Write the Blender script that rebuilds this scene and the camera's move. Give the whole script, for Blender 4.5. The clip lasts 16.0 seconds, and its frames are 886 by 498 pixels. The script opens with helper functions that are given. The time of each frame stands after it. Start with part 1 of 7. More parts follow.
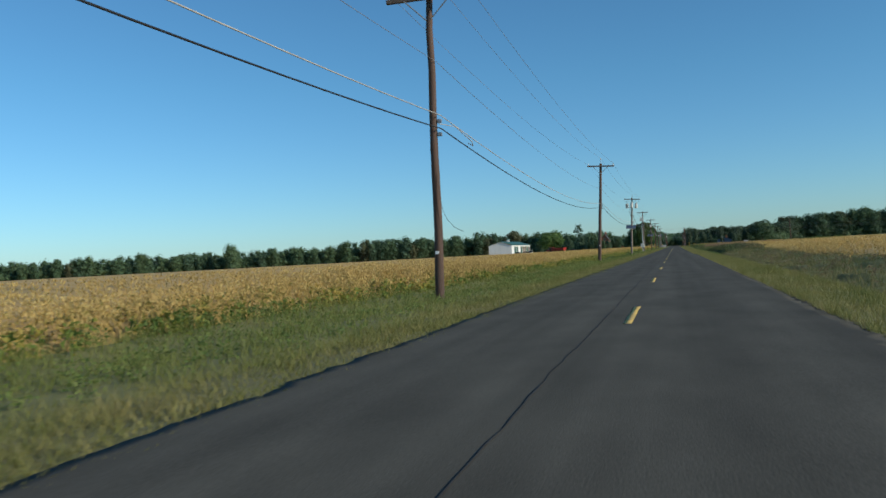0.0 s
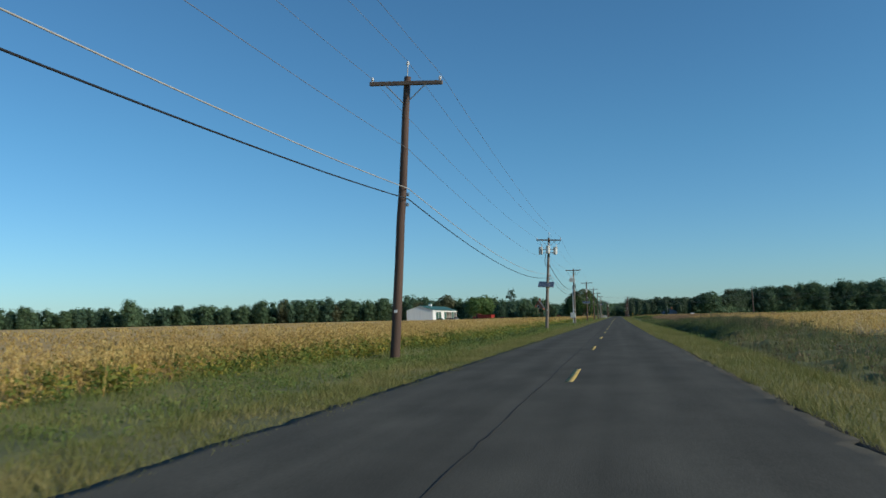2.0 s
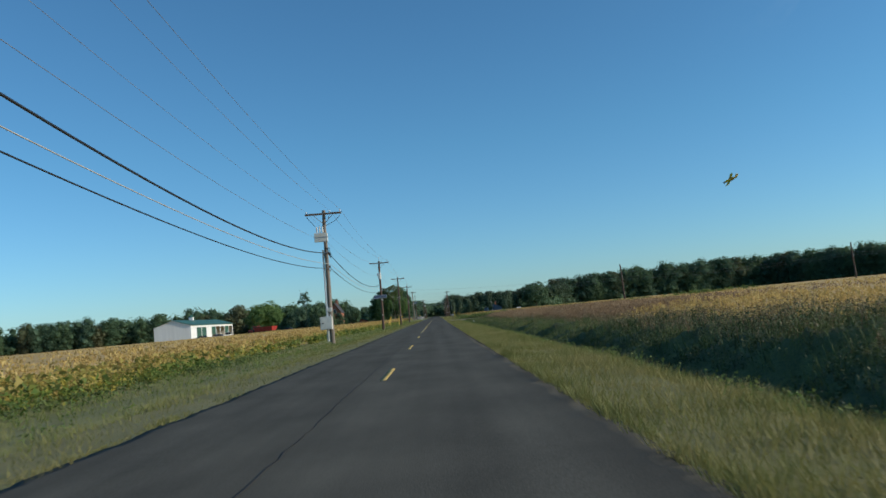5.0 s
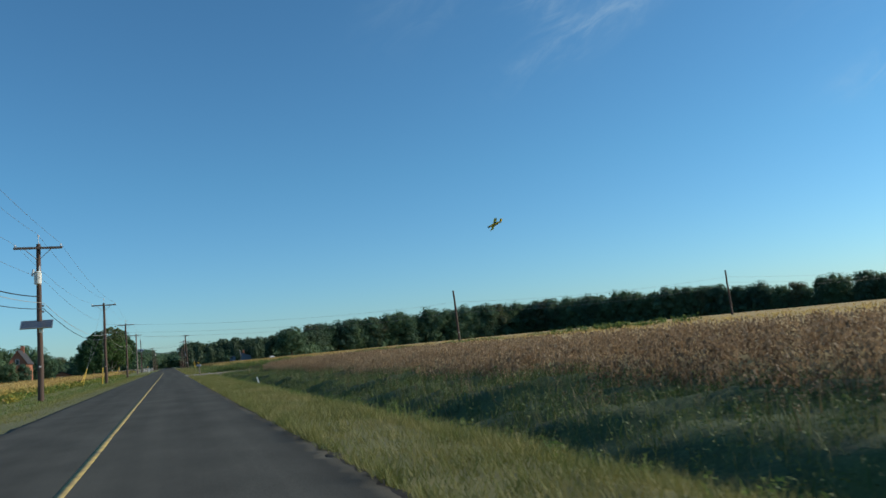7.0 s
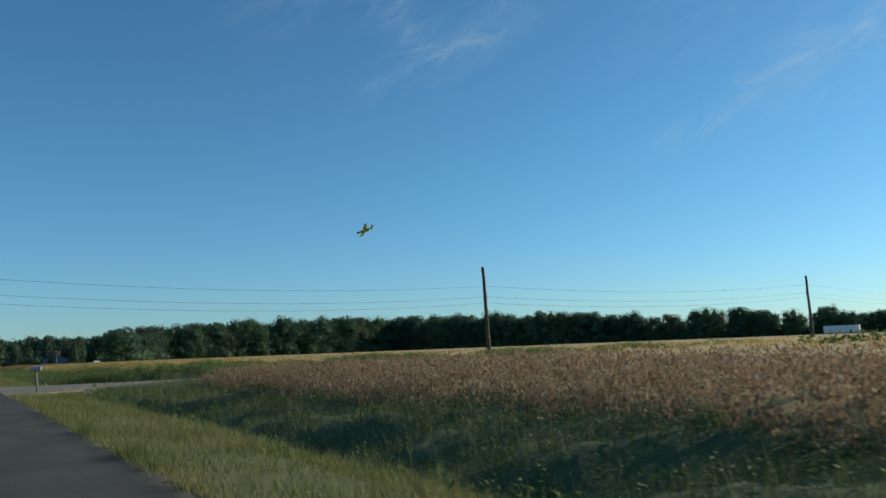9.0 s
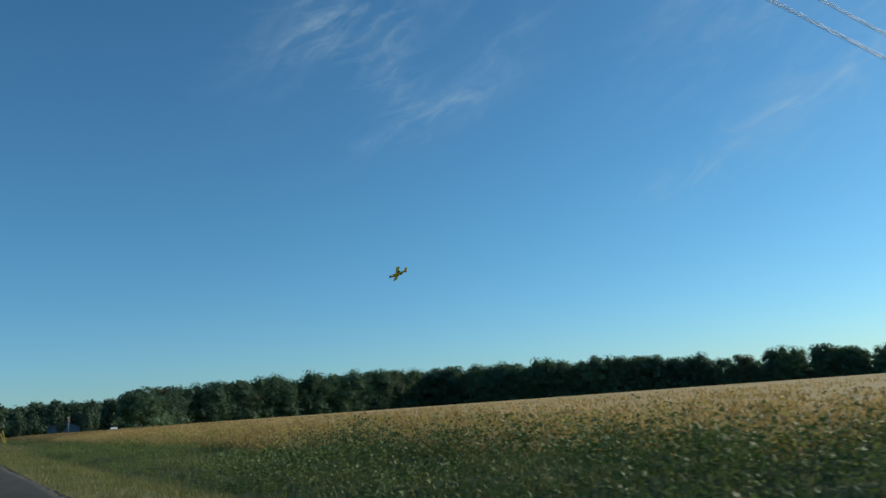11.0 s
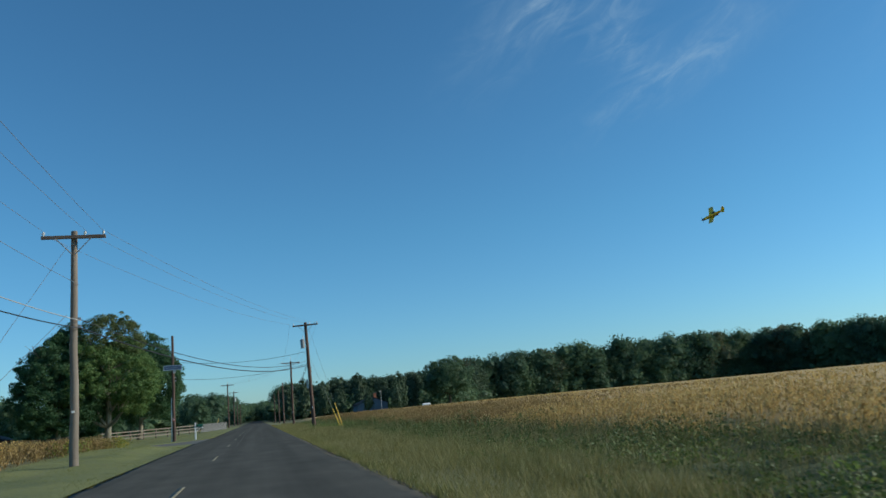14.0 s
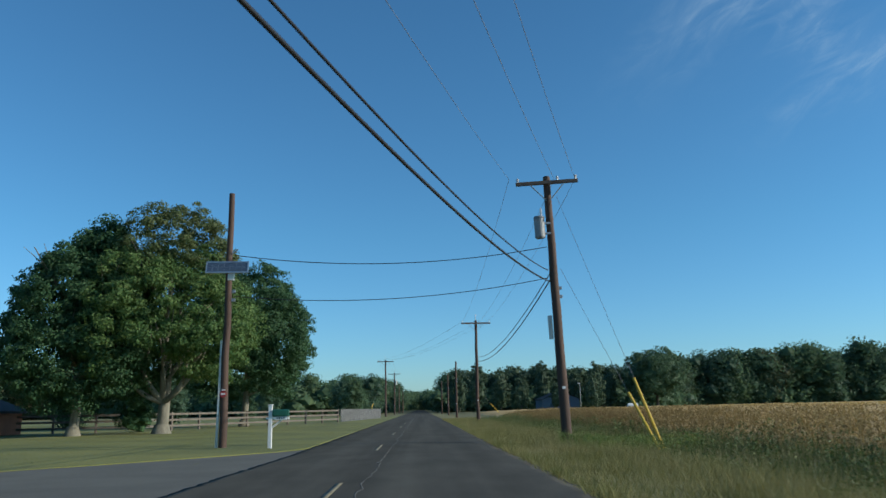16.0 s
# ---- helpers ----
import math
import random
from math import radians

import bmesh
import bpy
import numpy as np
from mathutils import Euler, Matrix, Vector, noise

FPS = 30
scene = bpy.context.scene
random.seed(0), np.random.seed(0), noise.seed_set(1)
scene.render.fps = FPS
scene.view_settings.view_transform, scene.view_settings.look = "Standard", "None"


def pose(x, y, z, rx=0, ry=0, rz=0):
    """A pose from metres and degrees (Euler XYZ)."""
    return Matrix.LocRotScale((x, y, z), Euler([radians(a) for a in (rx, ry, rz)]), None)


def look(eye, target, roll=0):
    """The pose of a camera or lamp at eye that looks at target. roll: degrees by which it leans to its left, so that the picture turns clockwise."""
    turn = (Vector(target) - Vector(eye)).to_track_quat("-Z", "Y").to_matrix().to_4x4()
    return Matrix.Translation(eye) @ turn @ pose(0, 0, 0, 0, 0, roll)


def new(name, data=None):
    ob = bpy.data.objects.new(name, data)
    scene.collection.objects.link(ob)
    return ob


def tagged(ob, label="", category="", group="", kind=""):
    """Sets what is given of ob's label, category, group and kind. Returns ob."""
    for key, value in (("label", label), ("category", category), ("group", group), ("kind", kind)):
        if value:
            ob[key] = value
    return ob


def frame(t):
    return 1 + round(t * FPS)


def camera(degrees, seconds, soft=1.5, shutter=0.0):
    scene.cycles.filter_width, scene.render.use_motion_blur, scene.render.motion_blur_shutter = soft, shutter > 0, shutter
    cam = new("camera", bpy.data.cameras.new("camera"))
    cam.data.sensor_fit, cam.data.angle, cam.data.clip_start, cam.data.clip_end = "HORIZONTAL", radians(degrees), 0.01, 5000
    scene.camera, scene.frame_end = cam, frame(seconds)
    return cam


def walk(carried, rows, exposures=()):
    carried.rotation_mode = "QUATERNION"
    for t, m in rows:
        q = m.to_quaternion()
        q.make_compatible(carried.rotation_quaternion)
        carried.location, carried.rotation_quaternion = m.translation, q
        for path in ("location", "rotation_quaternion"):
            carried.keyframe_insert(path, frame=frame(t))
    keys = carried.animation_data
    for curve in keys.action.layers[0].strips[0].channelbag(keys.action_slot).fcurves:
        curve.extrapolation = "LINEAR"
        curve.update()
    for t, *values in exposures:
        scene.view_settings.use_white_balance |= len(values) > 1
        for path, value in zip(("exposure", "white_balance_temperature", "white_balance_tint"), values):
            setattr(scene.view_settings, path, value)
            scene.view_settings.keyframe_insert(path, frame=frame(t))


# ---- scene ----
from math import cos, pi, sin, tan

# ---- the camera and its walk: one straight drive up the road ----
cam = camera(59.9, 16.0, soft=1.5, shutter=0.06)
EYE = 1.06
PATH = [
    (0, -0.174, -1.89, 16.80, 0.59, -3.08),
    (0.5, -0.131, 9.77, 16.03, 2.29, -3.17),
    (1, -0.068, 21.42, 15.84, 5.52, -3.98),
    (1.5, -0.057, 33.00, 13.33, 5.90, -3.95),
    (2, -0.061, 44.50, 12.62, 5.21, -1.35),
    (2.5, -0.027, 55.99, 12.28, 4.69, -2.02),
    (3, 0.012, 67.51, 11.22, 3.73, -1.70),
    (3.5, 0.066, 79.22, 7.36, 4.72, -2.39),
    (4, 0.142, 91.19, 2.85, 4.83, -3.10),
    (4.2, 0.170, 96.00, 1.43, 4.74, -3.94),
    (6.3, 0.133, 147.48, -7.54, 5.64, -6.13),
    (6.5, 0.106, 151.91, -13.24, 5.55, -5.91),
    (7, 0.054, 162.72, -20.12, 6.74, -5.45),
    (7.5, 0.038, 172.95, -23.50, 6.48, -6.74),
    (8, 0.053, 183.00, -28.46, 6.92, -2.30),
    (8.2, 0.033, 187.04, -30.06, 6.87, -1.90),
    (10.3, 0.028, 231.83, -34.12, 9.50, -3.30),
    (10.5, 0.025, 235.80, -34.67, 10.04, -3.70),
    (11, 0.024, 245.64, -32.85, 11.39, -4.14),
    (11.5, 0.025, 255.28, -28.34, 12.51, -4.73),
    (12, 0.007, 264.71, -27.32, 12.68, -5.07),
    (12.5, -0.082, 273.99, -26.20, 13.15, -5.18),
    (13, -0.100, 283.42, -22.25, 13.68, -5.10),
    (13.5, -0.049, 293.06, -18.33, 12.17, -2.05),
    (14, 0.017, 302.83, -14.35, 11.22, -5.35),
    (14.5, -0.003, 312.79, -12.44, 12.47, -5.18),
    (15, -0.017, 322.70, -6.93, 12.49, -2.21),
    (15.5, -0.034, 332.53, -6.29, 11.65, -0.65),
    (16, -0.101, 342.48, -1.83, 11.69, -1.16),
]
# stops, by time
EXPOSURES = [(0.0, 0.05, 6500, 10), (1.2, -0.06, 6500, 10), (4.2, 0.05, 6500, 10), (7.0, 0.10, 6500, 9), (8.2, 0.02, 6500, 8), (10.5, -0.10, 6420, 6), (13.0, -0.03, 6300, 4), (14.5, 0.07, 6220, 7), (16.0, 0.14, 6200, 8)]


def aim(x, y, yaw, pitch, roll):
    a, b = radians(yaw), radians(pitch)
    eye = Vector((x, y, EYE))
    return look(eye, eye + 10 * Vector((-sin(a) * cos(b), cos(a) * cos(b), sin(b))), roll)


walk(cam, [(t, aim(*row)) for t, *row in PATH], EXPOSURES)

# ---- world and sun ----
SUN_AZIMUTH, SUN_HEIGHT = 100.0, 22.0  # degrees clockwise from the road's direction; above the horizon
world = bpy.data.worlds.new("world")
scene.world = world
world.use_nodes = True
wn, wl = world.node_tree.nodes, world.node_tree.links
sky = wn.new("ShaderNodeTexSky")
sky.sky_type, sky.sun_disc = "NISHITA", False
sky.sun_elevation, sky.sun_rotation = radians(SUN_HEIGHT), radians(SUN_AZIMUTH)
sky.altitude, sky.air_density, sky.dust_density, sky.ozone_density = 300, 1.0, 0.35, 4.0
# thin cirrus: filaments drawn out along the wind, gathered in a few banks
co = wn.new("ShaderNodeTexCoord")
sep = wn.new("ShaderNodeSeparateXYZ")
wl.new(co.outputs["Generated"], sep.inputs[0])


def sky_math(op, a, b=None, c=None):
    node = wn.new("ShaderNodeMath")
    node.operation = op
    for k, v in enumerate((a, b, c)):
        if isinstance(v, (int, float)):
            node.inputs[k].default_value = v
        elif v is not None:
            wl.new(v, node.inputs[k])
    return node.outputs[0]


bearing = sky_math("ARCTAN2", sep.outputs["X"], sep.outputs["Y"])
height = sky_math("ARCSINE", sep.outputs["Z"])
spot = wn.new("ShaderNodeCombineXYZ")
wl.new(bearing, spot.inputs[0])
wl.new(height, spot.inputs[1])


def filaments(turn, along, across, detail, seed, low, top):
    """Stretched wisps in the sky, their long way turned from the level."""
    mp = wn.new("ShaderNodeMapping")
    mp.vector_type = "TEXTURE"
    mp.inputs["Rotation"].default_value = (0, 0, radians(turn))
    mp.inputs["Scale"].default_value = (along, across, 1)
    mp.inputs["Location"].default_value = (seed, seed * 0.37, 0)
    wl.new(spot.outputs[0], mp.inputs["Vector"])
    tex = wn.new("ShaderNodeTexNoise")
    tex.inputs["Scale"].default_value, tex.inputs["Detail"].default_value = 1.0, detail
    tex.inputs["Roughness"].default_value, tex.inputs["Distortion"].default_value = 0.60, 1.1
    wl.new(mp.outputs[0], tex.inputs["Vector"])
    cut = wn.new("ShaderNodeMapRange")
    cut.interpolation_type = "SMOOTHSTEP"
    cut.inputs["From Min"].default_value, cut.inputs["From Max"].default_value = low, top
    wl.new(tex.outputs["Fac"], cut.inputs["Value"])
    return cut.outputs[0]


def bank_of(az, el, wide, tall, turn):
    """A soft oval bank of cloud about a bearing and height, in degrees."""
    c_, s_ = cos(radians(turn)), sin(radians(turn))
    dx, dy = sky_math("SUBTRACT", bearing, radians(az)), sky_math("SUBTRACT", height, radians(el))
    u = sky_math("MULTIPLY", sky_math("ADD", sky_math("MULTIPLY", dx, c_), sky_math("MULTIPLY", dy, s_)), 1 / radians(wide))
    v = sky_math("MULTIPLY", sky_math("SUBTRACT", sky_math("MULTIPLY", dy, c_), sky_math("MULTIPLY", dx, s_)), 1 / radians(tall))
    r2 = sky_math("ADD", sky_math("MULTIPLY", u, u), sky_math("MULTIPLY", v, v))
    return sky_math("EXPONENT", sky_math("MULTIPLY", r2, -1.0))


fine_wisps = filaments(24, 0.085, 0.030, 8, 0.4, 0.42, 0.80)
soft_veil = filaments(30, 0.16, 0.07, 5, 1.7, 0.34, 0.80)
banks = sky_math("MULTIPLY", bank_of(33.0, 21.2, 6.0, 1.3, 20), 0.9)
for az, el, wide, tall, turn, much in ((29.5, 24.8, 4.0, 2.2, -55, 0.75), (24.5, 28.8, 6.5, 2.2, 35, 1.0), (38.5, 25.0, 5.0, 1.6, 35, 0.45), (54.0, 15.0, 5.0, 0.9, 10, 0.8), (59.0, 18.3, 6.5, 1.7, 25, 0.8), (37.0, 33.0, 11.0, 3.0, 30, 0.8), (57.0, 27.0, 9.0, 4.0, 30, 0.5), (76.0, 24.0, 14.0, 6.0, 25, 0.9)):
    banks = sky_math("ADD", banks, sky_math("MULTIPLY", bank_of(az, el, wide, tall, turn), much))
cloud = sky_math("MULTIPLY", banks, sky_math("ADD", sky_math("MULTIPLY", fine_wisps, 0.30), sky_math("MULTIPLY", soft_veil, 0.20)))
cloud = sky_math("MINIMUM", cloud, 0.5)
clear = wn.new("ShaderNodeMixRGB")
clear.blend_type, clear.inputs["Fac"].default_value = "MULTIPLY", 1.0
haze = wn.new("ShaderNodeMapRange")
haze.inputs["From Min"].default_value, haze.inputs["From Max"].default_value = 0.0, 0.22
wl.new(sep.outputs["Z"], haze.inputs["Value"])
tint = wn.new("ShaderNodeMixRGB")
tint.inputs[1].default_value, tint.inputs[2].default_value = (0.66, 0.92, 1.10, 1), (0.61, 1.0, 1.08, 1)
wl.new(haze.outputs[0], tint.inputs["Fac"])
wl.new(tint.outputs[0], clear.inputs[2])
wl.new(sky.outputs[0], clear.inputs[1])
mixw = wn.new("ShaderNodeMixRGB")
wl.new(cloud, mixw.inputs["Fac"])
wl.new(clear.outputs[0], mixw.inputs[1])
mixw.inputs[2].default_value = (4.0, 5.2, 6.0, 1)
bg = wn["Background"]
bg.inputs["Strength"].default_value = 0.115
wl.new(mixw.outputs[0], bg.inputs["Color"])

lamp = bpy.data.lights.new("sun", "SUN")
lamp.energy, lamp.angle, lamp.color = 4.2, radians(0.6), (1.0, 0.91, 0.76)
sun = new("sun", lamp)
sa, sh = radians(SUN_AZIMUTH), radians(SUN_HEIGHT)
sun.matrix_world = look((sin(sa) * 200, cos(sa) * 200, tan(sh) * 200), (0, 0, 0))

# ---- materials ----


def material(name, base, second=None, rough=0.8, scale=3.0, fine=40.0, amount=0.35, bump=0.2, metal=0.0, stretch=(1, 1, 1), space="Object", spec=0.5):
    """Two colours mixed by noise at two scales, with fine relief."""
    m = bpy.data.materials.new(name)
    m.use_nodes = True
    n, l = m.node_tree.nodes, m.node_tree.links
    b = n["Principled BSDF"]
    b.inputs["Roughness"].default_value, b.inputs["Metallic"].default_value = rough, metal
    b.inputs["Specular IOR Level"].default_value = spec
    if space == "World":
        vec = n.new("ShaderNodeNewGeometry").outputs["Position"]
    else:
        vec = n.new("ShaderNodeTexCoord").outputs["Object"]
    mapping = n.new("ShaderNodeMapping")
    mapping.inputs["Scale"].default_value = stretch
    l.new(vec, mapping.inputs["Vector"])
    big, small = n.new("ShaderNodeTexNoise"), n.new("ShaderNodeTexNoise")
    big.inputs["Scale"].default_value, big.inputs["Detail"].default_value = scale, 5
    small.inputs["Scale"].default_value, small.inputs["Detail"].default_value = fine, 3
    for t in (big, small):
        l.new(mapping.outputs[0], t.inputs["Vector"])
    add = n.new("ShaderNodeMath")
    add.operation = "MULTIPLY_ADD"
    add.inputs[1].default_value = 0.5
    l.new(small.outputs["Fac"], add.inputs[0])
    half = n.new("ShaderNodeMath")
    half.operation, half.inputs[1].default_value = "MULTIPLY", 0.5
    l.new(big.outputs["Fac"], half.inputs[0])
    l.new(half.outputs[0], add.inputs[2])
    rng = n.new("ShaderNodeMapRange")
    rng.inputs["From Min"].default_value, rng.inputs["From Max"].default_value = 0.36, 0.64
    l.new(add.outputs[0], rng.inputs["Value"])
    mix = n.new("ShaderNodeMixRGB")
    second = second or tuple(c * (1 - amount) for c in base)
    mix.inputs[1].default_value, mix.inputs[2].default_value = (*base, 1), (*second, 1)
    l.new(rng.outputs[0], mix.inputs["Fac"])
    l.new(mix.outputs[0], b.inputs["Base Color"])
    if bump:
        bp = n.new("ShaderNodeBump")
        bp.inputs["Strength"].default_value, bp.inputs["Distance"].default_value = bump, min(0.02, 0.25 / fine)
        l.new(small.outputs["Fac"], bp.inputs["Height"])
        l.new(bp.outputs[0], b.inputs["Normal"])
    return m


def leafy(name, stops, translucent=0.3, patch=0.05, patch_mix=0.35, rough=0.6):
    """Leaves, each its own colour from a ramp, shifted in broad patches over the ground."""
    m = bpy.data.materials.new(name)
    m.use_nodes = True
    n, l = m.node_tree.nodes, m.node_tree.links
    b, out = n["Principled BSDF"], n["Material Output"]
    b.inputs["Roughness"].default_value, b.inputs["Specular IOR Level"].default_value = rough, 0.25
    geo = n.new("ShaderNodeNewGeometry")
    noise_ = n.new("ShaderNodeTexNoise")
    noise_.inputs["Scale"].default_value, noise_.inputs["Detail"].default_value = patch, 4
    l.new(geo.outputs["Position"], noise_.inputs["Vector"])
    spread = n.new("ShaderNodeMapRange")
    spread.inputs["From Min"].default_value, spread.inputs["From Max"].default_value = 0.3, 0.7
    l.new(noise_.outputs["Fac"], spread.inputs["Value"])
    mixf = n.new("ShaderNodeMix")
    mixf.inputs["Factor"].default_value = patch_mix
    l.new(geo.outputs["Random Per Island"], mixf.inputs["A"])
    l.new(spread.outputs[0], mixf.inputs["B"])
    ramp = n.new("ShaderNodeValToRGB")
    els = ramp.color_ramp.elements
    for i, c in enumerate(stops):
        e = els[i] if i < 2 else els.new(1.0)
        e.position, e.color = 0.12 + 0.76 * i / (len(stops) - 1), (*c, 1)
    l.new(mixf.outputs["Result"], ramp.inputs["Fac"])
    l.new(ramp.outputs[0], b.inputs["Base Color"])
    if translucent:
        tr, mx = n.new("ShaderNodeBsdfTranslucent"), n.new("ShaderNodeMixShader")
        mx.inputs["Fac"].default_value = translucent
        l.new(ramp.outputs[0], tr.inputs["Color"])
        l.new(b.outputs[0], mx.inputs[1])
        l.new(tr.outputs[0], mx.inputs[2])
        l.new(mx.outputs[0], out.inputs["Surface"])
    return m


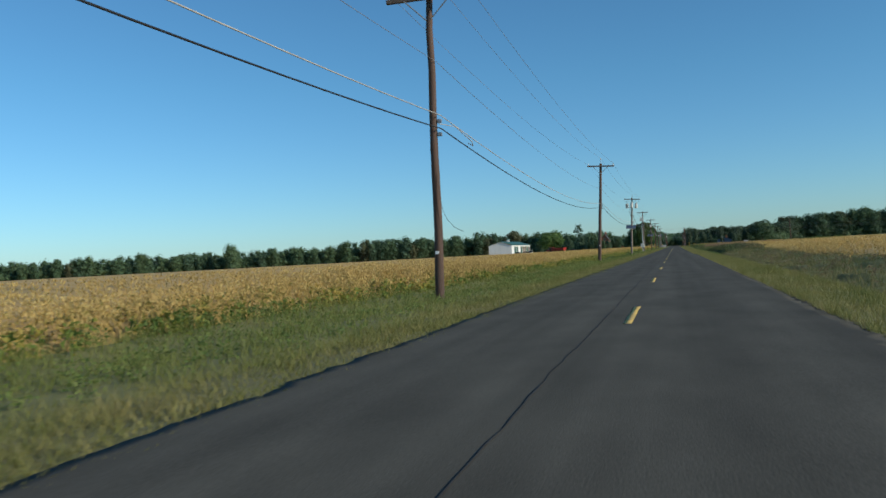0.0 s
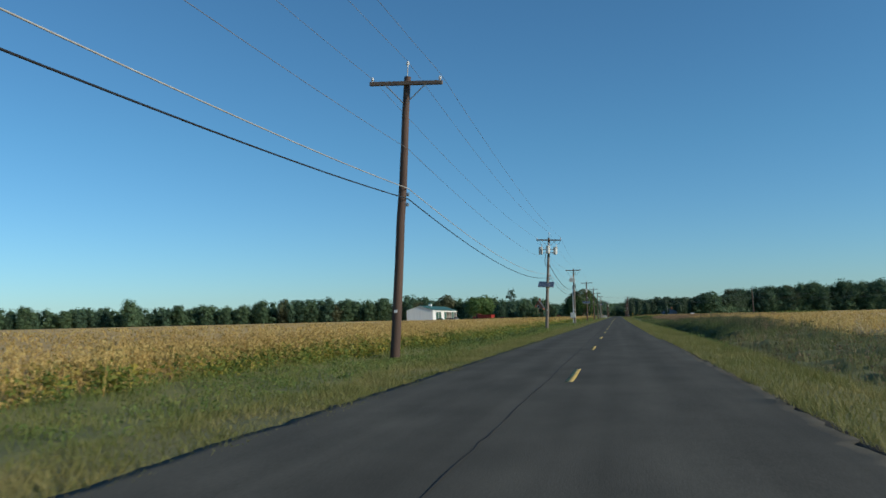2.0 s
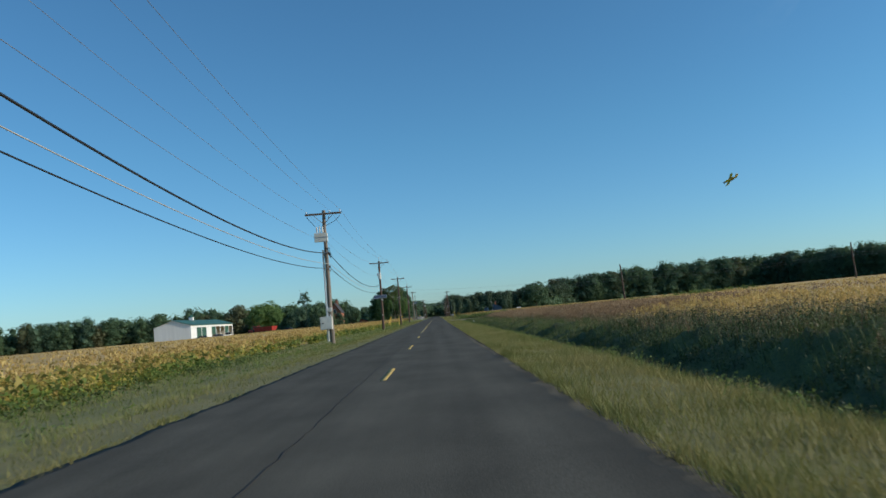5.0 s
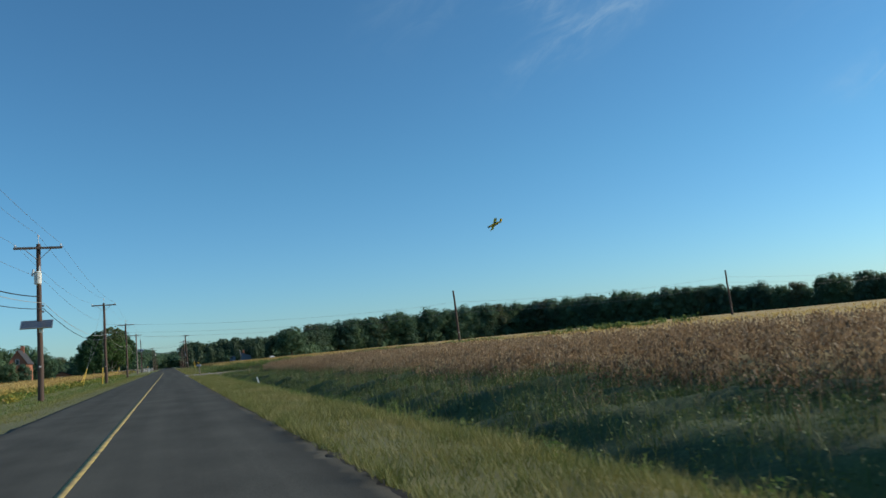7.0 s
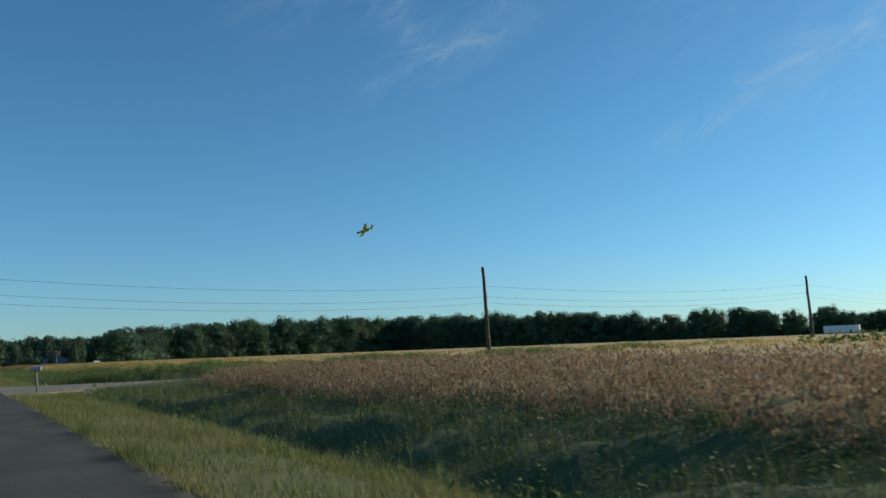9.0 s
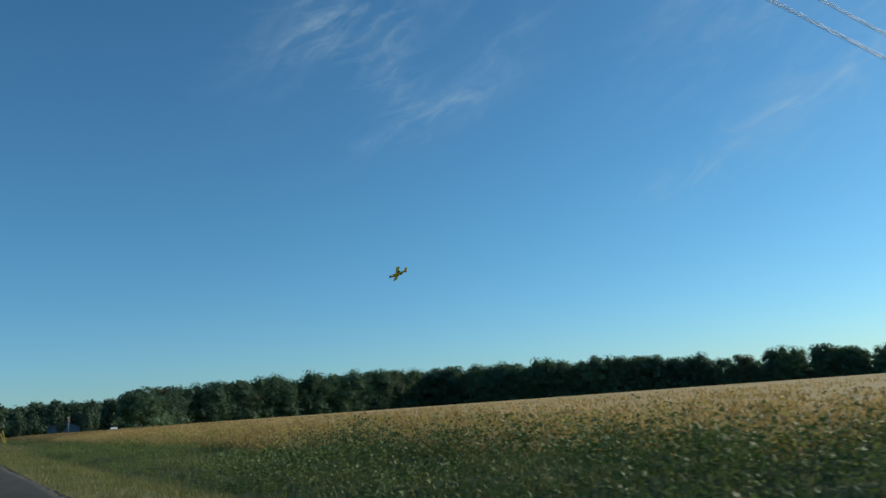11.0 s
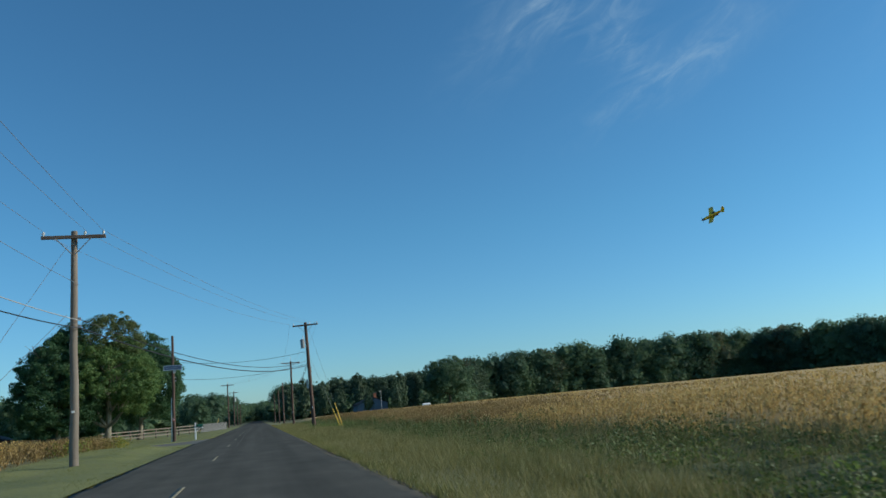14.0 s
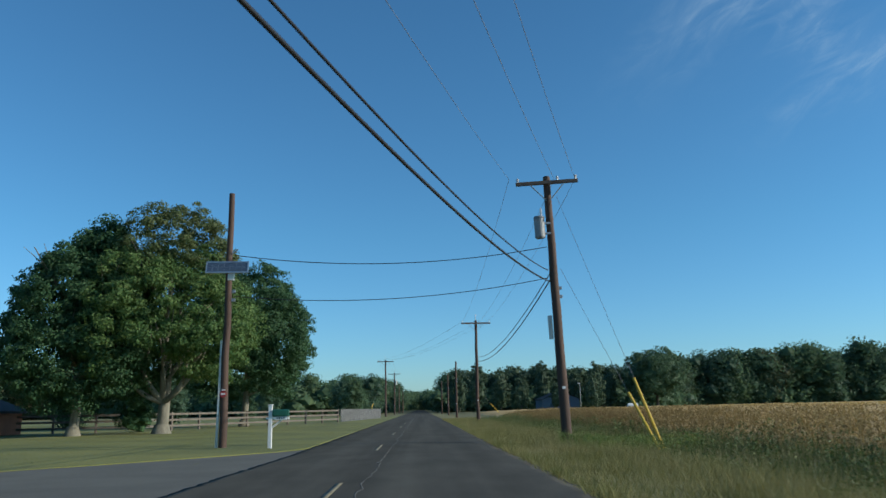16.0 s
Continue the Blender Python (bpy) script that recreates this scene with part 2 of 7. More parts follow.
M = {
    "asphalt": material("asphalt", (0.098, 0.094, 0.078), (0.060, 0.058, 0.049), 0.92, 0.9, 60, bump=0.5, stretch=(1.2, 0.6, 1), space="World", spec=0.06),
    # near-black for the grass shadow along the asphalt edge
    "edge_shade": material("edge_shade", (0.035, 0.032, 0.026), (0.012, 0.011, 0.010), 0.95, 3.0, 40, bump=1.0, space="World", spec=0.2),
    "old_asphalt": material("old_asphalt", (0.125, 0.122, 0.10), (0.075, 0.074, 0.06), 0.9, 0.6, 70, bump=0.5, space="World"),
    "paint_yellow": material("paint_yellow", (0.62, 0.42, 0.08), (0.22, 0.17, 0.07), 0.8, 3.0, 60, bump=0.2, space="World"),
    "paint_worn": material("paint_worn", (0.50, 0.36, 0.10), (0.13, 0.112, 0.065), 0.85, 2.0, 50, bump=0.2, space="World"),
    "paint_faded": material("paint_faded", (0.26, 0.225, 0.135), (0.095, 0.088, 0.065), 0.85, 3.0, 60, bump=0.2, space="World"),
    "sealant_dark": material("sealant_dark", (0.016, 0.015, 0.013), None, 0.95, 2, 30, space="World"),
    "sealant_pale": material("sealant_pale", (0.125, 0.12, 0.105), None, 0.9, 2, 30, space="World"),
    "soil": material("soil", (0.19, 0.165, 0.058), (0.085, 0.092, 0.028), 0.95, 0.5, 24, bump=0.8, space="World"),
    "gravel": material("gravel", (0.275, 0.235, 0.16), (0.095, 0.088, 0.054), 0.95, 1.1, 20, bump=1.0, stretch=(0.22, 1.5, 1), space="World"),
    "lawn": material("lawn", (0.215, 0.21, 0.052), (0.085, 0.105, 0.028), 0.95, 0.25, 14, bump=0.8, space="World"),
    "canopy_dry": material("canopy_dry", (0.46, 0.307, 0.106), (0.33, 0.22, 0.076), 0.95, 0.09, 5.0, bump=1.0, space="World"),
    "stone": material("stone", (0.35, 0.32, 0.27), None, 0.9, 4, 60, bump=0.5),
    "pole_brown": material("pole_brown", (0.11, 0.062, 0.042), (0.045, 0.028, 0.021), 0.8, 1.2, 30, bump=0.5, stretch=(6, 6, 0.5)),
    "pole_grey": material("pole_grey", (0.235, 0.20, 0.165), (0.11, 0.09, 0.072), 0.85, 1.2, 30, bump=0.5, stretch=(6, 6, 0.5)),
    "arm_wood": material("arm_wood", (0.17, 0.13, 0.10), (0.08, 0.06, 0.05), 0.85, 3, 40, bump=0.4),
    "porcelain": material("porcelain", (0.62, 0.63, 0.63), None, 0.25, 3, 20, amount=0.1, bump=0),
    "tank_grey": material("tank_grey", (0.64, 0.645, 0.59), (0.46, 0.465, 0.43), 0.45, 2, 15, bump=0.05),
    "steel": material("steel", (0.42, 0.43, 0.44), (0.25, 0.25, 0.25), 0.45, 4, 40, metal=0.8, bump=0.1),
    "cable_black": material("cable_black", (0.018, 0.018, 0.02), None, 0.5, 2, 20, bump=0),
    "cable_grey": material("cable_grey", (0.42, 0.41, 0.38), None, 0.5, 2, 20, bump=0),
    "wire": material("wire", (0.20, 0.205, 0.22), None, 0.45, 2, 20, bump=0),
    "cell": material("cell", (0.055, 0.075, 0.108), (0.075, 0.098, 0.13), 0.14, 5, 20, bump=0, spec=1.0),
    "alloy": material("alloy", (0.6, 0.6, 0.6), None, 0.35, 3, 20, metal=0.9, amount=0.1, bump=0),
    "guard_yellow": material("guard_yellow", (0.72, 0.45, 0.03), (0.5, 0.33, 0.05), 0.5, 2, 20, bump=0),
    "plane_yellow": material("plane_yellow", (0.86, 0.51, 0.02), (0.78, 0.45, 0.02), 0.35, 1, 10, bump=0),
    "plane_dark": material("plane_dark", (0.03, 0.04, 0.06), None, 0.35, 1, 10, bump=0),
    "tyre": material("tyre", (0.02, 0.02, 0.02), None, 0.9, 4, 40),
    "glass_dark": material("glass_dark", (0.02, 0.03, 0.035), None, 0.08, 2, 10, amount=0.1, bump=0),
    "siding_white": material("siding_white", (0.75, 0.75, 0.73), (0.62, 0.63, 0.62), 0.6, 0.6, 12, bump=0.1, stretch=(3, 3, 0.2)),
    "roof_green": material("roof_green", (0.035, 0.12, 0.085), (0.025, 0.085, 0.062), 0.5, 0.6, 10, bump=0.1),
    "door_green": material("door_green", (0.03, 0.10, 0.07), None, 0.6, 1, 10, bump=0.1),
    "brick": material("brick", (0.40, 0.155, 0.085), (0.26, 0.10, 0.06), 0.9, 1, 25, bump=0.4),
    "roof_dark": material("roof_dark", (0.045, 0.042, 0.045), (0.03, 0.03, 0.03), 0.9, 1.2, 20, bump=0.4),
    "siding_blue": material("siding_blue", (0.12, 0.17, 0.235), (0.09, 0.135, 0.19), 0.7, 0.6, 10, bump=0.1),
    "trim_white": material("trim_white", (0.78, 0.78, 0.76), None, 0.5, 3, 20, amount=0.12, bump=0.05),
    "red_paint": material("red_paint", (0.38, 0.035, 0.03), (0.27, 0.03, 0.025), 0.45, 1, 10, bump=0.05),
    "mail_silver": material("mail_silver", (0.44, 0.45, 0.46), (0.24, 0.245, 0.25), 0.62, 9, 50, metal=0.45, bump=0.2),
    "mail_green": material("mail_green", (0.02, 0.13, 0.085), None, 0.4, 5, 30, bump=0),
    "flag_red": material("flag_red", (0.35, 0.03, 0.03), None, 0.5, 5, 30, bump=0),
    "post_wood": material("post_wood", (0.20, 0.16, 0.12), (0.11, 0.09, 0.07), 0.9, 3, 40, bump=0.4, stretch=(4, 4, 0.6)),
    "fence_pale": material("fence_pale", (0.27, 0.265, 0.25), (0.16, 0.155, 0.15), 0.9, 2, 30, bump=0.4),
    "tank_dark": material("tank_dark", (0.26, 0.28, 0.29), (0.17, 0.18, 0.19), 0.5, 2, 15, bump=0.05),
    "fence_wood": material("fence_wood", (0.19, 0.16, 0.13), (0.10, 0.085, 0.07), 0.9, 2, 30, bump=0.4),
    "bark": material("bark", (0.27, 0.25, 0.19), (0.13, 0.12, 0.09), 0.95, 2, 14, bump=1.0, stretch=(3, 3, 0.6)),
    "bark_far": material("bark_far", (0.12, 0.10, 0.07), (0.06, 0.05, 0.035), 0.95, 1, 6, bump=0.3),
    "dark_bar": material("dark_bar", (0.03, 0.03, 0.03), None, 0.6, 4, 30, bump=0),
    # weed_heart: added sheet closing the gaps below the weeds, darker than most leaves
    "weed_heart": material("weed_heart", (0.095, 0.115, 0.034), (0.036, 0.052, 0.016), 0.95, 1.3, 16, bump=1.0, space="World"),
    "grass_heart": material("grass_heart", (0.165, 0.165, 0.055), (0.08, 0.09, 0.028), 0.95, 0.9, 22, bump=1.0, space="World"),
    # foliage
    "grass_left": leafy("grass_left", [(0.10, 0.14, 0.034), (0.145, 0.18, 0.045), (0.20, 0.21, 0.062), (0.27, 0.25, 0.09)], 0.35, 0.5, 0.6),
    "grass_right": leafy("grass_right", [(0.11, 0.132, 0.036), (0.17, 0.18, 0.052), (0.235, 0.218, 0.076), (0.30, 0.26, 0.105)], 0.35, 0.5, 0.6),
    "grass_green": leafy("grass_green", [(0.075, 0.115, 0.032), (0.105, 0.15, 0.042), (0.145, 0.18, 0.052), (0.20, 0.205, 0.07)], 0.35, 0.5, 0.6),
    "grass_pale": leafy("grass_pale", [(0.15, 0.155, 0.05), (0.21, 0.20, 0.075), (0.29, 0.26, 0.115)], 0.35, 0.5, 0.6),
    "grass_ditch": leafy("grass_ditch", [(0.075, 0.10, 0.035), (0.13, 0.15, 0.05), (0.20, 0.19, 0.075), (0.29, 0.25, 0.12)], 0.35, 0.2, 0.45),
    "grass_lawn": leafy("grass_lawn", [(0.10, 0.135, 0.028), (0.165, 0.185, 0.042), (0.24, 0.225, 0.06)], 0.35, 0.2, 0.5),
    "weed": leafy("weed", [(0.07, 0.118, 0.034), (0.112, 0.172, 0.044), (0.158, 0.21, 0.054), (0.21, 0.228, 0.066)], 0.4, 0.22, 0.4),
    # weed colours darkened to put the ditch's shade into them
    "weed_shaded": leafy("weed_shaded", [(0.034, 0.055, 0.022), (0.045, 0.07, 0.027), (0.058, 0.08, 0.032), (0.075, 0.085, 0.038)], 0.15, 0.22, 0.4),
    "weed_dark": leafy("weed_dark", [(0.050, 0.082, 0.025), (0.075, 0.115, 0.032), (0.105, 0.145, 0.040), (0.155, 0.175, 0.052)], 0.2, 0.22, 0.4),
    "soy_gold": leafy("soy_gold", [(0.25, 0.165, 0.062), (0.36, 0.245, 0.09), (0.45, 0.32, 0.12), (0.54, 0.41, 0.17)], 0.42, 0.07, 0.4),
    "weed_dry": leafy("weed_dry", [(0.12, 0.085, 0.05), (0.18, 0.13, 0.07), (0.27, 0.21, 0.12)], 0.25, 0.3, 0.4),
    "soy_green": leafy("soy_green", [(0.08, 0.14, 0.03), (0.13, 0.19, 0.04), (0.23, 0.24, 0.05), (0.42, 0.33, 0.06)], 0.45, 0.18, 0.4),
    "soy_yellow": leafy("soy_yellow", [(0.15, 0.18, 0.042), (0.30, 0.26, 0.065), (0.44, 0.33, 0.09), (0.50, 0.36, 0.14)], 0.42, 0.12, 0.4),
    "soy_dry": leafy("soy_dry", [(0.31, 0.205, 0.070), (0.43, 0.292, 0.098), (0.53, 0.372, 0.13), (0.62, 0.47, 0.18)], 0.42, 0.07, 0.4),
    "soy_red": leafy("soy_red", [(0.14, 0.088, 0.05), (0.22, 0.142, 0.08), (0.30, 0.20, 0.115), (0.40, 0.29, 0.17)], 0.4, 0.07, 0.4),
    "soy_brown": leafy("soy_brown", [(0.115, 0.077, 0.032), (0.18, 0.123, 0.048), (0.26, 0.183, 0.074), (0.36, 0.268, 0.112)], 0.4, 0.07, 0.4),
    "soy_tan": leafy("soy_tan", [(0.17, 0.112, 0.046), (0.25, 0.172, 0.068), (0.33, 0.237, 0.096), (0.42, 0.315, 0.14)], 0.4, 0.07, 0.4),
    "leaf_maple": leafy("leaf_maple", [(0.065, 0.125, 0.042), (0.095, 0.175, 0.054), (0.13, 0.21, 0.062), (0.17, 0.235, 0.078)], 0.42, 0.3, 0.4),
    "leaf_dark": leafy("leaf_dark", [(0.034, 0.080, 0.036), (0.052, 0.115, 0.048), (0.075, 0.145, 0.058)], 0.38, 0.3, 0.4),
    "leaf_bronze": leafy("leaf_bronze", [(0.07, 0.108, 0.04), (0.10, 0.135, 0.048), (0.135, 0.15, 0.06)], 0.3, 0.3, 0.4),
    # woodland leaf colours are lifted and bluish, with distance haze put into them
    "leaf_wood": leafy("leaf_wood", [(0.073, 0.128, 0.072), (0.09, 0.154, 0.082), (0.11, 0.178, 0.09), (0.137, 0.204, 0.098)], 0.5, 0.05, 0.5),
    "leaf_wood_dark": leafy("leaf_wood_dark", [(0.068, 0.124, 0.08), (0.083, 0.146, 0.087), (0.10, 0.168, 0.094)], 0.5, 0.05, 0.5),
    "leaf_wood_rust": leafy("leaf_wood_rust", [(0.10, 0.11, 0.06), (0.12, 0.13, 0.066), (0.11, 0.14, 0.075)], 0.4, 0.05, 0.5),
    "leaf_pine": leafy("leaf_pine", [(0.05, 0.085, 0.05), (0.065, 0.105, 0.058), (0.08, 0.12, 0.064)], 0.35, 0.1, 0.4),
}

# wheel tracks and old mix: long faint streaks down the road
an, al = M["asphalt"].node_tree.nodes, M["asphalt"].node_tree.links
streak, smap, sgeo, srange, smix = an.new("ShaderNodeTexNoise"), an.new("ShaderNodeMapping"), an.new("ShaderNodeNewGeometry"), an.new("ShaderNodeMapRange"), an.new("ShaderNodeMixRGB")
smap.inputs["Scale"].default_value = (1.5, 0.02, 1)
streak.inputs["Scale"].default_value, streak.inputs["Detail"].default_value = 1.0, 3
al.new(sgeo.outputs["Position"], smap.inputs["Vector"])
al.new(smap.outputs[0], streak.inputs["Vector"])
srange.inputs["From Min"].default_value, srange.inputs["From Max"].default_value = 0.35, 0.65
srange.inputs["To Min"].default_value, srange.inputs["To Max"].default_value = 0.86, 1.14
al.new(streak.outputs["Fac"], srange.inputs["Value"])
smix.blend_type, smix.inputs["Fac"].default_value = "MULTIPLY", 1.0
base_in = an["Principled BSDF"].inputs["Base Color"]
al.new(base_in.links[0].from_socket, smix.inputs[1])
al.new(srange.outputs[0], smix.inputs[2])
al.new(smix.outputs[0], base_in)

# ---- building helpers ----
rng = np.random.default_rng(7)


def mesh_of(name, verts, faces, mat, smooth=False):
    """A mesh from arrays: verts (n, 3), faces (m, k)."""
    verts, faces = np.asarray(verts, np.float32).reshape(-1, 3), np.asarray(faces, np.int32)
    k = faces.shape[1]
    me = bpy.data.meshes.new(name)
    me.vertices.add(len(verts))
    me.vertices.foreach_set("co", verts.ravel())
    me.loops.add(faces.size)
    me.loops.foreach_set("vertex_index", faces.ravel())
    me.polygons.add(len(faces))
    me.polygons.foreach_set("loop_start", np.arange(0, faces.size, k, dtype=np.int32))
    me.update(calc_edges=True)
    me.materials.append(mat)
    if smooth:
        me.polygons.foreach_set("use_smooth", np.ones(len(faces), bool))
    return me


def stuff(name, me, label, category, kind="stuff"):
    return tagged(new(name, me), label, category, kind=kind)


def thing(name, label, category, at=(0, 0, 0), turn=0.0, group=""):
    ob = tagged(new(name), label, category, group)
    ob.empty_display_size = 0.2
    ob.matrix_world = pose(*at, 0, 0, turn)
    return ob


def part(name, bm, mat, parent, label="", smooth=False):
    """A bmesh as one mesh object under a thing or a part."""
    me = bm
    if not isinstance(bm, bpy.types.Mesh):
        me = bpy.data.meshes.new(name)
        bm.to_mesh(me)
        bm.free()
        me.materials.append(mat)
        if smooth:
            me.polygons.foreach_set("use_smooth", np.ones(len(me.polygons), bool))
    ob = new(name, me)
    ob.parent = parent
    if label:
        ob["label"] = label
    return ob


def solid(name, bm, mat, label, category, group="", kind="", smooth=False):
    me = bpy.data.meshes.new(name)
    bm.to_mesh(me)
    bm.free()
    me.materials.append(mat)
    if smooth:
        me.polygons.foreach_set("use_smooth", np.ones(len(me.polygons), bool))
    return tagged(new(name, me), label, category, group, kind)


def box(x0, x1, y0, y1, z0, z1, bevel=0.0, bm=None):
    own = bmesh.new()
    bmesh.ops.create_cube(own, size=1)
    bmesh.ops.scale(own, vec=(x1 - x0, y1 - y0, z1 - z0), verts=own.verts)
    bmesh.ops.translate(own, vec=((x0 + x1) / 2, (y0 + y1) / 2, (z0 + z1) / 2), verts=own.verts)
    if bevel:
        bmesh.ops.bevel(own, geom=own.edges[:], offset=bevel, segments=2, affect="EDGES", profile=0.6)
    return join(bm, own)


def join(bm, own):
    if bm is None:
        return own
    tmp = bpy.data.meshes.new("tmp")
    own.to_mesh(tmp)
    own.free()
    bm.from_mesh(tmp)
    bpy.data.meshes.remove(tmp)
    return bm


def rod(p, q, r0, r1=None, sides=10, bm=None, bevel=0.0):
    """A tapered round bar from p to q."""
    p, q = Vector(p), Vector(q)
    r1 = r0 if r1 is None else r1
    own = bmesh.new()
    bmesh.ops.create_cone(own, cap_ends=True, segments=sides, radius1=r0, radius2=r1, depth=(q - p).length)
    if bevel:
        caps = [e for e in own.edges if len({round(v.co.z, 4) for v in e.verts}) == 1]
        bmesh.ops.bevel(own, geom=caps, offset=bevel, segments=2, affect="EDGES")
    turn = (q - p).to_track_quat("Z", "Y").to_matrix().to_4x4()
    bmesh.ops.transform(own, matrix=Matrix.Translation((p + q) / 2) @ turn, verts=own.verts)
    return join(bm, own)


def bead(centre, radius, scale=(1, 1, 1), bm=None, seg=10):
    own = bmesh.new()
    bmesh.ops.create_uvsphere(own, u_segments=seg, v_segments=max(6, seg // 2 + 1), radius=radius)
    bmesh.ops.scale(own, vec=scale, verts=own.verts)
    bmesh.ops.translate(own, vec=centre, verts=own.verts)
    return join(bm, own)


def tube(points, r, sides=5):
    """Arrays of a tube along points, radius a number or one each."""
    pts = np.asarray(points, float)
    rad = np.broadcast_to(np.asarray(r, float), len(pts))
    d = np.gradient(pts, axis=0)
    d /= np.linalg.norm(d, axis=1, keepdims=True) + 1e-9
    ref = np.where(np.abs(d[:, 2:3]) > 0.9, [[1.0, 0, 0]], [[0, 0, 1.0]])
    u = np.cross(d, ref)
    u /= np.linalg.norm(u, axis=1, keepdims=True)
    v = np.cross(d, u)
    a = np.linspace(0, 2 * pi, sides, endpoint=False)
    ring = pts[:, None] + rad[:, None, None] * (np.cos(a)[None, :, None] * u[:, None] + np.sin(a)[None, :, None] * v[:, None])
    i, j = np.meshgrid(np.arange(len(pts) - 1), np.arange(sides), indexing="ij")
    f = np.stack([i * sides + j, i * sides + (j + 1) % sides, (i + 1) * sides + (j + 1) % sides, (i + 1) * sides + j], -1).reshape(-1, 4)
    return ring.reshape(-1, 3), f


def merge(pieces):
    vs, fs, n = [], [], 0
    for v, f in pieces:
        vs.append(v)
        fs.append(np.asarray(f) + n)
        n += len(v)
    return np.concatenate(vs), np.concatenate(fs)


def unit(a):
    return a / (np.linalg.norm(a, axis=-1, keepdims=True) + 1e-9)


def leaf_quads(c, size, normal=None, loose=1.0, slim=0.62, sides=4):
    """Diamond or three-cornered leaves at the places c, of half-length size, facing normal more or less."""
    n = len(c)
    face = rng.normal(size=(n, 3))
    if normal is not None:
        face = unit(face) * loose + normal
    face = unit(face)
    u = unit(np.cross(face, rng.normal(size=(n, 3))))
    v = np.cross(face, u)
    s = np.broadcast_to(np.asarray(size, float), n)[:, None]
    if sides == 3:
        q = np.stack([c - u * s - v * s * slim, c - u * s * 0.6 + v * s * slim, c + u * s], 1)
    else:
        q = np.stack([c - u * s, c - v * s * slim + face * s * 0.15, c + u * s, c + v * s * slim + face * s * 0.15], 1)
    return q.reshape(-1, 3), np.arange(sides * n).reshape(-1, sides)


# ---- the lie of the land ----
ROAD_L, ROAD_R = -3.37, 1.68


def flare_l(y):
    """Extra width of the asphalt on the left: a little at the start, more before the house drive."""
    return np.interp(y, [60, 110, 150, 308, 322, 340, 351, 363.5], [0.28, 0.14, 0, 0, 0.12, 0.26, 0.26, 0])


def flare_r(y):
    """Extra width of the asphalt on the right, at the start and past the gravel drive."""
    return np.interp(y, [70, 100, 150, 190, 235, 296, 312], [0.18, -0.02, -0.14, -0.08, 0, 0, 0.28])


LX = np.array([-60, -9.5, -8.0, -6.8, -5.2, -4.0, -3.3])
LZ = np.array([0.0, 0.0, -0.05, -0.14, -0.11, -0.06, -0.032])
RX = np.array([1.6, 2.4, 3.4, 4.2, 5.0, 6.2, 7.4, 8.8, 60])
RZ = np.array([-0.05, -0.08, -0.15, -0.50, -0.80, -0.76, -0.38, -0.05, 0.0])
RZ2 = np.array([-0.05, -0.06, -0.10, -0.16, -0.24, -0.24, -0.16, -0.03, 0.0])


def land(x, y):
    """Height of the ground."""
    x, y = np.asarray(x, float), np.asarray(y, float)
    left = np.interp(x, LX, LZ)
    left = np.where(y > 316, np.minimum(left + 0.06 * np.clip((y - 316) / 10, 0, 1), -0.03), left)
    left = left + 0.30 * np.clip((y - 322) / 20, 0, 1) * np.clip((352.5 - y) / 5, 0, 1) * np.clip((-4.6 - x) / 1.2, 0, 1)  # low swell before the house drive
    shallow = np.clip((y - 285) / 30, 0, 1)
    cover = np.clip(1 - (np.abs(y - 242.5) - 4.2) / 1.6, 0, 1)  # culvert under the gravel drive
    deep = np.interp(x, RX, RZ) * (1 - shallow) + np.interp(x, RX, RZ2) * shallow
    right = deep * (1 - cover) + np.interp(x, [1.6, 3, 60], [-0.05, -0.06, -0.02]) * cover
    return np.where(x < -0.8, left, right)


xs = np.concatenate([[-3000, -1500, -800, -400, -200, -100, -60, -40, -25, -16], np.arange(-11, -3.2, 0.6), [-3.3, -1.5, 0.0, 1.6], np.arange(2.0, 9.6, 0.4), [11, 14, 20, 30, 45, 60, 100, 200, 400, 800, 1500, 3000]])
ys = np.concatenate([[-3000, -1200, -500, -200, -80], np.arange(-40, 232, 4.0), np.arange(232, 256, 1.0), np.arange(256, 430, 4.0), [450, 480, 520, 600, 800, 1200, 2000, 3500]])
gx, gy = np.meshgrid(xs, ys, indexing="ij")
gz = land(gx, gy) + 0.02 * np.sin(gx * 1.7 + gy * 0.9) * (np.abs(gx + 0.8) > 2.8) - 0.12 * (np.abs(gx + 0.85) < 2.3) - 0.14 * ((gx > -4.75) & (gx < -2.9) & (gy > 308) & (gy < 366))
ii, jj = np.meshgrid(np.arange(len(xs) - 1), np.arange(len(ys) - 1), indexing="ij")
w = len(ys)
gf = np.stack([ii * w + jj, (ii + 1) * w + jj, (ii + 1) * w + jj + 1, ii * w + jj + 1], -1).reshape(-1, 4)
stuff("ground", mesh_of("ground", np.stack([gx, gy, gz], -1), gf, M["soil"], True), "bare brown soil under grass and crops", "ground", "structure")


def strip(edge_l, edge_r, ys_, z, thick=0.12):
    """A slab along y between two ragged edges."""
    n = len(ys_)
    xl, xr = edge_l(ys_), edge_r(ys_)
    zz = np.broadcast_to(z, n)
    v = np.concatenate([np.stack([xl, ys_, zz - thick], -1), np.stack([xl, ys_, zz], -1), np.stack([xr, ys_, zz], -1), np.stack([xr, ys_, zz - thick], -1)])
    f = []
    for a, b in ((0, 1), (1, 2), (2, 3)):
        k = np.arange(n - 1)
        f.append(np.stack([a * n + k, b * n + k, b * n + k + 1, a * n + k + 1], -1))
    return v, np.concatenate(f)


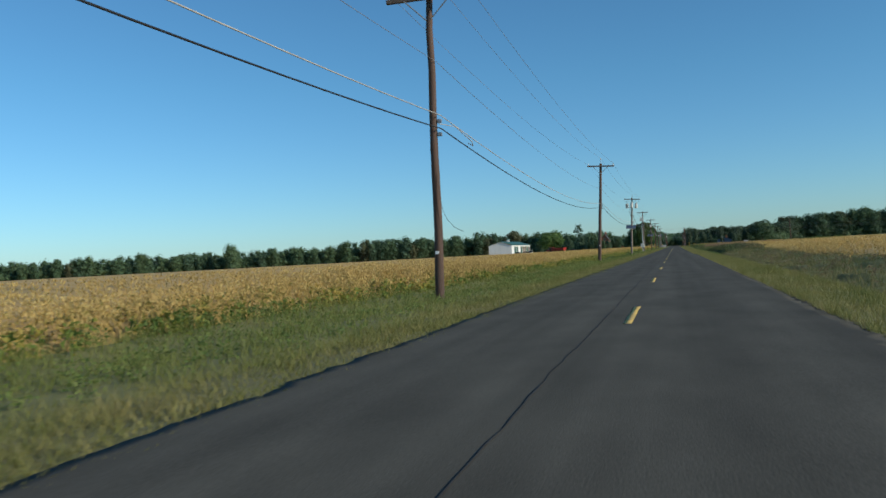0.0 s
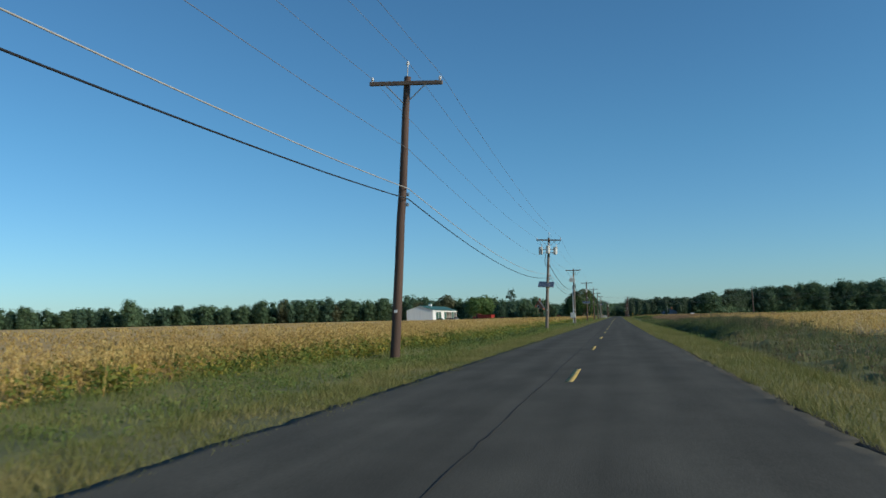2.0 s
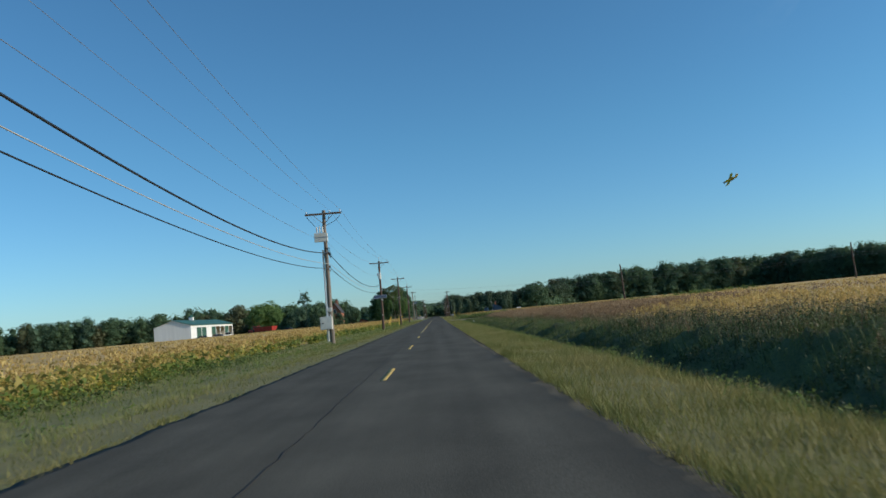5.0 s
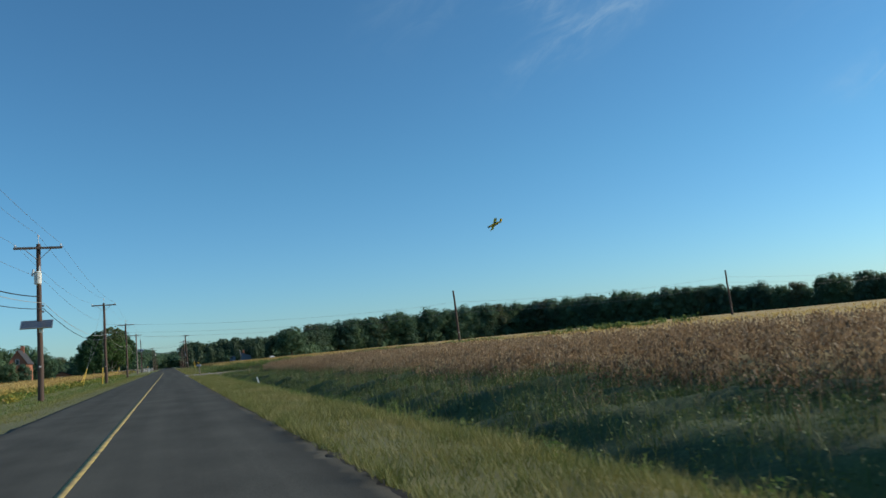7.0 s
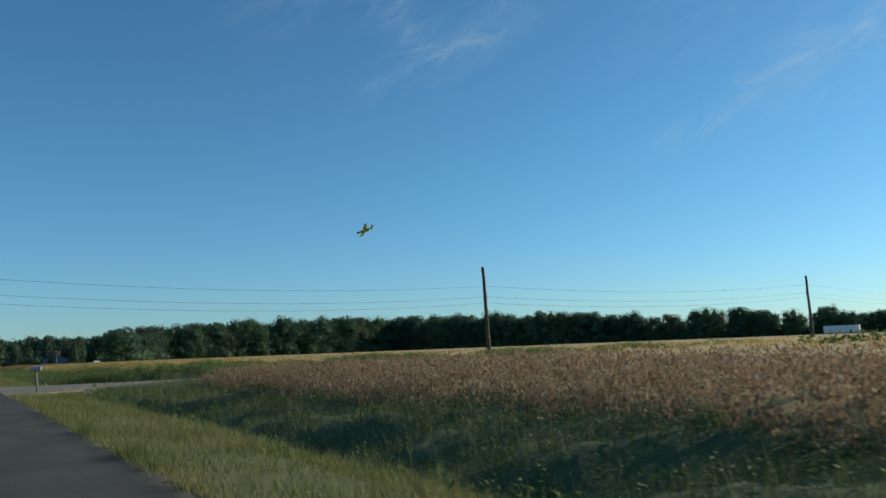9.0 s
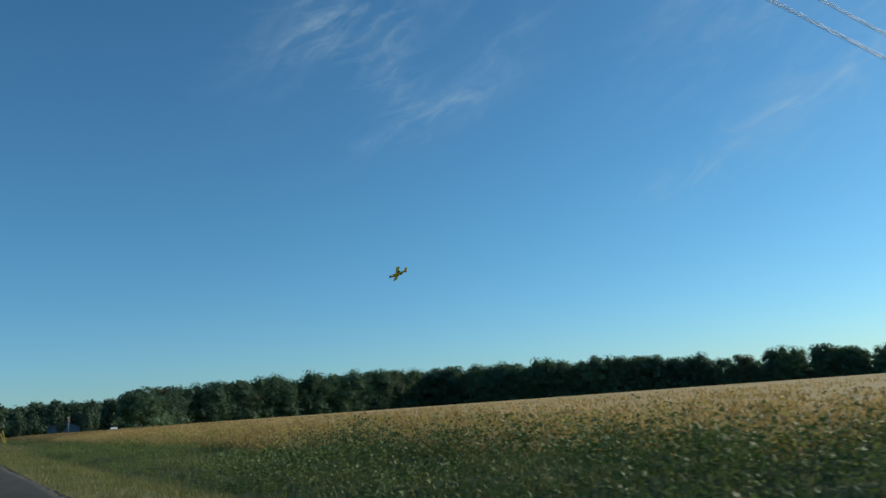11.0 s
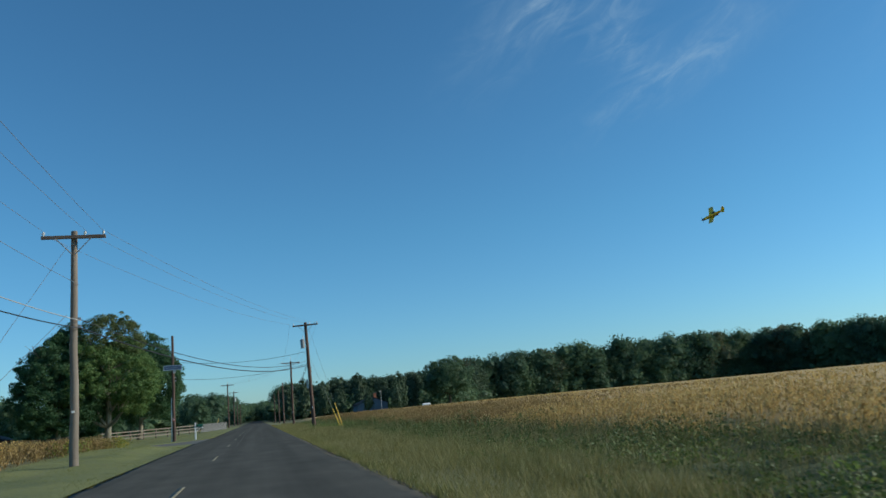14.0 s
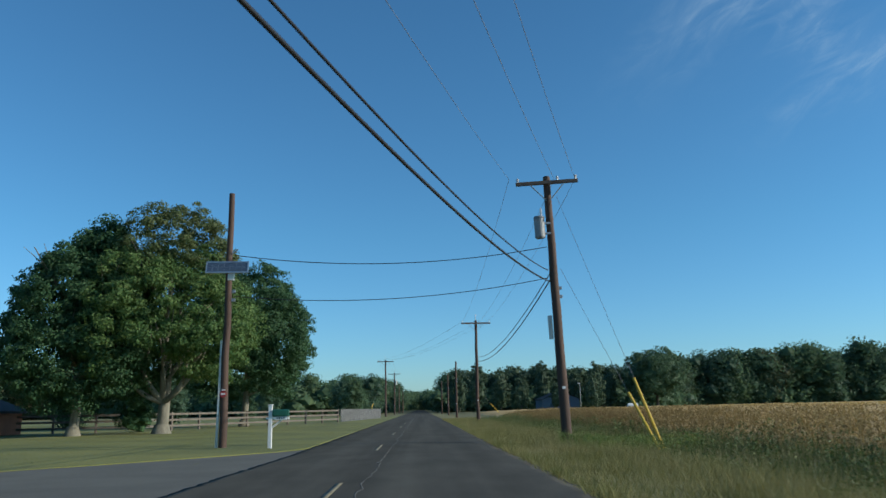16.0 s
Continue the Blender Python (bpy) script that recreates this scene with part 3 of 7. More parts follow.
ry = np.concatenate([np.arange(-160, -12, 4.0), np.arange(-12, 440, 0.22), np.arange(440, 1000, 6.0)])
jit = np.random.default_rng(3)
jl = jit.normal(0, 0.03, len(ry)) + 0.04 * np.sin(ry * 0.23) * np.sin(ry * 0.13)
jr = jit.normal(0, 0.035, len(ry)) + 0.05 * np.sin(ry * 0.31 + 1) * np.sin(ry * 0.17)
span = np.array([0.0, 0.03, 0.15, 0.32, 0.49, 0.51, 0.68, 0.85, 0.97, 1.0])
el, er = ROAD_L + jl - flare_l(ry), ROAD_R + jr + flare_r(ry)
rx = el[:, None] + span * (er - el)[:, None]
rz = -0.018 * np.abs(span * 2 - 1) ** 2 + 0 * rx
rx, rz = np.column_stack([rx[:, 0] - 0.03, rx, rx[:, -1] + 0.03]), np.column_stack([rz[:, 0] - 0.12, rz, rz[:, -1] - 0.12])
n_ = rx.shape[1]
ri_, rj_ = np.meshgrid(np.arange(len(ry) - 1), np.arange(n_ - 1), indexing="ij")
f = np.stack([ri_ * n_ + rj_, ri_ * n_ + rj_ + 1, (ri_ + 1) * n_ + rj_ + 1, (ri_ + 1) * n_ + rj_], -1).reshape(-1, 4)
v = np.stack([rx, np.broadcast_to(ry[:, None], rx.shape), rz], -1)
stuff("road", mesh_of("road", v, f, M["asphalt"]), "worn dark grey asphalt country road with ragged edges", "road", "structure")


# dark strips stand for the shadow that verge grass casts on the road edge
for y0, y1 in ((-12, 234.0), (251.0, 440)):
    ey = np.arange(y0, y1, 0.25)
    e1, e2 = jit.normal(0, 0.01, len(ey)), jit.normal(0, 0.025, len(ey))
    v, f = strip(lambda y: ROAD_R + flare_r(y) - 0.12 + 0 * e1, lambda y: ROAD_R + flare_r(y) + 0.09 + e2, ey, -0.026 + 0.003 * np.sin(ey * 3.1), 0.08)
    stuff("edge_shade_strip", mesh_of("edge_shade_strip", v, f, M["edge_shade"]), "dark strip standing for grass shadow at the road edge", "road edge", "structure")


def painted(name, y0, y1, x, width, mat, label, step=0.5, wander=0.0, z=0.004, ragged=0.03):
    yy = np.linspace(y0, y1, max(4, int((y1 - y0) / step)))
    r = np.random.default_rng(int(abs(y0) * 7) + 5)
    off = wander * (np.sin(yy * 0.9) * np.sin(yy * 0.23 + 1) + 0.5 * r.normal(size=len(yy)))
    wl_, wr_ = r.normal(0, width * ragged, len(yy)), r.normal(0, width * ragged, len(yy))
    v, f = strip(lambda y: x - width / 2 + off + wl_, lambda y: x + width / 2 + off + wr_, yy, z, 0.003)
    return tagged(new(name, mesh_of(name, v, f, mat)), label, "road marking", kind="structure")


for y0 in (-27.6, -15.4, -3.2, 9.0, 21.2, 33.4, 45.6, 57.2, 68.9, 80.5, 92.2, 104.4, 117.0, 129.6, 142.2, 154.8):
    painted("centre_dash", y0, y0 + 3.05, -0.87, 0.11, M["paint_yellow"], "worn yellow centre line dash", 0.5, 0.0, 0.004, 0.05)
painted("centre_line", 166.0, 300.0, -0.92, 0.10, M["paint_worn"], "worn yellow solid centre line", 1.5)
for k in range(8):
    painted("centre_dash", 314.8 + 12.19 * k, 317.8 + 12.19 * k, -1.32, 0.09, M["paint_faded"], "faded pale yellow centre line dash")
painted("road_crack", -30, 168, -1.25, 0.017, M["sealant_dark"], "dark sealed seam along the asphalt", 0.35, 0.018, 0.003, 0.3)
painted("road_crack", 338, 470, -0.95, 0.018, M["sealant_pale"], "pale open seam along the asphalt", 0.35, 0.05, 0.003, 0.3)


def patch(name, outline, z, mat, label, category, thick=0.10):
    """A flat paved area with a given outline."""
    bm = bmesh.new()
    vs = [bm.verts.new((x, y, z)) for x, y in outline]
    face = bm.faces.new(vs)
    out = bmesh.ops.extrude_face_region(bm, geom=[face])
    bmesh.ops.translate(bm, vec=(0, 0, -thick), verts=[g for g in out["geom"] if isinstance(g, bmesh.types.BMVert)])
    bmesh.ops.recalc_face_normals(bm, faces=bm.faces[:])
    return solid(name, bm, mat, label, category, kind="structure")


patch("gravel_drive", [(1.5, 247.6), (2.3, 247.3), (3.1, 246.8), (4.3, 246.2), (6.4, 245.3), (10.6, 244.6), (16.5, 244.1), (60, 243.4), (60, 240.8), (14, 240.9), (9.2, 240.5), (7.5, 240.0), (5.9, 239.4), (4.2, 237.7), (3.0, 236.2), (1.5, 235.4)], -0.004, M["gravel"], "pale dusty gravel farm drive", "drive")
patch("drive_left", [(-3.2, 351.3), (-3.9, 352.6), (-4.8, 353.0), (-8, 354.4), (-60, 356.5), (-60, 360.0), (-8.6, 358.7), (-7, 360.4), (-4.8, 363.0), (-3.9, 364.2), (-3.2, 365.6)], -0.024, M["old_asphalt"], "grey asphalt house driveway", "drive")
lgx, lgy = np.meshgrid(np.linspace(0, 1, 14), np.linspace(316, 352.8, 60), indexing="ij")
edge = np.where(lgy < 349, -3.42 - flare_l(lgy), np.interp(lgy, [349, 351.5, 352.6], [-3.68, -3.72, -4.0]))
lgx = edge + (-8.6 - edge) * lgx
lgi, lgj = np.meshgrid(np.arange(13), np.arange(59), indexing="ij")
lf = np.stack([lgi * 60 + lgj, lgi * 60 + lgj + 1, (lgi + 1) * 60 + lgj + 1, (lgi + 1) * 60 + lgj], -1).reshape(-1, 4)
stuff("lawn", mesh_of("lawn", np.stack([lgx, lgy, np.maximum(land(lgx, lgy) + 0.016, -0.015)], -1), lf, M["lawn"], True), "mown yellow-green grass beside the road", "lawn", "structure")
patch("lawn_yard", [(-60, 360.1), (-8.7, 358.8), (-7.1, 360.5), (-4.9, 363.1), (-4.0, 364.3), (-3.45, 366.0), (-3.45, 470), (-60, 470)], -0.012, M["lawn"], "mown yellow-green yard lawn under maples", "lawn", 0.08)

# ---- utility poles ----


def insulator(name, x, y, z, parent, tall=0.14):
    bm = rod((x, y, z), (x, y, z + tall), 0.022, sides=6)
    rod((x, y, z + tall * 0.4), (x, y, z + tall * 0.75), 0.055, 0.035, 8, bm)
    rod((x, y, z + tall * 0.75), (x, y, z + tall), 0.05, 0.03, 8, bm)
    return part(name, bm, M["porcelain"], parent)


def crossarm(parent, z, half, turn=0.0, pin=True):
    c, s = cos(radians(turn)), sin(radians(turn))
    bm = box(-half, half, -0.19, -0.09, z - 0.06, z + 0.06, 0.012)
    bmesh.ops.rotate(bm, cent=(0, 0, 0), matrix=Matrix.Rotation(radians(turn), 3, "Z"), verts=bm.verts)
    part("crossarm", bm, M["arm_wood"], parent)
    for side in (-1, 1):
        x0, x1 = side * half * 0.55, side * 0.05
        part("brace", rod((x0 * c + 0.2 * s, x0 * s - 0.2 * c, z - 0.06), (x1 * c + 0.15 * s, x1 * s - 0.15 * c, z - 0.62), 0.018, sides=5), M["steel"], parent)
    for k in (-0.93, 0.93) if pin else (-0.93, 0.35, 0.93):
        x = k * half
        insulator("insulator", x * c + 0.14 * s, x * s - 0.14 * c, z + 0.06, parent)
    if pin:
        part("top_pin", rod((0, 0, z + 0.2), (0, 0, z + 0.62), 0.02, sides=6), M["steel"], parent)
        insulator("insulator", 0, 0, z + 0.55, parent, 0.18)


def utility_pole(x, y, top, label, arm=True, half=1.2, lean=(0, 0), mat="pole_brown", radius=0.155, turn=0.0, pin=True, band=True, group="poles along the road", clamps=(4.98, 4.70), tag=1.82):
    g = float(land(x, y))
    ob = thing("utility_pole", label, "pole", (x, y, g - 0.02), 0, group)
    ob.matrix_world = Matrix.Translation((x, y, g - 0.02)) @ Euler((radians(lean[0]), radians(lean[1]), 0)).to_matrix().to_4x4()
    n = 9
    zz = np.linspace(-0.3, top + 0.22 - g, n)
    wob = np.random.default_rng(int(y) + 50).normal(0, 0.012, (n, 2))
    v, f = tube(np.column_stack([wob[:, 0], wob[:, 1], zz]), np.linspace(radius, radius * 0.68, n), 12)
    me = mesh_of("pole", v, f, M[mat], True)
    shaft = part("pole", me, None, ob)
    cap = rod((wob[-1, 0], wob[-1, 1], zz[-1] - 0.01), (wob[-1, 0], wob[-1, 1], zz[-1] + 0.02), radius * 0.68, radius * 0.6, 12)
    part("pole_top", cap, M[mat], shaft)
    if arm:
        crossarm(ob, top - g, half, turn, pin)
    if band:
        part("pole_tag", box(-0.05, 0.05, -radius * 0.99 - 0.006, -radius * 0.9, tag - 0.04, tag + 0.04), M["trim_white"], shaft, "small pale metal pole tag")
    for z in clamps:
        part("cable_clamp", box(0.10, 0.22, -0.04, 0.04, z - 0.05, z + 0.05, 0.01), M["steel"], ob)
    return ob


def transformer(parent, x, y, z, r=0.26, tall=0.85, label="grey steel transformer tank", mat="tank_grey"):
    bm = rod((x, y, z), (x, y, z + tall), r, sides=18, bevel=0.03)
    tank = part("transformer", bm, M[mat], parent, label)
    lid = rod((x, y, z + tall), (x, y, z + tall + 0.05), r * 1.05, r * 0.9, 18)
    part("lid", lid, M[mat], tank)
    part("rim_band", rod((x, y, z + tall * 0.90), (x, y, z + tall * 0.95), r * 1.025, sides=18), M[mat], tank)
    for a in (0.6, 2.4, 4.0, 5.5):
        part("lifting_lug", box(x + r * 1.03 * cos(a) - 0.02, x + r * 1.03 * cos(a) + 0.02, y + r * 1.03 * sin(a) - 0.02, y + r * 1.03 * sin(a) + 0.02, z + tall * 0.80, z + tall * 0.89, 0.004), M[mat], tank)
    part("bushing", rod((x + 0.08, y, z + tall), (x + 0.08, y, z + tall + 0.34), 0.045, 0.025, 8), M["porcelain"], tank, "pale porcelain bushing")
    part("bracket", box(min(x, 0), max(x, 0), y - 0.03, y + 0.03, z + tall * 0.68, z + tall * 0.78), M["steel"], tank)
    part("bracket", box(min(x, 0), max(x, 0), y - 0.03, y + 0.03, z + tall * 0.18, z + tall * 0.28), M["steel"], tank)
    return tank


def solar_panel(parent, z, width, tall, tilt, across=0.0, cells=(8, 4)):
    """A panel on the pole's south side, tilted back."""
    m = Matrix.Translation((across, -0.30, z)) @ Matrix.Rotation(radians(90 - tilt), 4, "X")

    def put(bm):
        bmesh.ops.transform(bm, matrix=m, verts=bm.verts)
        return bm

    panel = part("solar_panel", put(box(-width / 2, width / 2, -tall / 2, tall / 2, -0.02, 0.015)), M["cell"], parent, "dark blue solar panel in an alloy frame")
    for a in (-1, 1):
        part("frame_bar", put(box(-width / 2 - 0.02, width / 2 + 0.02, a * tall / 2 - 0.02, a * tall / 2 + 0.02, -0.03, 0.026)), M["alloy"], panel)
        part("frame_bar", put(box(a * width / 2 - 0.02, a * width / 2 + 0.02, -tall / 2 + 0.021, tall / 2 - 0.021, -0.03, 0.025)), M["alloy"], panel)
    bm = None
    for i in range(1, cells[0]):
        x = -width / 2 + width * i / cells[0]
        bm = box(x - 0.002, x + 0.002, -tall / 2 + 0.03, tall / 2 - 0.03, 0.016, 0.018, bm=bm)
    for j in range(1, cells[1]):
        y = -tall / 2 + tall * j / cells[1]
        bm = box(-width / 2 + 0.03, width / 2 - 0.03, y - 0.002, y + 0.002, 0.0185, 0.0195, bm=bm)
    part("cell_grid", put(bm), M["alloy"], panel)
    part("mount", rod((across * 0.5, -0.08, z - 0.1), (across, -0.30, z - 0.03), 0.03, sides=6), M["steel"], parent)
    part("inverter_box", box(0.02 + across * 0.3, 0.22 + across * 0.3, -0.30, -0.20, z - 0.42, z - 0.20, 0.01), M["tank_grey"], parent)


LEFT_POLES = [(-5.9, -33.0), (-6.22, 17.65), (-6.61, 66.8), (-6.45, 115.9), (-6.45, 164.4), (-6.2, 207.4), (-6.0, 248.7), (-6.0, 291.0), (-6.0, 331.6)]
LEANS = [0.4, 0.9, 3.7, 3.3, 0.4, 0.8, 0.4, 0.4, 0.1]
TELE = [(5.05, 4.75), (4.82, 4.47), (5.03, 4.72), (5.0, 4.68), (4.9, 4.62), (4.95, 4.65), (4.95, 4.65), (4.95, 4.65), (4.98, 4.72)]
TOPS = [8.2, 7.97, 8.3, 8.15, 8.1, 7.85, 7.9, 8.0, 7.95]
LABELS = ["weathered brown wooden utility pole with a crossarm"] * 9
LABELS[3] = "wooden utility pole with three transformers and solar panel"
LABELS[4] = "wooden utility pole with conduit and grey control cabinet"
LABELS[5] = "dark wooden utility pole with transformer and solar panel"
poles = []
for k, ((x, y), top) in enumerate(zip(LEFT_POLES, TOPS)):
    mat = "pole_grey" if k in (3, 4, 8) else "pole_brown"
    poles.append(utility_pole(x, y, top, LABELS[k], mat=mat, radius=0.128 if k == 1 else 0.155, lean=(0, LEANS[k]), pin=k not in (4, 8), half=1.05 if k == 8 else 1.15, clamps=TELE[k], tag=(1.82, 1.33, 1.48)[k] if k < 3 else 1.82))

a_ = poles[1]
v, f = tube(np.array([[0.09, -0.1, 3.4], [0.12, -0.12, 2.85], [0.15, -0.12, 2.65], [0.21, -0.12, 2.42], [0.32, -0.12, 2.18], [0.50, -0.12, 1.98], [0.74, -0.12, 1.86]]), 0.006, 5)
part("loose_wire", mesh_of("loose_wire", v, f, M["cable_black"]), None, a_, "loose end of wire curling off the pole")
v, f = tube(np.array([[0.15, 0.0, 4.75], [0.45, 0.5, 4.72], [0.62, 1.6, 4.45], [0.5, 2.2, 4.40], [0.25, 2.6, 4.55]]), 0.012, 5)
part("wire_loop", mesh_of("wire_loop", v, f, M["cable_grey"]), None, a_, "pale slack loop of cable")
# three transformers and a panel
c = poles[3]
for x, y, dz in ((-0.72, -0.05, -0.08), (-0.02, -0.45, 0.0), (0.62, -0.05, -0.05)):
    transformer(c, x, y, 7.02 + dz, 0.19, 0.64)
solar_panel(c, 4.17, 1.38, 1.02, 61, -0.12)
v, f = tube(np.array([[-0.25, -0.1, 7.0], [-0.3, -0.12, 6.3], [-0.18, -0.15, 5.85], [0.1, -0.16, 5.9], [0.25, 0.1, 5.8]]), 0.03, 6)
part("secondary_loop", mesh_of("loop", v, f, M["cable_black"]), None, c)
for s in (-1, 0, 1):
    v, f = tube(np.array([[s * 1.05, -0.1, 8.25], [s * 0.95, -0.25, 7.9], [s * 0.7 + 0.08, -0.2, 7.85]]), 0.012, 4)
    part("jumper", mesh_of("jumper", v, f, M["cable_black"]), None, c)

v, f = tube(np.array([[0.12, 0.0, 5.1], [0.2, 0.3, 5.06], [0.22, 0.6, 4.88], [0.30, 1.0, 4.82], [0.27, 1.3, 4.94], [0.24, 1.8, 4.86]]), 0.010, 5)
part("slack_loop", mesh_of("slack_loop", v, f, M["cable_grey"]), None, c, "pale slack loop of cable")

# conduit, switch box and cabinet
d = poles[4]
for x in (-0.2, -0.02, 0.16):
    part("surge_arrester", rod((x - 0.25, -0.28, 7.05), (x - 0.25, -0.28, 7.42), 0.06, 0.045, 10), M["porcelain"], d)
part("switch_box", box(-0.62, 0.20, -0.42, -0.17, 6.45, 7.0, 0.02), M["tank_grey"], d, "grey steel switch box")
part("box_shelf", box(-0.66, 0.24, -0.44, -0.16, 6.72, 6.76, 0.005), M["steel"], d)
part("conduit", rod((-0.20, -0.06, 1.6), (-0.20, -0.02, 5.95), 0.07, 0.06, 12), M["trim_white"], d, "white plastic conduit up the pole")
part("conduit_low", rod((-0.22, -0.06, 0.2), (-0.22, -0.06, 1.59), 0.085, sides=12), M["tank_grey"], d)
cab = part("control_cabinet", box(-0.62, 0.12, -0.52, -0.17, 0.95, 1.75, 0.015), M["tank_grey"], d, "grey metal control cabinet")
part("cabinet_door", box(-0.58, 0.08, -0.535, -0.522, 1.0, 1.70, 0.004), M["tank_grey"], cab)
part("door_latch", box(-0.50, -0.40, -0.56, -0.536, 1.32, 1.38, 0.004), M["dark_bar"], cab)
part("meter_box", box(-0.1, 0.14, -0.30, -0.16, 2.05, 2.3, 0.01), M["tank_grey"], d)
part("cable_splice", rod((0.16, -0.3, 4.86), (0.3, -0.95, 4.78), 0.05, sides=8), M["cable_black"], d)
for k in range(5):
    a = rng.uniform(0, 6)
    p = np.array([[0.1 + 0.25 * cos(a + j), -0.15 - 0.1 * abs(sin(a + j * 1.7)), 5.75 + 0.35 * sin(a * 2 + j * 1.3)] for j in range(5)])
    v, f = tube(p, 0.014, 4)
    part("cable_loop", mesh_of("cable_loop", v, f, M["cable_black"]), None, d)
for s in (-1, 0.35, 1):
    v, f = tube(np.array([[s * 1.05, -0.1, 8.1], [s * 0.8, -0.35, 7.75], [s * 0.35 - 0.2, -0.3, 7.45]]), 0.016, 4)
    part("jumper", mesh_of("jumper", v, f, M["cable_black"]), None, d)

# one transformer and a panel
e = poles[5]
transformer(e, 0.0, -0.36, 6.05, 0.18, 0.62, "small white transformer tank")
part("fuse_cutout", rod((-0.3, -0.18, 6.5), (-0.22, -0.2, 6.85), 0.06, 0.05, 8), M["porcelain"], e)
solar_panel(e, 3.98, 1.45, 0.62, 50, -0.1)

# the line crosses over to the far side
ri = utility_pole(4.42, 366.9, 8.3, "tall brown utility pole leaning, with transformer", mat="pole_brown", lean=(0, -1.8), half=1.02, turn=-6, pin=False, radius=0.17)
transformer(ri, -0.36, -0.1, 6.62, 0.17, 0.68, "dark grey steel transformer tank", "tank_dark")
part("meter_can", rod((-0.24, 0.0, 3.35), (-0.24, 0.0, 4.1), 0.07, sides=10), M["tank_grey"], ri, "grey cylindrical cable closure")
utility_pole(4.5, 406.0, 7.9, "brown utility pole with a plain crossarm", turn=4)
utility_pole(-5.3, 458.0, 8.0, "brown utility pole with a plain crossarm", turn=-4)
rp = utility_pole(-5.4, 500.0, 8.0, "brown utility pole with a grey transformer", turn=-4)
transformer(rp, 0.35, -0.2, 5.9, 0.22, 0.8)
for x, y, h in ((4.6, 446.0, 6.9), (4.8, 484.0, 6.9), (4.6, 520.0, 6.9), (-5.6, 540.0, 6.5), (-5.6, 580.0, 6.5)):
    utility_pole(x, y, h, "plain wooden pole without a crossarm", arm=False)
# stub pole with a panel on the lawn
st = utility_pole(-6.3, 367.3, 7.95, "bare brown stub pole with a solar panel", arm=False, lean=(0, 0.3), radius=0.135)
solar_panel(st, 5.72, 1.32, 0.36, 14, 0.0, (7, 2))
part("conduit", rod((-0.17, -0.05, 0.05), (-0.14, -0.03, 3.4), 0.045, sides=8), M["tank_grey"], st, "grey conduit on the pole")
sign = part("round_sign", rod((0.0, -0.155, 1.72), (0.0, -0.145, 1.72), 0.11, sides=20), M["flag_red"], st, "small round red and white sign")
part("sign_bar", box(-0.07, 0.07, -0.166, -0.158, 1.695, 1.745), M["trim_white"], sign)
part("hook_bracket", rod((0.08, -0.05, 6.2), (0.28, -0.12, 6.35), 0.02, sides=6), M["steel"], st)
# poles out in the right-hand field
utility_pole(33.4, 250.9, 6.75, "slim dark pole standing in the crop", arm=False, radius=0.16, lean=(-1, -1.5), group="poles in the field")
utility_pole(75.0, 251.6, 6.9, "slim dark pole standing in the crop", arm=False, radius=0.16, lean=(0, -2), group="poles in the field")
utility_pole(120.0, 256.5, 6.6, "slim dark pole standing in the crop", arm=False, radius=0.16, group="poles in the field")


def hang(name, p, q, sag, r, mat, label, n=26, sides=5):
    p, q = np.array(p, float), np.array(q, float)
    s = np.linspace(0, 1, n)[:, None]
    pts = p + (q - p) * s - np.array([0, 0, 4 * sag]) * s * (1 - s)
    v, f = tube(pts, r, sides)
    return tagged(new(name, mesh_of(name, v, f, M[mat], True)), label, "cable", "cables between the poles")


def on_pole(k, z, out=0.0):
    """A place on a leaning left-hand pole at height z."""
    x, y = LEFT_POLES[k]
    return (x + out + tan(radians(LEANS[k])) * z, y, z)


# spans down the left side
for k in range(8):
    ta, tb = TOPS[k], TOPS[k + 1]
    for off in (-1.07, 1.07):
        hang("power_line", on_pole(k, ta + 0.2, off if k != 8 else off * 0.9), on_pole(k + 1, tb + 0.2, off if k != 7 else off * 0.9), 0.55, 0.0065, "wire", "thin grey power wire between pole crossarms")
    hang("power_line", on_pole(k, ta + (0.7 if k != 4 else 0.2), 0.4 if k == 4 else 0), on_pole(k + 1, tb + (0.7 if k not in (3, 7) else 0.2), 0.4 if k in (3, 7) else 0), 0.6, 0.0065, "wire", "thin grey power wire on the pole tops")
    hang("neutral_wire", on_pole(k, 6.25, 0.14), on_pole(k + 1, 6.25, 0.14), 0.6, 0.007, "wire", "thin neutral wire below the crossarms")
    hang("telephone_cable", on_pole(k, TELE[k][0], 0.2), on_pole(k + 1, TELE[k + 1][0], 0.2), 0.75, 0.013, "cable_grey", "pale grey lashed telephone cable", 30, 7)
    hang("telephone_cable", on_pole(k, TELE[k][1], 0.2), on_pole(k + 1, TELE[k + 1][1], 0.2), 0.85, 0.017, "cable_black", "thick black telephone cable between poles", 30, 8)
hang("service_cable", (-6.0, 116.0, 5.85), (-6.25, 164.3, 5.6), 1.15, 0.028, "cable_black", "thick black service cable between poles")
hang("service_cable", (-6.25, 164.3, 5.6), (-6.1, 207.4, 5.3), 1.0, 0.026, "cable_black", "thick black service cable between poles")
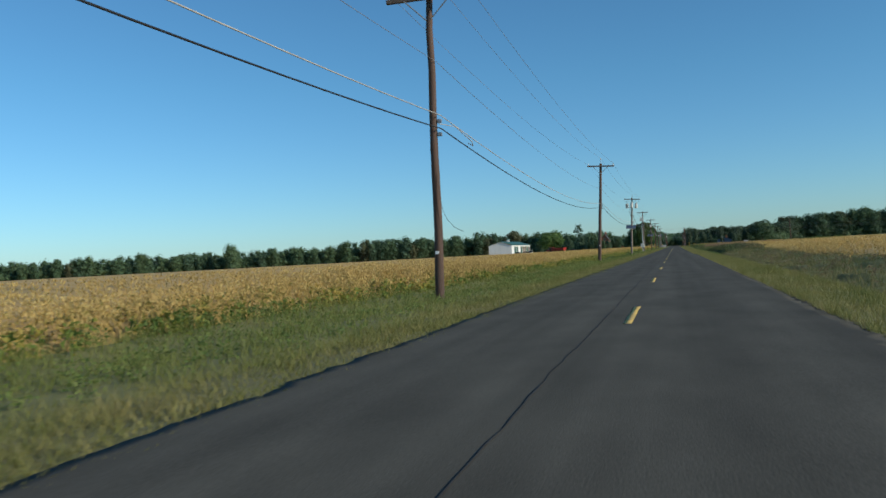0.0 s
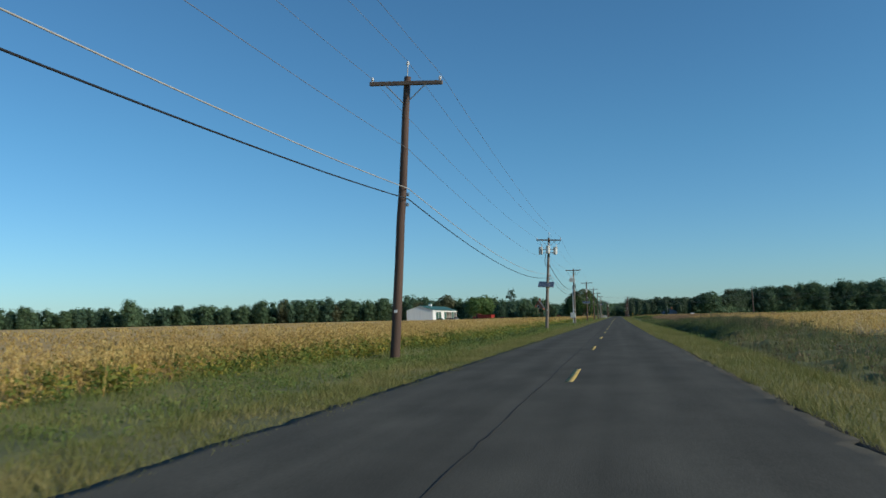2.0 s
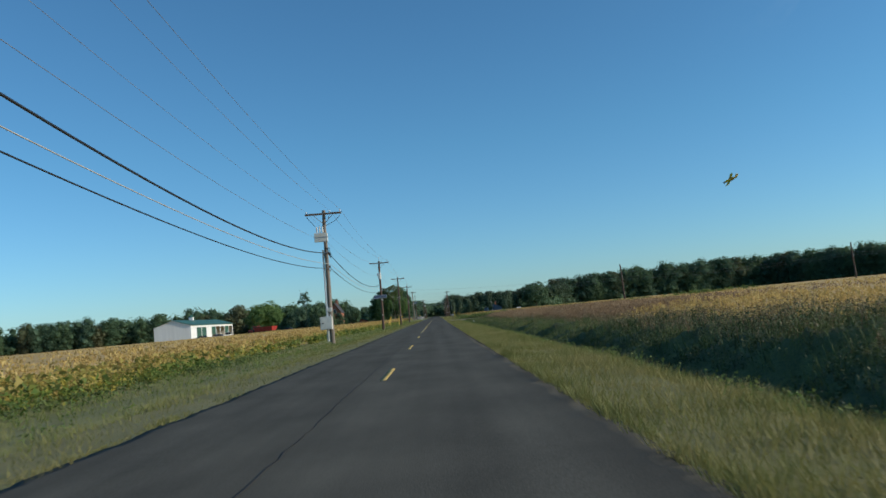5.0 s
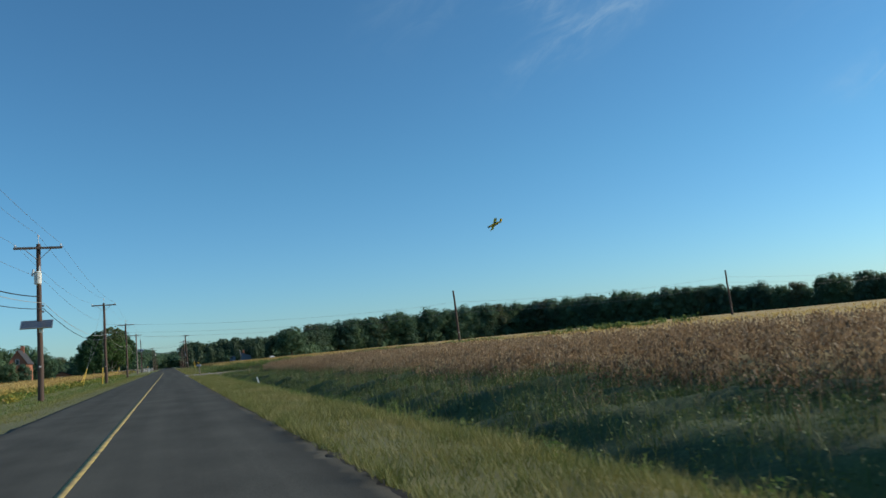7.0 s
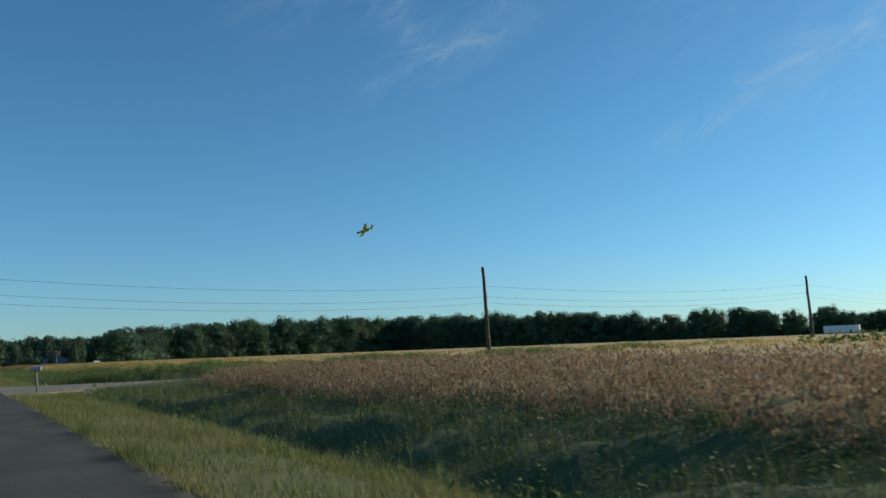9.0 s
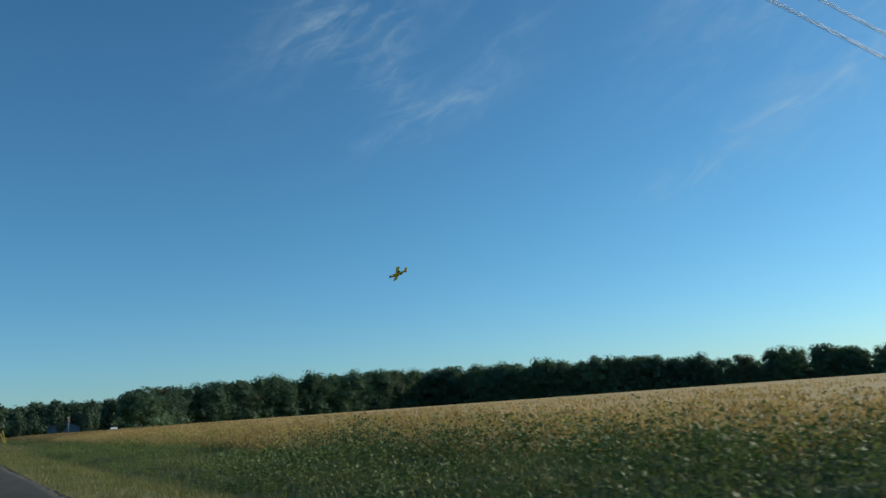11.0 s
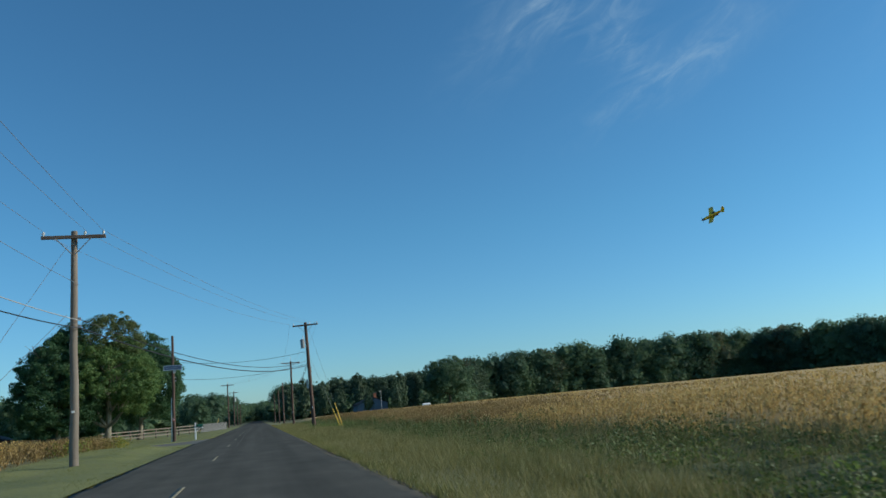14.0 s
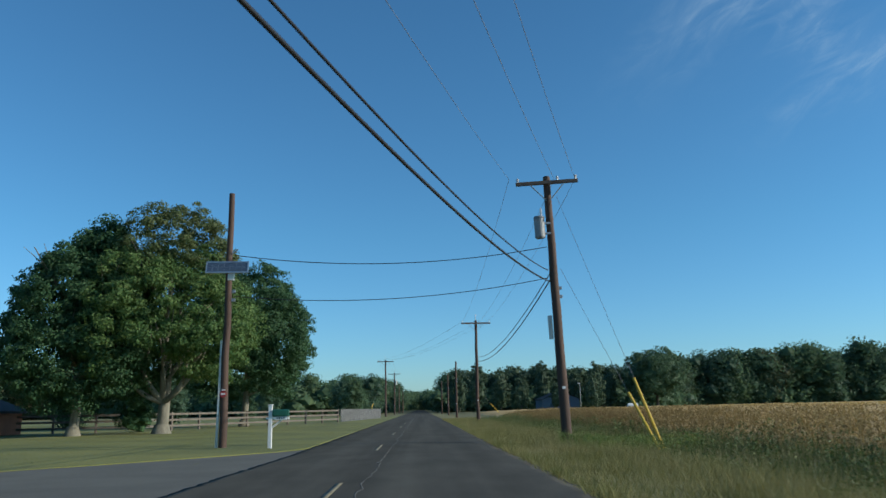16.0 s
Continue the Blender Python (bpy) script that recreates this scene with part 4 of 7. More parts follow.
# over to the field on the right
for z, off in ((5.9, 0.25), (5.08, 0.0), (4.62, -0.2)):
    hang("power_line", (-5.9, 248.2 + off, z), (33.3, 250.9 + off * 0.4, z - 0.35), 0.72, 0.008, "wire", "thin wire crossing above the road", 34)
    hang("power_line", (33.3, 250.9 + off * 0.4, z - 0.35), (74.9, 251.6 + off * 0.4, z + 0.3), 0.6, 0.010, "wire", "thin wire over the crop between poles")
    hang("power_line", (74.9, 251.6 + off * 0.4, z + 0.3), (119.9, 256.5 + off * 0.4, z + 0.1), 0.6, 0.010, "wire", "thin wire over the crop between poles")
# the main line crosses to the right and goes on
for a, b in ((-1.07, -1.1), (0.4, 0.4), (1.07, 1.1)):
    hang("power_line", (-6.0 + a, 331.5, 8.1), (4.0 + b, 366.8, 8.4), 0.5, 0.0065, "wire", "thin power wire slanting across the road")
    hang("power_line", (4.0 + b, 366.8, 8.4), (4.5 + b * 0.95, 405.9, 8.1), 0.5, 0.0065, "wire", "thin power wire between pole crossarms")
    hang("power_line", (4.5 + b * 0.95, 405.9, 8.1), (-5.3 + b * 0.95, 457.9, 8.2), 0.6, 0.0065, "wire", "thin power wire slanting across the road")
    hang("power_line", (-5.3 + b * 0.95, 457.9, 8.2), (-5.4 + b * 0.95, 499.9, 8.2), 0.6, 0.0065, "wire", "thin power wire between pole crossarms")
hang("telephone_cable", (-5.8, 331.6, 5.02), (4.05, 366.8, 5.35), 1.0, 0.016, "cable_black", "black telephone cable slanting across the road", 40, 8)
hang("telephone_cable", (-5.8, 331.6, 4.72), (4.05, 366.8, 5.0), 0.92, 0.024, "cable_black", "thick black cable slanting across the road", 40, 8)
hang("telephone_cable", (4.15, 366.8, 5.1), (4.5, 406.0, 4.8), 0.8, 0.022, "cable_black", "thick black telephone cable between poles")
hang("telephone_cable", (4.15, 366.8, 5.3), (4.5, 406.0, 5.1), 0.75, 0.016, "cable_black", "black telephone cable between poles")
hang("service_cable", (4.05, 366.8, 6.12), (-6.0, 367.2, 6.05), 0.40, 0.014, "cable_black", "black service cable over the road")
hang("service_cable", (4.05, 366.8, 5.1), (-6.1, 367.2, 4.72), 0.38, 0.012, "cable_black", "thin lower service cable over the road")


def guy(foot, head, label="steel guy wire with a yellow plastic guard", guard=1.9):
    """A guy wire with its yellow sleeve."""
    foot, head = Vector(foot), Vector(head)
    ob = thing("guy_wire", label, "guy wire", foot, 0, "guy wires")
    way = (head - foot).normalized()
    v, f = tube(np.array([[0, 0, 0], tuple((head - foot) * 0.5), tuple(head - foot)]), 0.008, 4)
    part("strand", mesh_of("strand", v, f, M["wire"]), None, ob)
    part("guard", rod(tuple(way * 0.05), tuple(way * guard), 0.04, 0.04, 8), M["guard_yellow"], ob, "yellow plastic guard sleeve")
    part("anchor_eye", rod((0, 0, -0.15), tuple(way * 0.1), 0.015, sides=6), M["steel"], ob)
    return ob


guy((-7.6, 242.6, 0.0), (-6.2, 248.6, 7.6), guard=2.0)
guy((-7.9, 243.2, 0.0), (-6.2, 248.6, 5.2), guard=2.0)
guy((-6.25, 247.2, -0.1), (-6.05, 248.6, 6.5), guard=1.7)
guy((-10.2, 329.0, 0.0), (-6.2, 331.5, 7.6), guard=2.3)
guy((-10.6, 329.6, 0.0), (-6.2, 331.5, 5.2), guard=2.2)
guy((6.35, 363.4, -0.15), (4.45, 366.8, 7.8), guard=2.15)
guy((6.15, 363.1, -0.15), (4.45, 366.8, 5.4), guard=1.9)
guy((11.0, 452.0, 0.0), (4.6, 446.0, 6.5), guard=2.6)
guy((-7.6, 455.0, 0.0), (-5.4, 458.0, 7.0), guard=2.2)

# ---- roadside things ----


def silver_mailbox(x, y):
    ob = thing("mailbox", "dull silver metal mailbox on a leaning wooden post", "mailbox", (x, y, float(land(x, y))), -18)
    L, W, H = 0.35, 0.17, 0.13

    def arched(x0, x1, grow, dent=0.0):
        """An arched box from x0 to x1, a little larger all round by grow."""
        w_, r_ = W / 2 + grow, np.random.default_rng(5)
        ring = [(-w_, -grow), (-w_, H * 0.55)] + [(-w_ * cos(a), H * 0.55 + w_ * sin(a)) for a in np.linspace(0.2, pi - 0.2, 11)] + [(w_, H * 0.55), (w_, -grow)]
        bm = bmesh.new()
        rows = [[bm.verts.new((x, p * (1 + dent * r_.normal()), 0.98 + q + dent * 0.06 * r_.normal())) for p, q in ring] for x in np.linspace(x0, x1, 7 if dent else 2)]
        for ra, rb in zip(rows, rows[1:]):
            for k in range(len(ring)):
                bm.faces.new((ra[k], ra[(k + 1) % len(ring)], rb[(k + 1) % len(ring)], rb[k]))
        bm.faces.new(rows[0][::-1])
        bm.faces.new(rows[-1])
        bmesh.ops.recalc_face_normals(bm, faces=bm.faces[:])
        return bm

    shell = part("shell", arched(-L / 2, L / 2, 0.0, 0.03), M["mail_silver"], ob, "dented silver shell")
    part("rear_rim", arched(L / 2 - 0.012, L / 2 + 0.006, 0.006), M["mail_silver"], ob)
    part("door", arched(-L / 2 - 0.02, -L / 2 - 0.002, 0.007), M["mail_silver"], ob)
    part("door_pull", box(-L / 2 - 0.045, -L / 2 - 0.021, -0.015, 0.015, 1.13, 1.17, 0.004), M["steel"], ob)
    flag = part("flag", box(-0.135, -0.117, -W / 2 - 0.014, -W / 2 - 0.006, 1.02, 1.26), M["flag_red"], ob, "raised red flag")
    part("flag_tip", box(-0.135, -0.097, -W / 2 - 0.0158, -W / 2 - 0.0145, 1.20, 1.26), M["flag_red"], flag)
    for k in range(3):
        part("number_bar", box(0.02 + 0.04 * k, 0.042 + 0.04 * k, -W / 2 - 0.008, -W / 2 + 0.004, 1.01, 1.045), M["tank_dark"], shell)
    post = part("post", rod((0.10, 0, -0.1), (0.0, 0, 0.955), 0.055, 0.055, 4), M["post_wood"], ob, "grey weathered wooden post")
    part("bearer", box(-0.15, 0.15, -0.07, 0.07, 0.955, 0.979, 0.004), M["post_wood"], post)
    return ob


silver_mailbox(2.61, 237.57).location.z -= 0.09

mb = thing("mailbox", "dark green mailbox on a white wooden post", "mailbox", (-4.64, 366.3, float(land(-4.64, 366.3))))
part("post", box(-0.055, 0.055, -0.055, 0.055, -0.1, 1.27, 0.008), M["trim_white"], mb, "white painted post")
part("post_cap", box(-0.075, 0.075, -0.075, 0.075, 1.272, 1.30, 0.01), M["trim_white"], mb)
part("arm", box(-0.12, 0.56, -0.045, 0.045, 0.86, 0.93, 0.006), M["trim_white"], mb)
part("arm_brace", rod((0.06, 0, 0.62), (0.36, 0, 0.86), 0.025, sides=6), M["trim_white"], mb)
gb = box(0.06, 0.54, -0.09, 0.09, 0.933, 1.15, 0.05)
gbox = part("box", gb, M["mail_green"], mb, "dark green metal box")
part("box_door", box(0.541, 0.556, -0.085, 0.085, 0.94, 1.14, 0.006), M["mail_green"], gbox)
plate = part("name_plate", box(0.14, 0.50, -0.062, -0.047, 0.845, 0.945, 0.003), M["trim_white"], mb)
for k in range(4):
    part("number_bar", box(0.2 + 0.065 * k, 0.24 + 0.065 * k, -0.067, -0.0635, 0.875, 0.92), M["dark_bar"], plate)


def marker_post(x, y, h, lean, label):
    ob = thing("marker_post", label, "post", (x, y, float(land(x, y))), 0, "roadside markers")
    ob.matrix_world = Matrix.Translation((x, y, float(land(x, y)))) @ Euler((radians(lean[0]), radians(lean[1]), 0)).to_matrix().to_4x4()
    part("stake", box(-0.035, 0.035, -0.012, 0.012, -0.25, h, 0.006), M["trim_white"], ob)
    part("reflector", box(-0.028, 0.028, -0.017, -0.0125, h - 0.16, h - 0.05), M["alloy"], ob)
    return ob


marker_post(4.5, 204.2, 0.72, (0, -16), "slim white culvert marker stake, tilted")
marker_post(4.26, 250.2, 0.58, (0, -22), "slim white culvert marker stake, tilted")
marker_post(4.82, 113.7, 0.46, (0, -36), "fallen white marker stake in the ditch weeds")
bm = None
for k in range(2):
    x = 3.55 + 0.55 * k
    bm = box(x, x + 0.52, 238.0 - 0.14 * k, 238.2 - 0.14 * k, -0.25, 0.04 - 0.015 * k, 0.03, bm)
solid("culvert_headwall", bm, M["stone"], "pale concrete culvert headwall by the drive", "headwall")

# ---- the yellow aeroplane ----
pl = thing("aeroplane", "yellow low-wing crop-dusting aeroplane banking in the sky", "aeroplane", (185, 575, 66))
pl.matrix_world = Matrix.Translation((185, 575, 66)) @ Matrix.Rotation(radians(42), 4, "Z") @ Matrix.Rotation(radians(-14), 4, "X") @ Matrix.Rotation(radians(-36), 4, "Y")
# nose along +y, wings along x
sect = [(-5.1, 0.10, 0.22, 0.25), (-4.2, 0.22, 0.34, 0.2), (-2.4, 0.42, 0.55, 0.12), (-0.6, 0.58, 0.85, 0.15), (0.9, 0.6, 0.82, 0.05), (2.4, 0.58, 0.66, 0.0), (3.6, 0.52, 0.52, 0.0), (4.3, 0.40, 0.40, 0.0), (4.6, 0.16, 0.16, 0.0)]
ang = np.linspace(0, 2 * pi, 16, endpoint=False)
fv = np.array([[w_ * cos(a), y_, z_ + h_ * sin(a)] for y_, w_, h_, z_ in sect for a in ang])
n_ = len(ang)
ff = np.array([[i * n_ + j, i * n_ + (j + 1) % n_, (i + 1) * n_ + (j + 1) % n_, (i + 1) * n_ + j] for i in range(len(sect) - 1) for j in range(n_)])
body = part("fuselage", mesh_of("fuselage", fv, ff[:, ::-1], M["plane_yellow"], True), None, pl)
part("belly_panel", box(-0.34, 0.34, -2.2, 2.0, -0.86, -0.60, 0.12), M["plane_dark"], body, "dark belly panel")
part("side_stripe", box(-0.63, 0.63, -2.6, 2.2, -0.15, 0.06, 0.03), M["plane_dark"], body, "dark stripe along the body")


def wing(side):
    v = []
    for x, chord, z, t in ((0.45, 2.3, -0.45, 0.16), (7.6, 1.9, 0.45, 0.12), (7.9, 1.3, 0.49, 0.06)):
        for k, (cy, cz) in enumerate(((0.62, 0.0), (0.35, 1.0), (-0.2, 0.8), (-1.0, 0.0), (-0.2, -0.4), (0.35, -0.6))):
            v.append((side * x, 0.9 + cy * chord * 0.62, z + cz * t))
    bm = bmesh.new()
    vs = [bm.verts.new(p) for p in v]
    for a in range(2):
        for k in range(6):
            bm.faces.new((vs[a * 6 + k], vs[a * 6 + (k + 1) % 6], vs[a * 6 + 6 + (k + 1) % 6], vs[a * 6 + 6 + k]))
    bm.faces.new(vs[:6])
    bm.faces.new(vs[12:][::-1])
    bmesh.ops.recalc_face_normals(bm, faces=bm.faces[:])
    w_ = part("wing", bm, M["plane_yellow"], pl)
    part("spray_boom", rod((side * 0.7, -0.25, -0.75), (side * 6.6, -0.25, 0.0), 0.035, sides=6), M["steel"], w_)
    part("flap_line", box(min(side * 1, side * 7.2), max(side * 1, side * 7.2), -0.16, -0.10, -0.10, -0.08), M["plane_dark"], w_)


wing(-1)
wing(1)
for side in (-1, 1):
    part("tailplane", box(min(side * 0.1, side * 2.6), max(side * 0.1, side * 2.6), -5.2, -4.1, 0.32, 0.40, 0.035), M["plane_yellow"], pl)
    leg = part("landing_leg", rod((side * 0.5, 1.6, -0.6), (side * 1.2, 1.75, -1.5), 0.07, 0.05, 8), M["steel"], pl)
    part("wheel", rod((side * 1.1, 1.75, -1.6), (side * 1.35, 1.75, -1.6), 0.36, sides=16, bevel=0.05), M["tyre"], leg)
bm = bmesh.new()
fin = [(-5.3, 0.35), (-3.7, 0.45), (-4.5, 1.75), (-5.3, 1.85)]
va = [bm.verts.new((-0.05, y_, z_)) for y_, z_ in fin]
vb = [bm.verts.new((0.05, y_, z_)) for y_, z_ in fin]
bm.faces.new(va)
bm.faces.new(vb[::-1])
for k in range(4):
    bm.faces.new((va[k], vb[k], vb[(k + 1) % 4], va[(k + 1) % 4]))
bmesh.ops.recalc_face_normals(bm, faces=bm.faces[:])
part("fin", bm, M["plane_yellow"], pl)
part("canopy", bead((0, -0.7, 0.85), 0.55, (0.8, 1.7, 0.85), seg=14), M["glass_dark"], pl, "dark glazed cockpit canopy")
part("cowl", rod((0, 3.5, 0), (0, 4.5, 0), 0.56, 0.42, 16), M["plane_dark"], pl, "dark engine cowl")
for k in range(3):
    a = 0.5 + 2 * pi * k / 3
    part("propeller_blade", rod((0.1 * cos(a), 4.62, 0.1 * sin(a)), (1.35 * cos(a), 4.62, 1.35 * sin(a)), 0.09, 0.05, 6), M["plane_dark"], pl)
part("spinner", rod((0, 4.5, 0), (0, 4.95, 0), 0.18, 0.03, 10), M["steel"], pl)

# ---- buildings ----


def prism(x0, x1, y0, y1, eave, ridge, over, thick, along="y"):
    """The two slopes of a gable roof with its overhang, ridge along y or x."""
    bm = bmesh.new()
    if along == "y":
        mid, half = (x0 + x1) / 2, (x1 - x0) / 2
    else:
        mid, half = (y0 + y1) / 2, (y1 - y0) / 2
    drop = (ridge - eave) / half * over
    prof = [(-half - over, eave - drop), (0, ridge), (half + over, eave - drop)]
    prof += [(p, q + thick) for p, q in reversed(prof)]
    ends = (y0 - over, y1 + over) if along == "y" else (x0 - over, x1 + over)
    rows = []
    for e_ in ends:
        rows.append([bm.verts.new((mid + p, e_, q) if along == "y" else (e_, mid + p, q)) for p, q in prof])
    for k in range(6):
        bm.faces.new((rows[0][k], rows[0][(k + 1) % 6], rows[1][(k + 1) % 6], rows[1][k]))
    for r in rows:
        bm.faces.new((r[0], r[1], r[4], r[5]))
        bm.faces.new((r[1], r[2], r[3], r[4]))
    bmesh.ops.recalc_face_normals(bm, faces=bm.faces[:])
    return bm


def gable(x0, x1, y, eave, ridge, thick, along="y"):
    """A wall with a gable, across x at y."""
    bm = bmesh.new()
    prof = [(x0, 0), (x1, 0), (x1, eave), ((x0 + x1) / 2, ridge), (x0, eave)]
    put = (lambda p, q, o: (p, y + o, q)) if along == "y" else (lambda p, q, o: (y + o, p, q))
    a = [bm.verts.new(put(p, q, 0)) for p, q in prof]
    b = [bm.verts.new(put(p, q, thick)) for p, q in prof]
    bm.faces.new(a)
    bm.faces.new(b[::-1])
    for k in range(5):
        bm.faces.new((a[k], b[k], b[(k + 1) % 5], a[(k + 1) % 5]))
    bmesh.ops.recalc_face_normals(bm, faces=bm.faces[:])
    return bm


# machine shed, open towards the road
W0, W1, D0, D1, EV, RG = -10.7, 0.0, 0.0, 46.0, 4.75, 6.5
barn = thing("barn", "long white metal machine shed with green roof, open bays", "barn", (-71, 340.3, 0.05))
part("gable_wall", gable(W0, W1, D0, EV, RG, 0.15), M["siding_white"], barn, "white ribbed metal gable wall")
part("gable_wall", gable(W0, W1, D1 - 0.15, EV, RG, 0.15), M["siding_white"], barn, "white ribbed metal gable wall")
part("back_wall", box(W0, W0 + 0.15, D0 + 0.16, D1 - 0.16, 0, EV), M["siding_white"], barn)
part("roof", prism(W0, W1, D0, D1, EV + 0.02, RG + 0.02, 0.35, 0.10), M["roof_green"], barn, "dark green metal roof")
part("floor_slab", box(W0 + 0.16, W1 - 0.01, D0 + 0.16, D1 - 0.16, -0.1, 0.06), M["gravel"], barn)
part("fascia", box(W1 - 0.22, W1, D0 + 0.16, D1 - 0.16, EV - 0.75, EV - 0.02), M["trim_white"], barn)
for k in range(10):
    y_ = D0 + 0.35 + k * (D1 - 0.7) / 9
    part("post", box(W1 - 0.25, W1 - 0.02, y_ - 0.16, y_ + 0.16, 0.06, EV - 0.76), M["trim_white"], barn)
step_ = (D1 - 0.7) / 9
for k in (0, 3):
    y_ = D0 + 0.35 + k * step_
    part("sliding_door", box(W1 - 0.12, W1 - 0.05, y_ + 0.2, y_ + step_ - 0.2, 0.1, EV - 0.8), M["trim_white"], barn, "white sliding door")
for k in (1, 2, 4, 7):
    y_ = D0 + 0.35 + k * step_
    part("sliding_door", box(W1 - 0.20, W1 - 0.13, y_ + 0.2, y_ + step_ - 0.2, 0.1, EV - 0.8), M["door_green"], barn, "dark green sliding door")
cup = part("cupola", box(-5.95, -4.75, 17.4, 18.6, RG - 0.3, RG + 0.95), M["trim_white"], barn, "white louvred cupola")
part("cupola_roof", rod((-5.35, 18, RG + 0.95), (-5.35, 18, RG + 1.7), 1.05, 0.05, 4), M["roof_green"], cup)
part("weathervane", rod((-5.35, 18, RG + 1.65), (-5.35, 18, RG + 2.5), 0.03, 0.02, 6), M["dark_bar"], cup)
for x, y, lbl in ((-67.5, 352.0, "dark round hay bale by the shed"), (-67.0, 354.2, "dark round hay bale by the shed")):
    hb = rod((x, y - 0.75, 0.8), (x, y + 0.75, 0.8), 0.78, sides=20, bevel=0.08)
    solid("hay_bale", hb, M["post_wood"], lbl, "bale", "bales")


def pickup(x, y, turn):
    ob = thing("pickup_truck", "white pickup truck parked beside the shed", "truck", (x, y, 0.03), turn)
    part("body", box(-0.95, 0.95, -2.7, 2.7, 0.45, 1.05, 0.08), M["trim_white"], ob)
    part("cab", box(-0.85, 0.85, -0.4, 1.3, 1.06, 1.75, 0.14), M["glass_dark"], ob)
    part("cab_roof", box(-0.8, 0.8, -0.3, 1.15, 1.751, 1.82, 0.03), M["trim_white"], ob)
    for sx in (-0.98, 0.98):
        for sy in (-1.7, 1.75):
            part("wheel", rod((sx - 0.1, sy, 0.38), (sx + 0.1, sy, 0.38), 0.38, sides=16, bevel=0.04), M["tyre"], ob)
    return ob


pickup(-66.0, 361.0, 8)


def parked_car(x, y, turn, mat, label):
    """A small saloon with sloped ends."""
    ob = thing("parked_car", label, "car", (x, y, 0.03), turn, "cars at the farm")
    part("body", box(-0.85, 0.85, -2.15, 2.15, 0.28, 0.86, 0.1), M[mat], ob)
    bm = bmesh.new()
    lo_ = [bm.verts.new(p) for p in ((-0.8, -1.5, 0.861), (0.8, -1.5, 0.861), (0.8, 1.0, 0.861), (-0.8, 1.0, 0.861))]
    hi_ = [bm.verts.new(p) for p in ((-0.62, -0.95, 1.38), (0.62, -0.95, 1.38), (0.62, 0.35, 1.38), (-0.62, 0.35, 1.38))]
    bm.faces.new(lo_[::-1])
    bm.faces.new(hi_)
    for k in range(4):
        bm.faces.new((lo_[k], lo_[(k + 1) % 4], hi_[(k + 1) % 4], hi_[k]))
    cabin = part("cabin", bm, M["glass_dark"], ob, "dark windows")
    part("roof", box(-0.6, 0.6, -0.93, 0.33, 1.382, 1.43, 0.02), M[mat], cabin)
    for sx in (-0.8, 0.8):
        for sy in (-1.35, 1.35):
            part("wheel", rod((sx - 0.09, sy, 0.32), (sx + 0.09, sy, 0.32), 0.32, sides=14, bevel=0.04), M["tyre"], ob)
    return ob


parked_car(-69.6, 345.4, 75, "door_green", "dark green car parked at the shed opening")
parked_car(-65.2, 347.0, 80, "trim_white", "white car parked before the shed")
parked_car(-45.2, 351.0, 85, "red_paint", "dark red car parked by the farmyard trees")

# red farm machinery
wg = thing("grain_wagon", "red steel grain wagon standing at the field edge", "wagon", (-50.5, 344.5, 0.05), 62)
bm = bmesh.new()
lo = [bm.verts.new(p) for p in ((-0.9, -3.2, 1.0), (0.9, -3.2, 1.0), (0.9, 3.2, 1.0), (-0.9, 3.2, 1.0))]
hi = [bm.verts.new(p) for p in ((-1.25, -3.6, 2.3), (1.25, -3.6, 2.3), (1.25, 3.6, 2.3), (-1.25, 3.6, 2.3))]
bm.faces.new(lo[::-1])
for k in range(4):
    bm.faces.new((lo[k], lo[(k + 1) % 4], hi[(k + 1) % 4], hi[k]))
part("hopper", bm, M["red_paint"], wg)
for k in range(5):
    y_ = -3.0 + 1.5 * k
    for s in (-1, 1):
        part("rib", rod((s * 0.95, y_, 1.05), (s * 1.28, y_ * 1.1, 2.3), 0.05, sides=6), M["red_paint"], wg)
part("chassis", box(-0.45, 0.45, -3.3, 3.3, 0.75, 0.96), M["dark_bar"], wg)
for sx in (-1.0, 1.0):
    for sy in (-2.2, 2.2):
        part("wheel", rod((sx - 0.15, sy, 0.5), (sx + 0.15, sy, 0.5), 0.5, sides=16, bevel=0.05), M["tyre"], wg)
tr = thing("tractor", "red farm tractor with a dark cab", "tractor", (-54.8, 350.0, 0.05), 70)
part("bonnet", box(-0.45, 0.45, 0.3, 2.2, 1.0, 1.75, 0.08), M["red_paint"], tr)
part("cab", box(-0.8, 0.8, -1.2, 0.3, 1.2, 2.6, 0.06), M["glass_dark"], tr)
part("cab_roof", box(-0.88, 0.88, -1.3, 0.4, 2.6, 2.75, 0.05), M["red_paint"], tr)
for s in (-1, 1):
    part("rear_wheel", rod((s * 0.75, -0.8, 0.85), (s * 1.2, -0.8, 0.85), 0.85, sides=20, bevel=0.06), M["tyre"], tr)
    part("front_wheel", rod((s * 0.55, 1.8, 0.55), (s * 0.85, 1.8, 0.55), 0.55, sides=18, bevel=0.05), M["tyre"], tr)


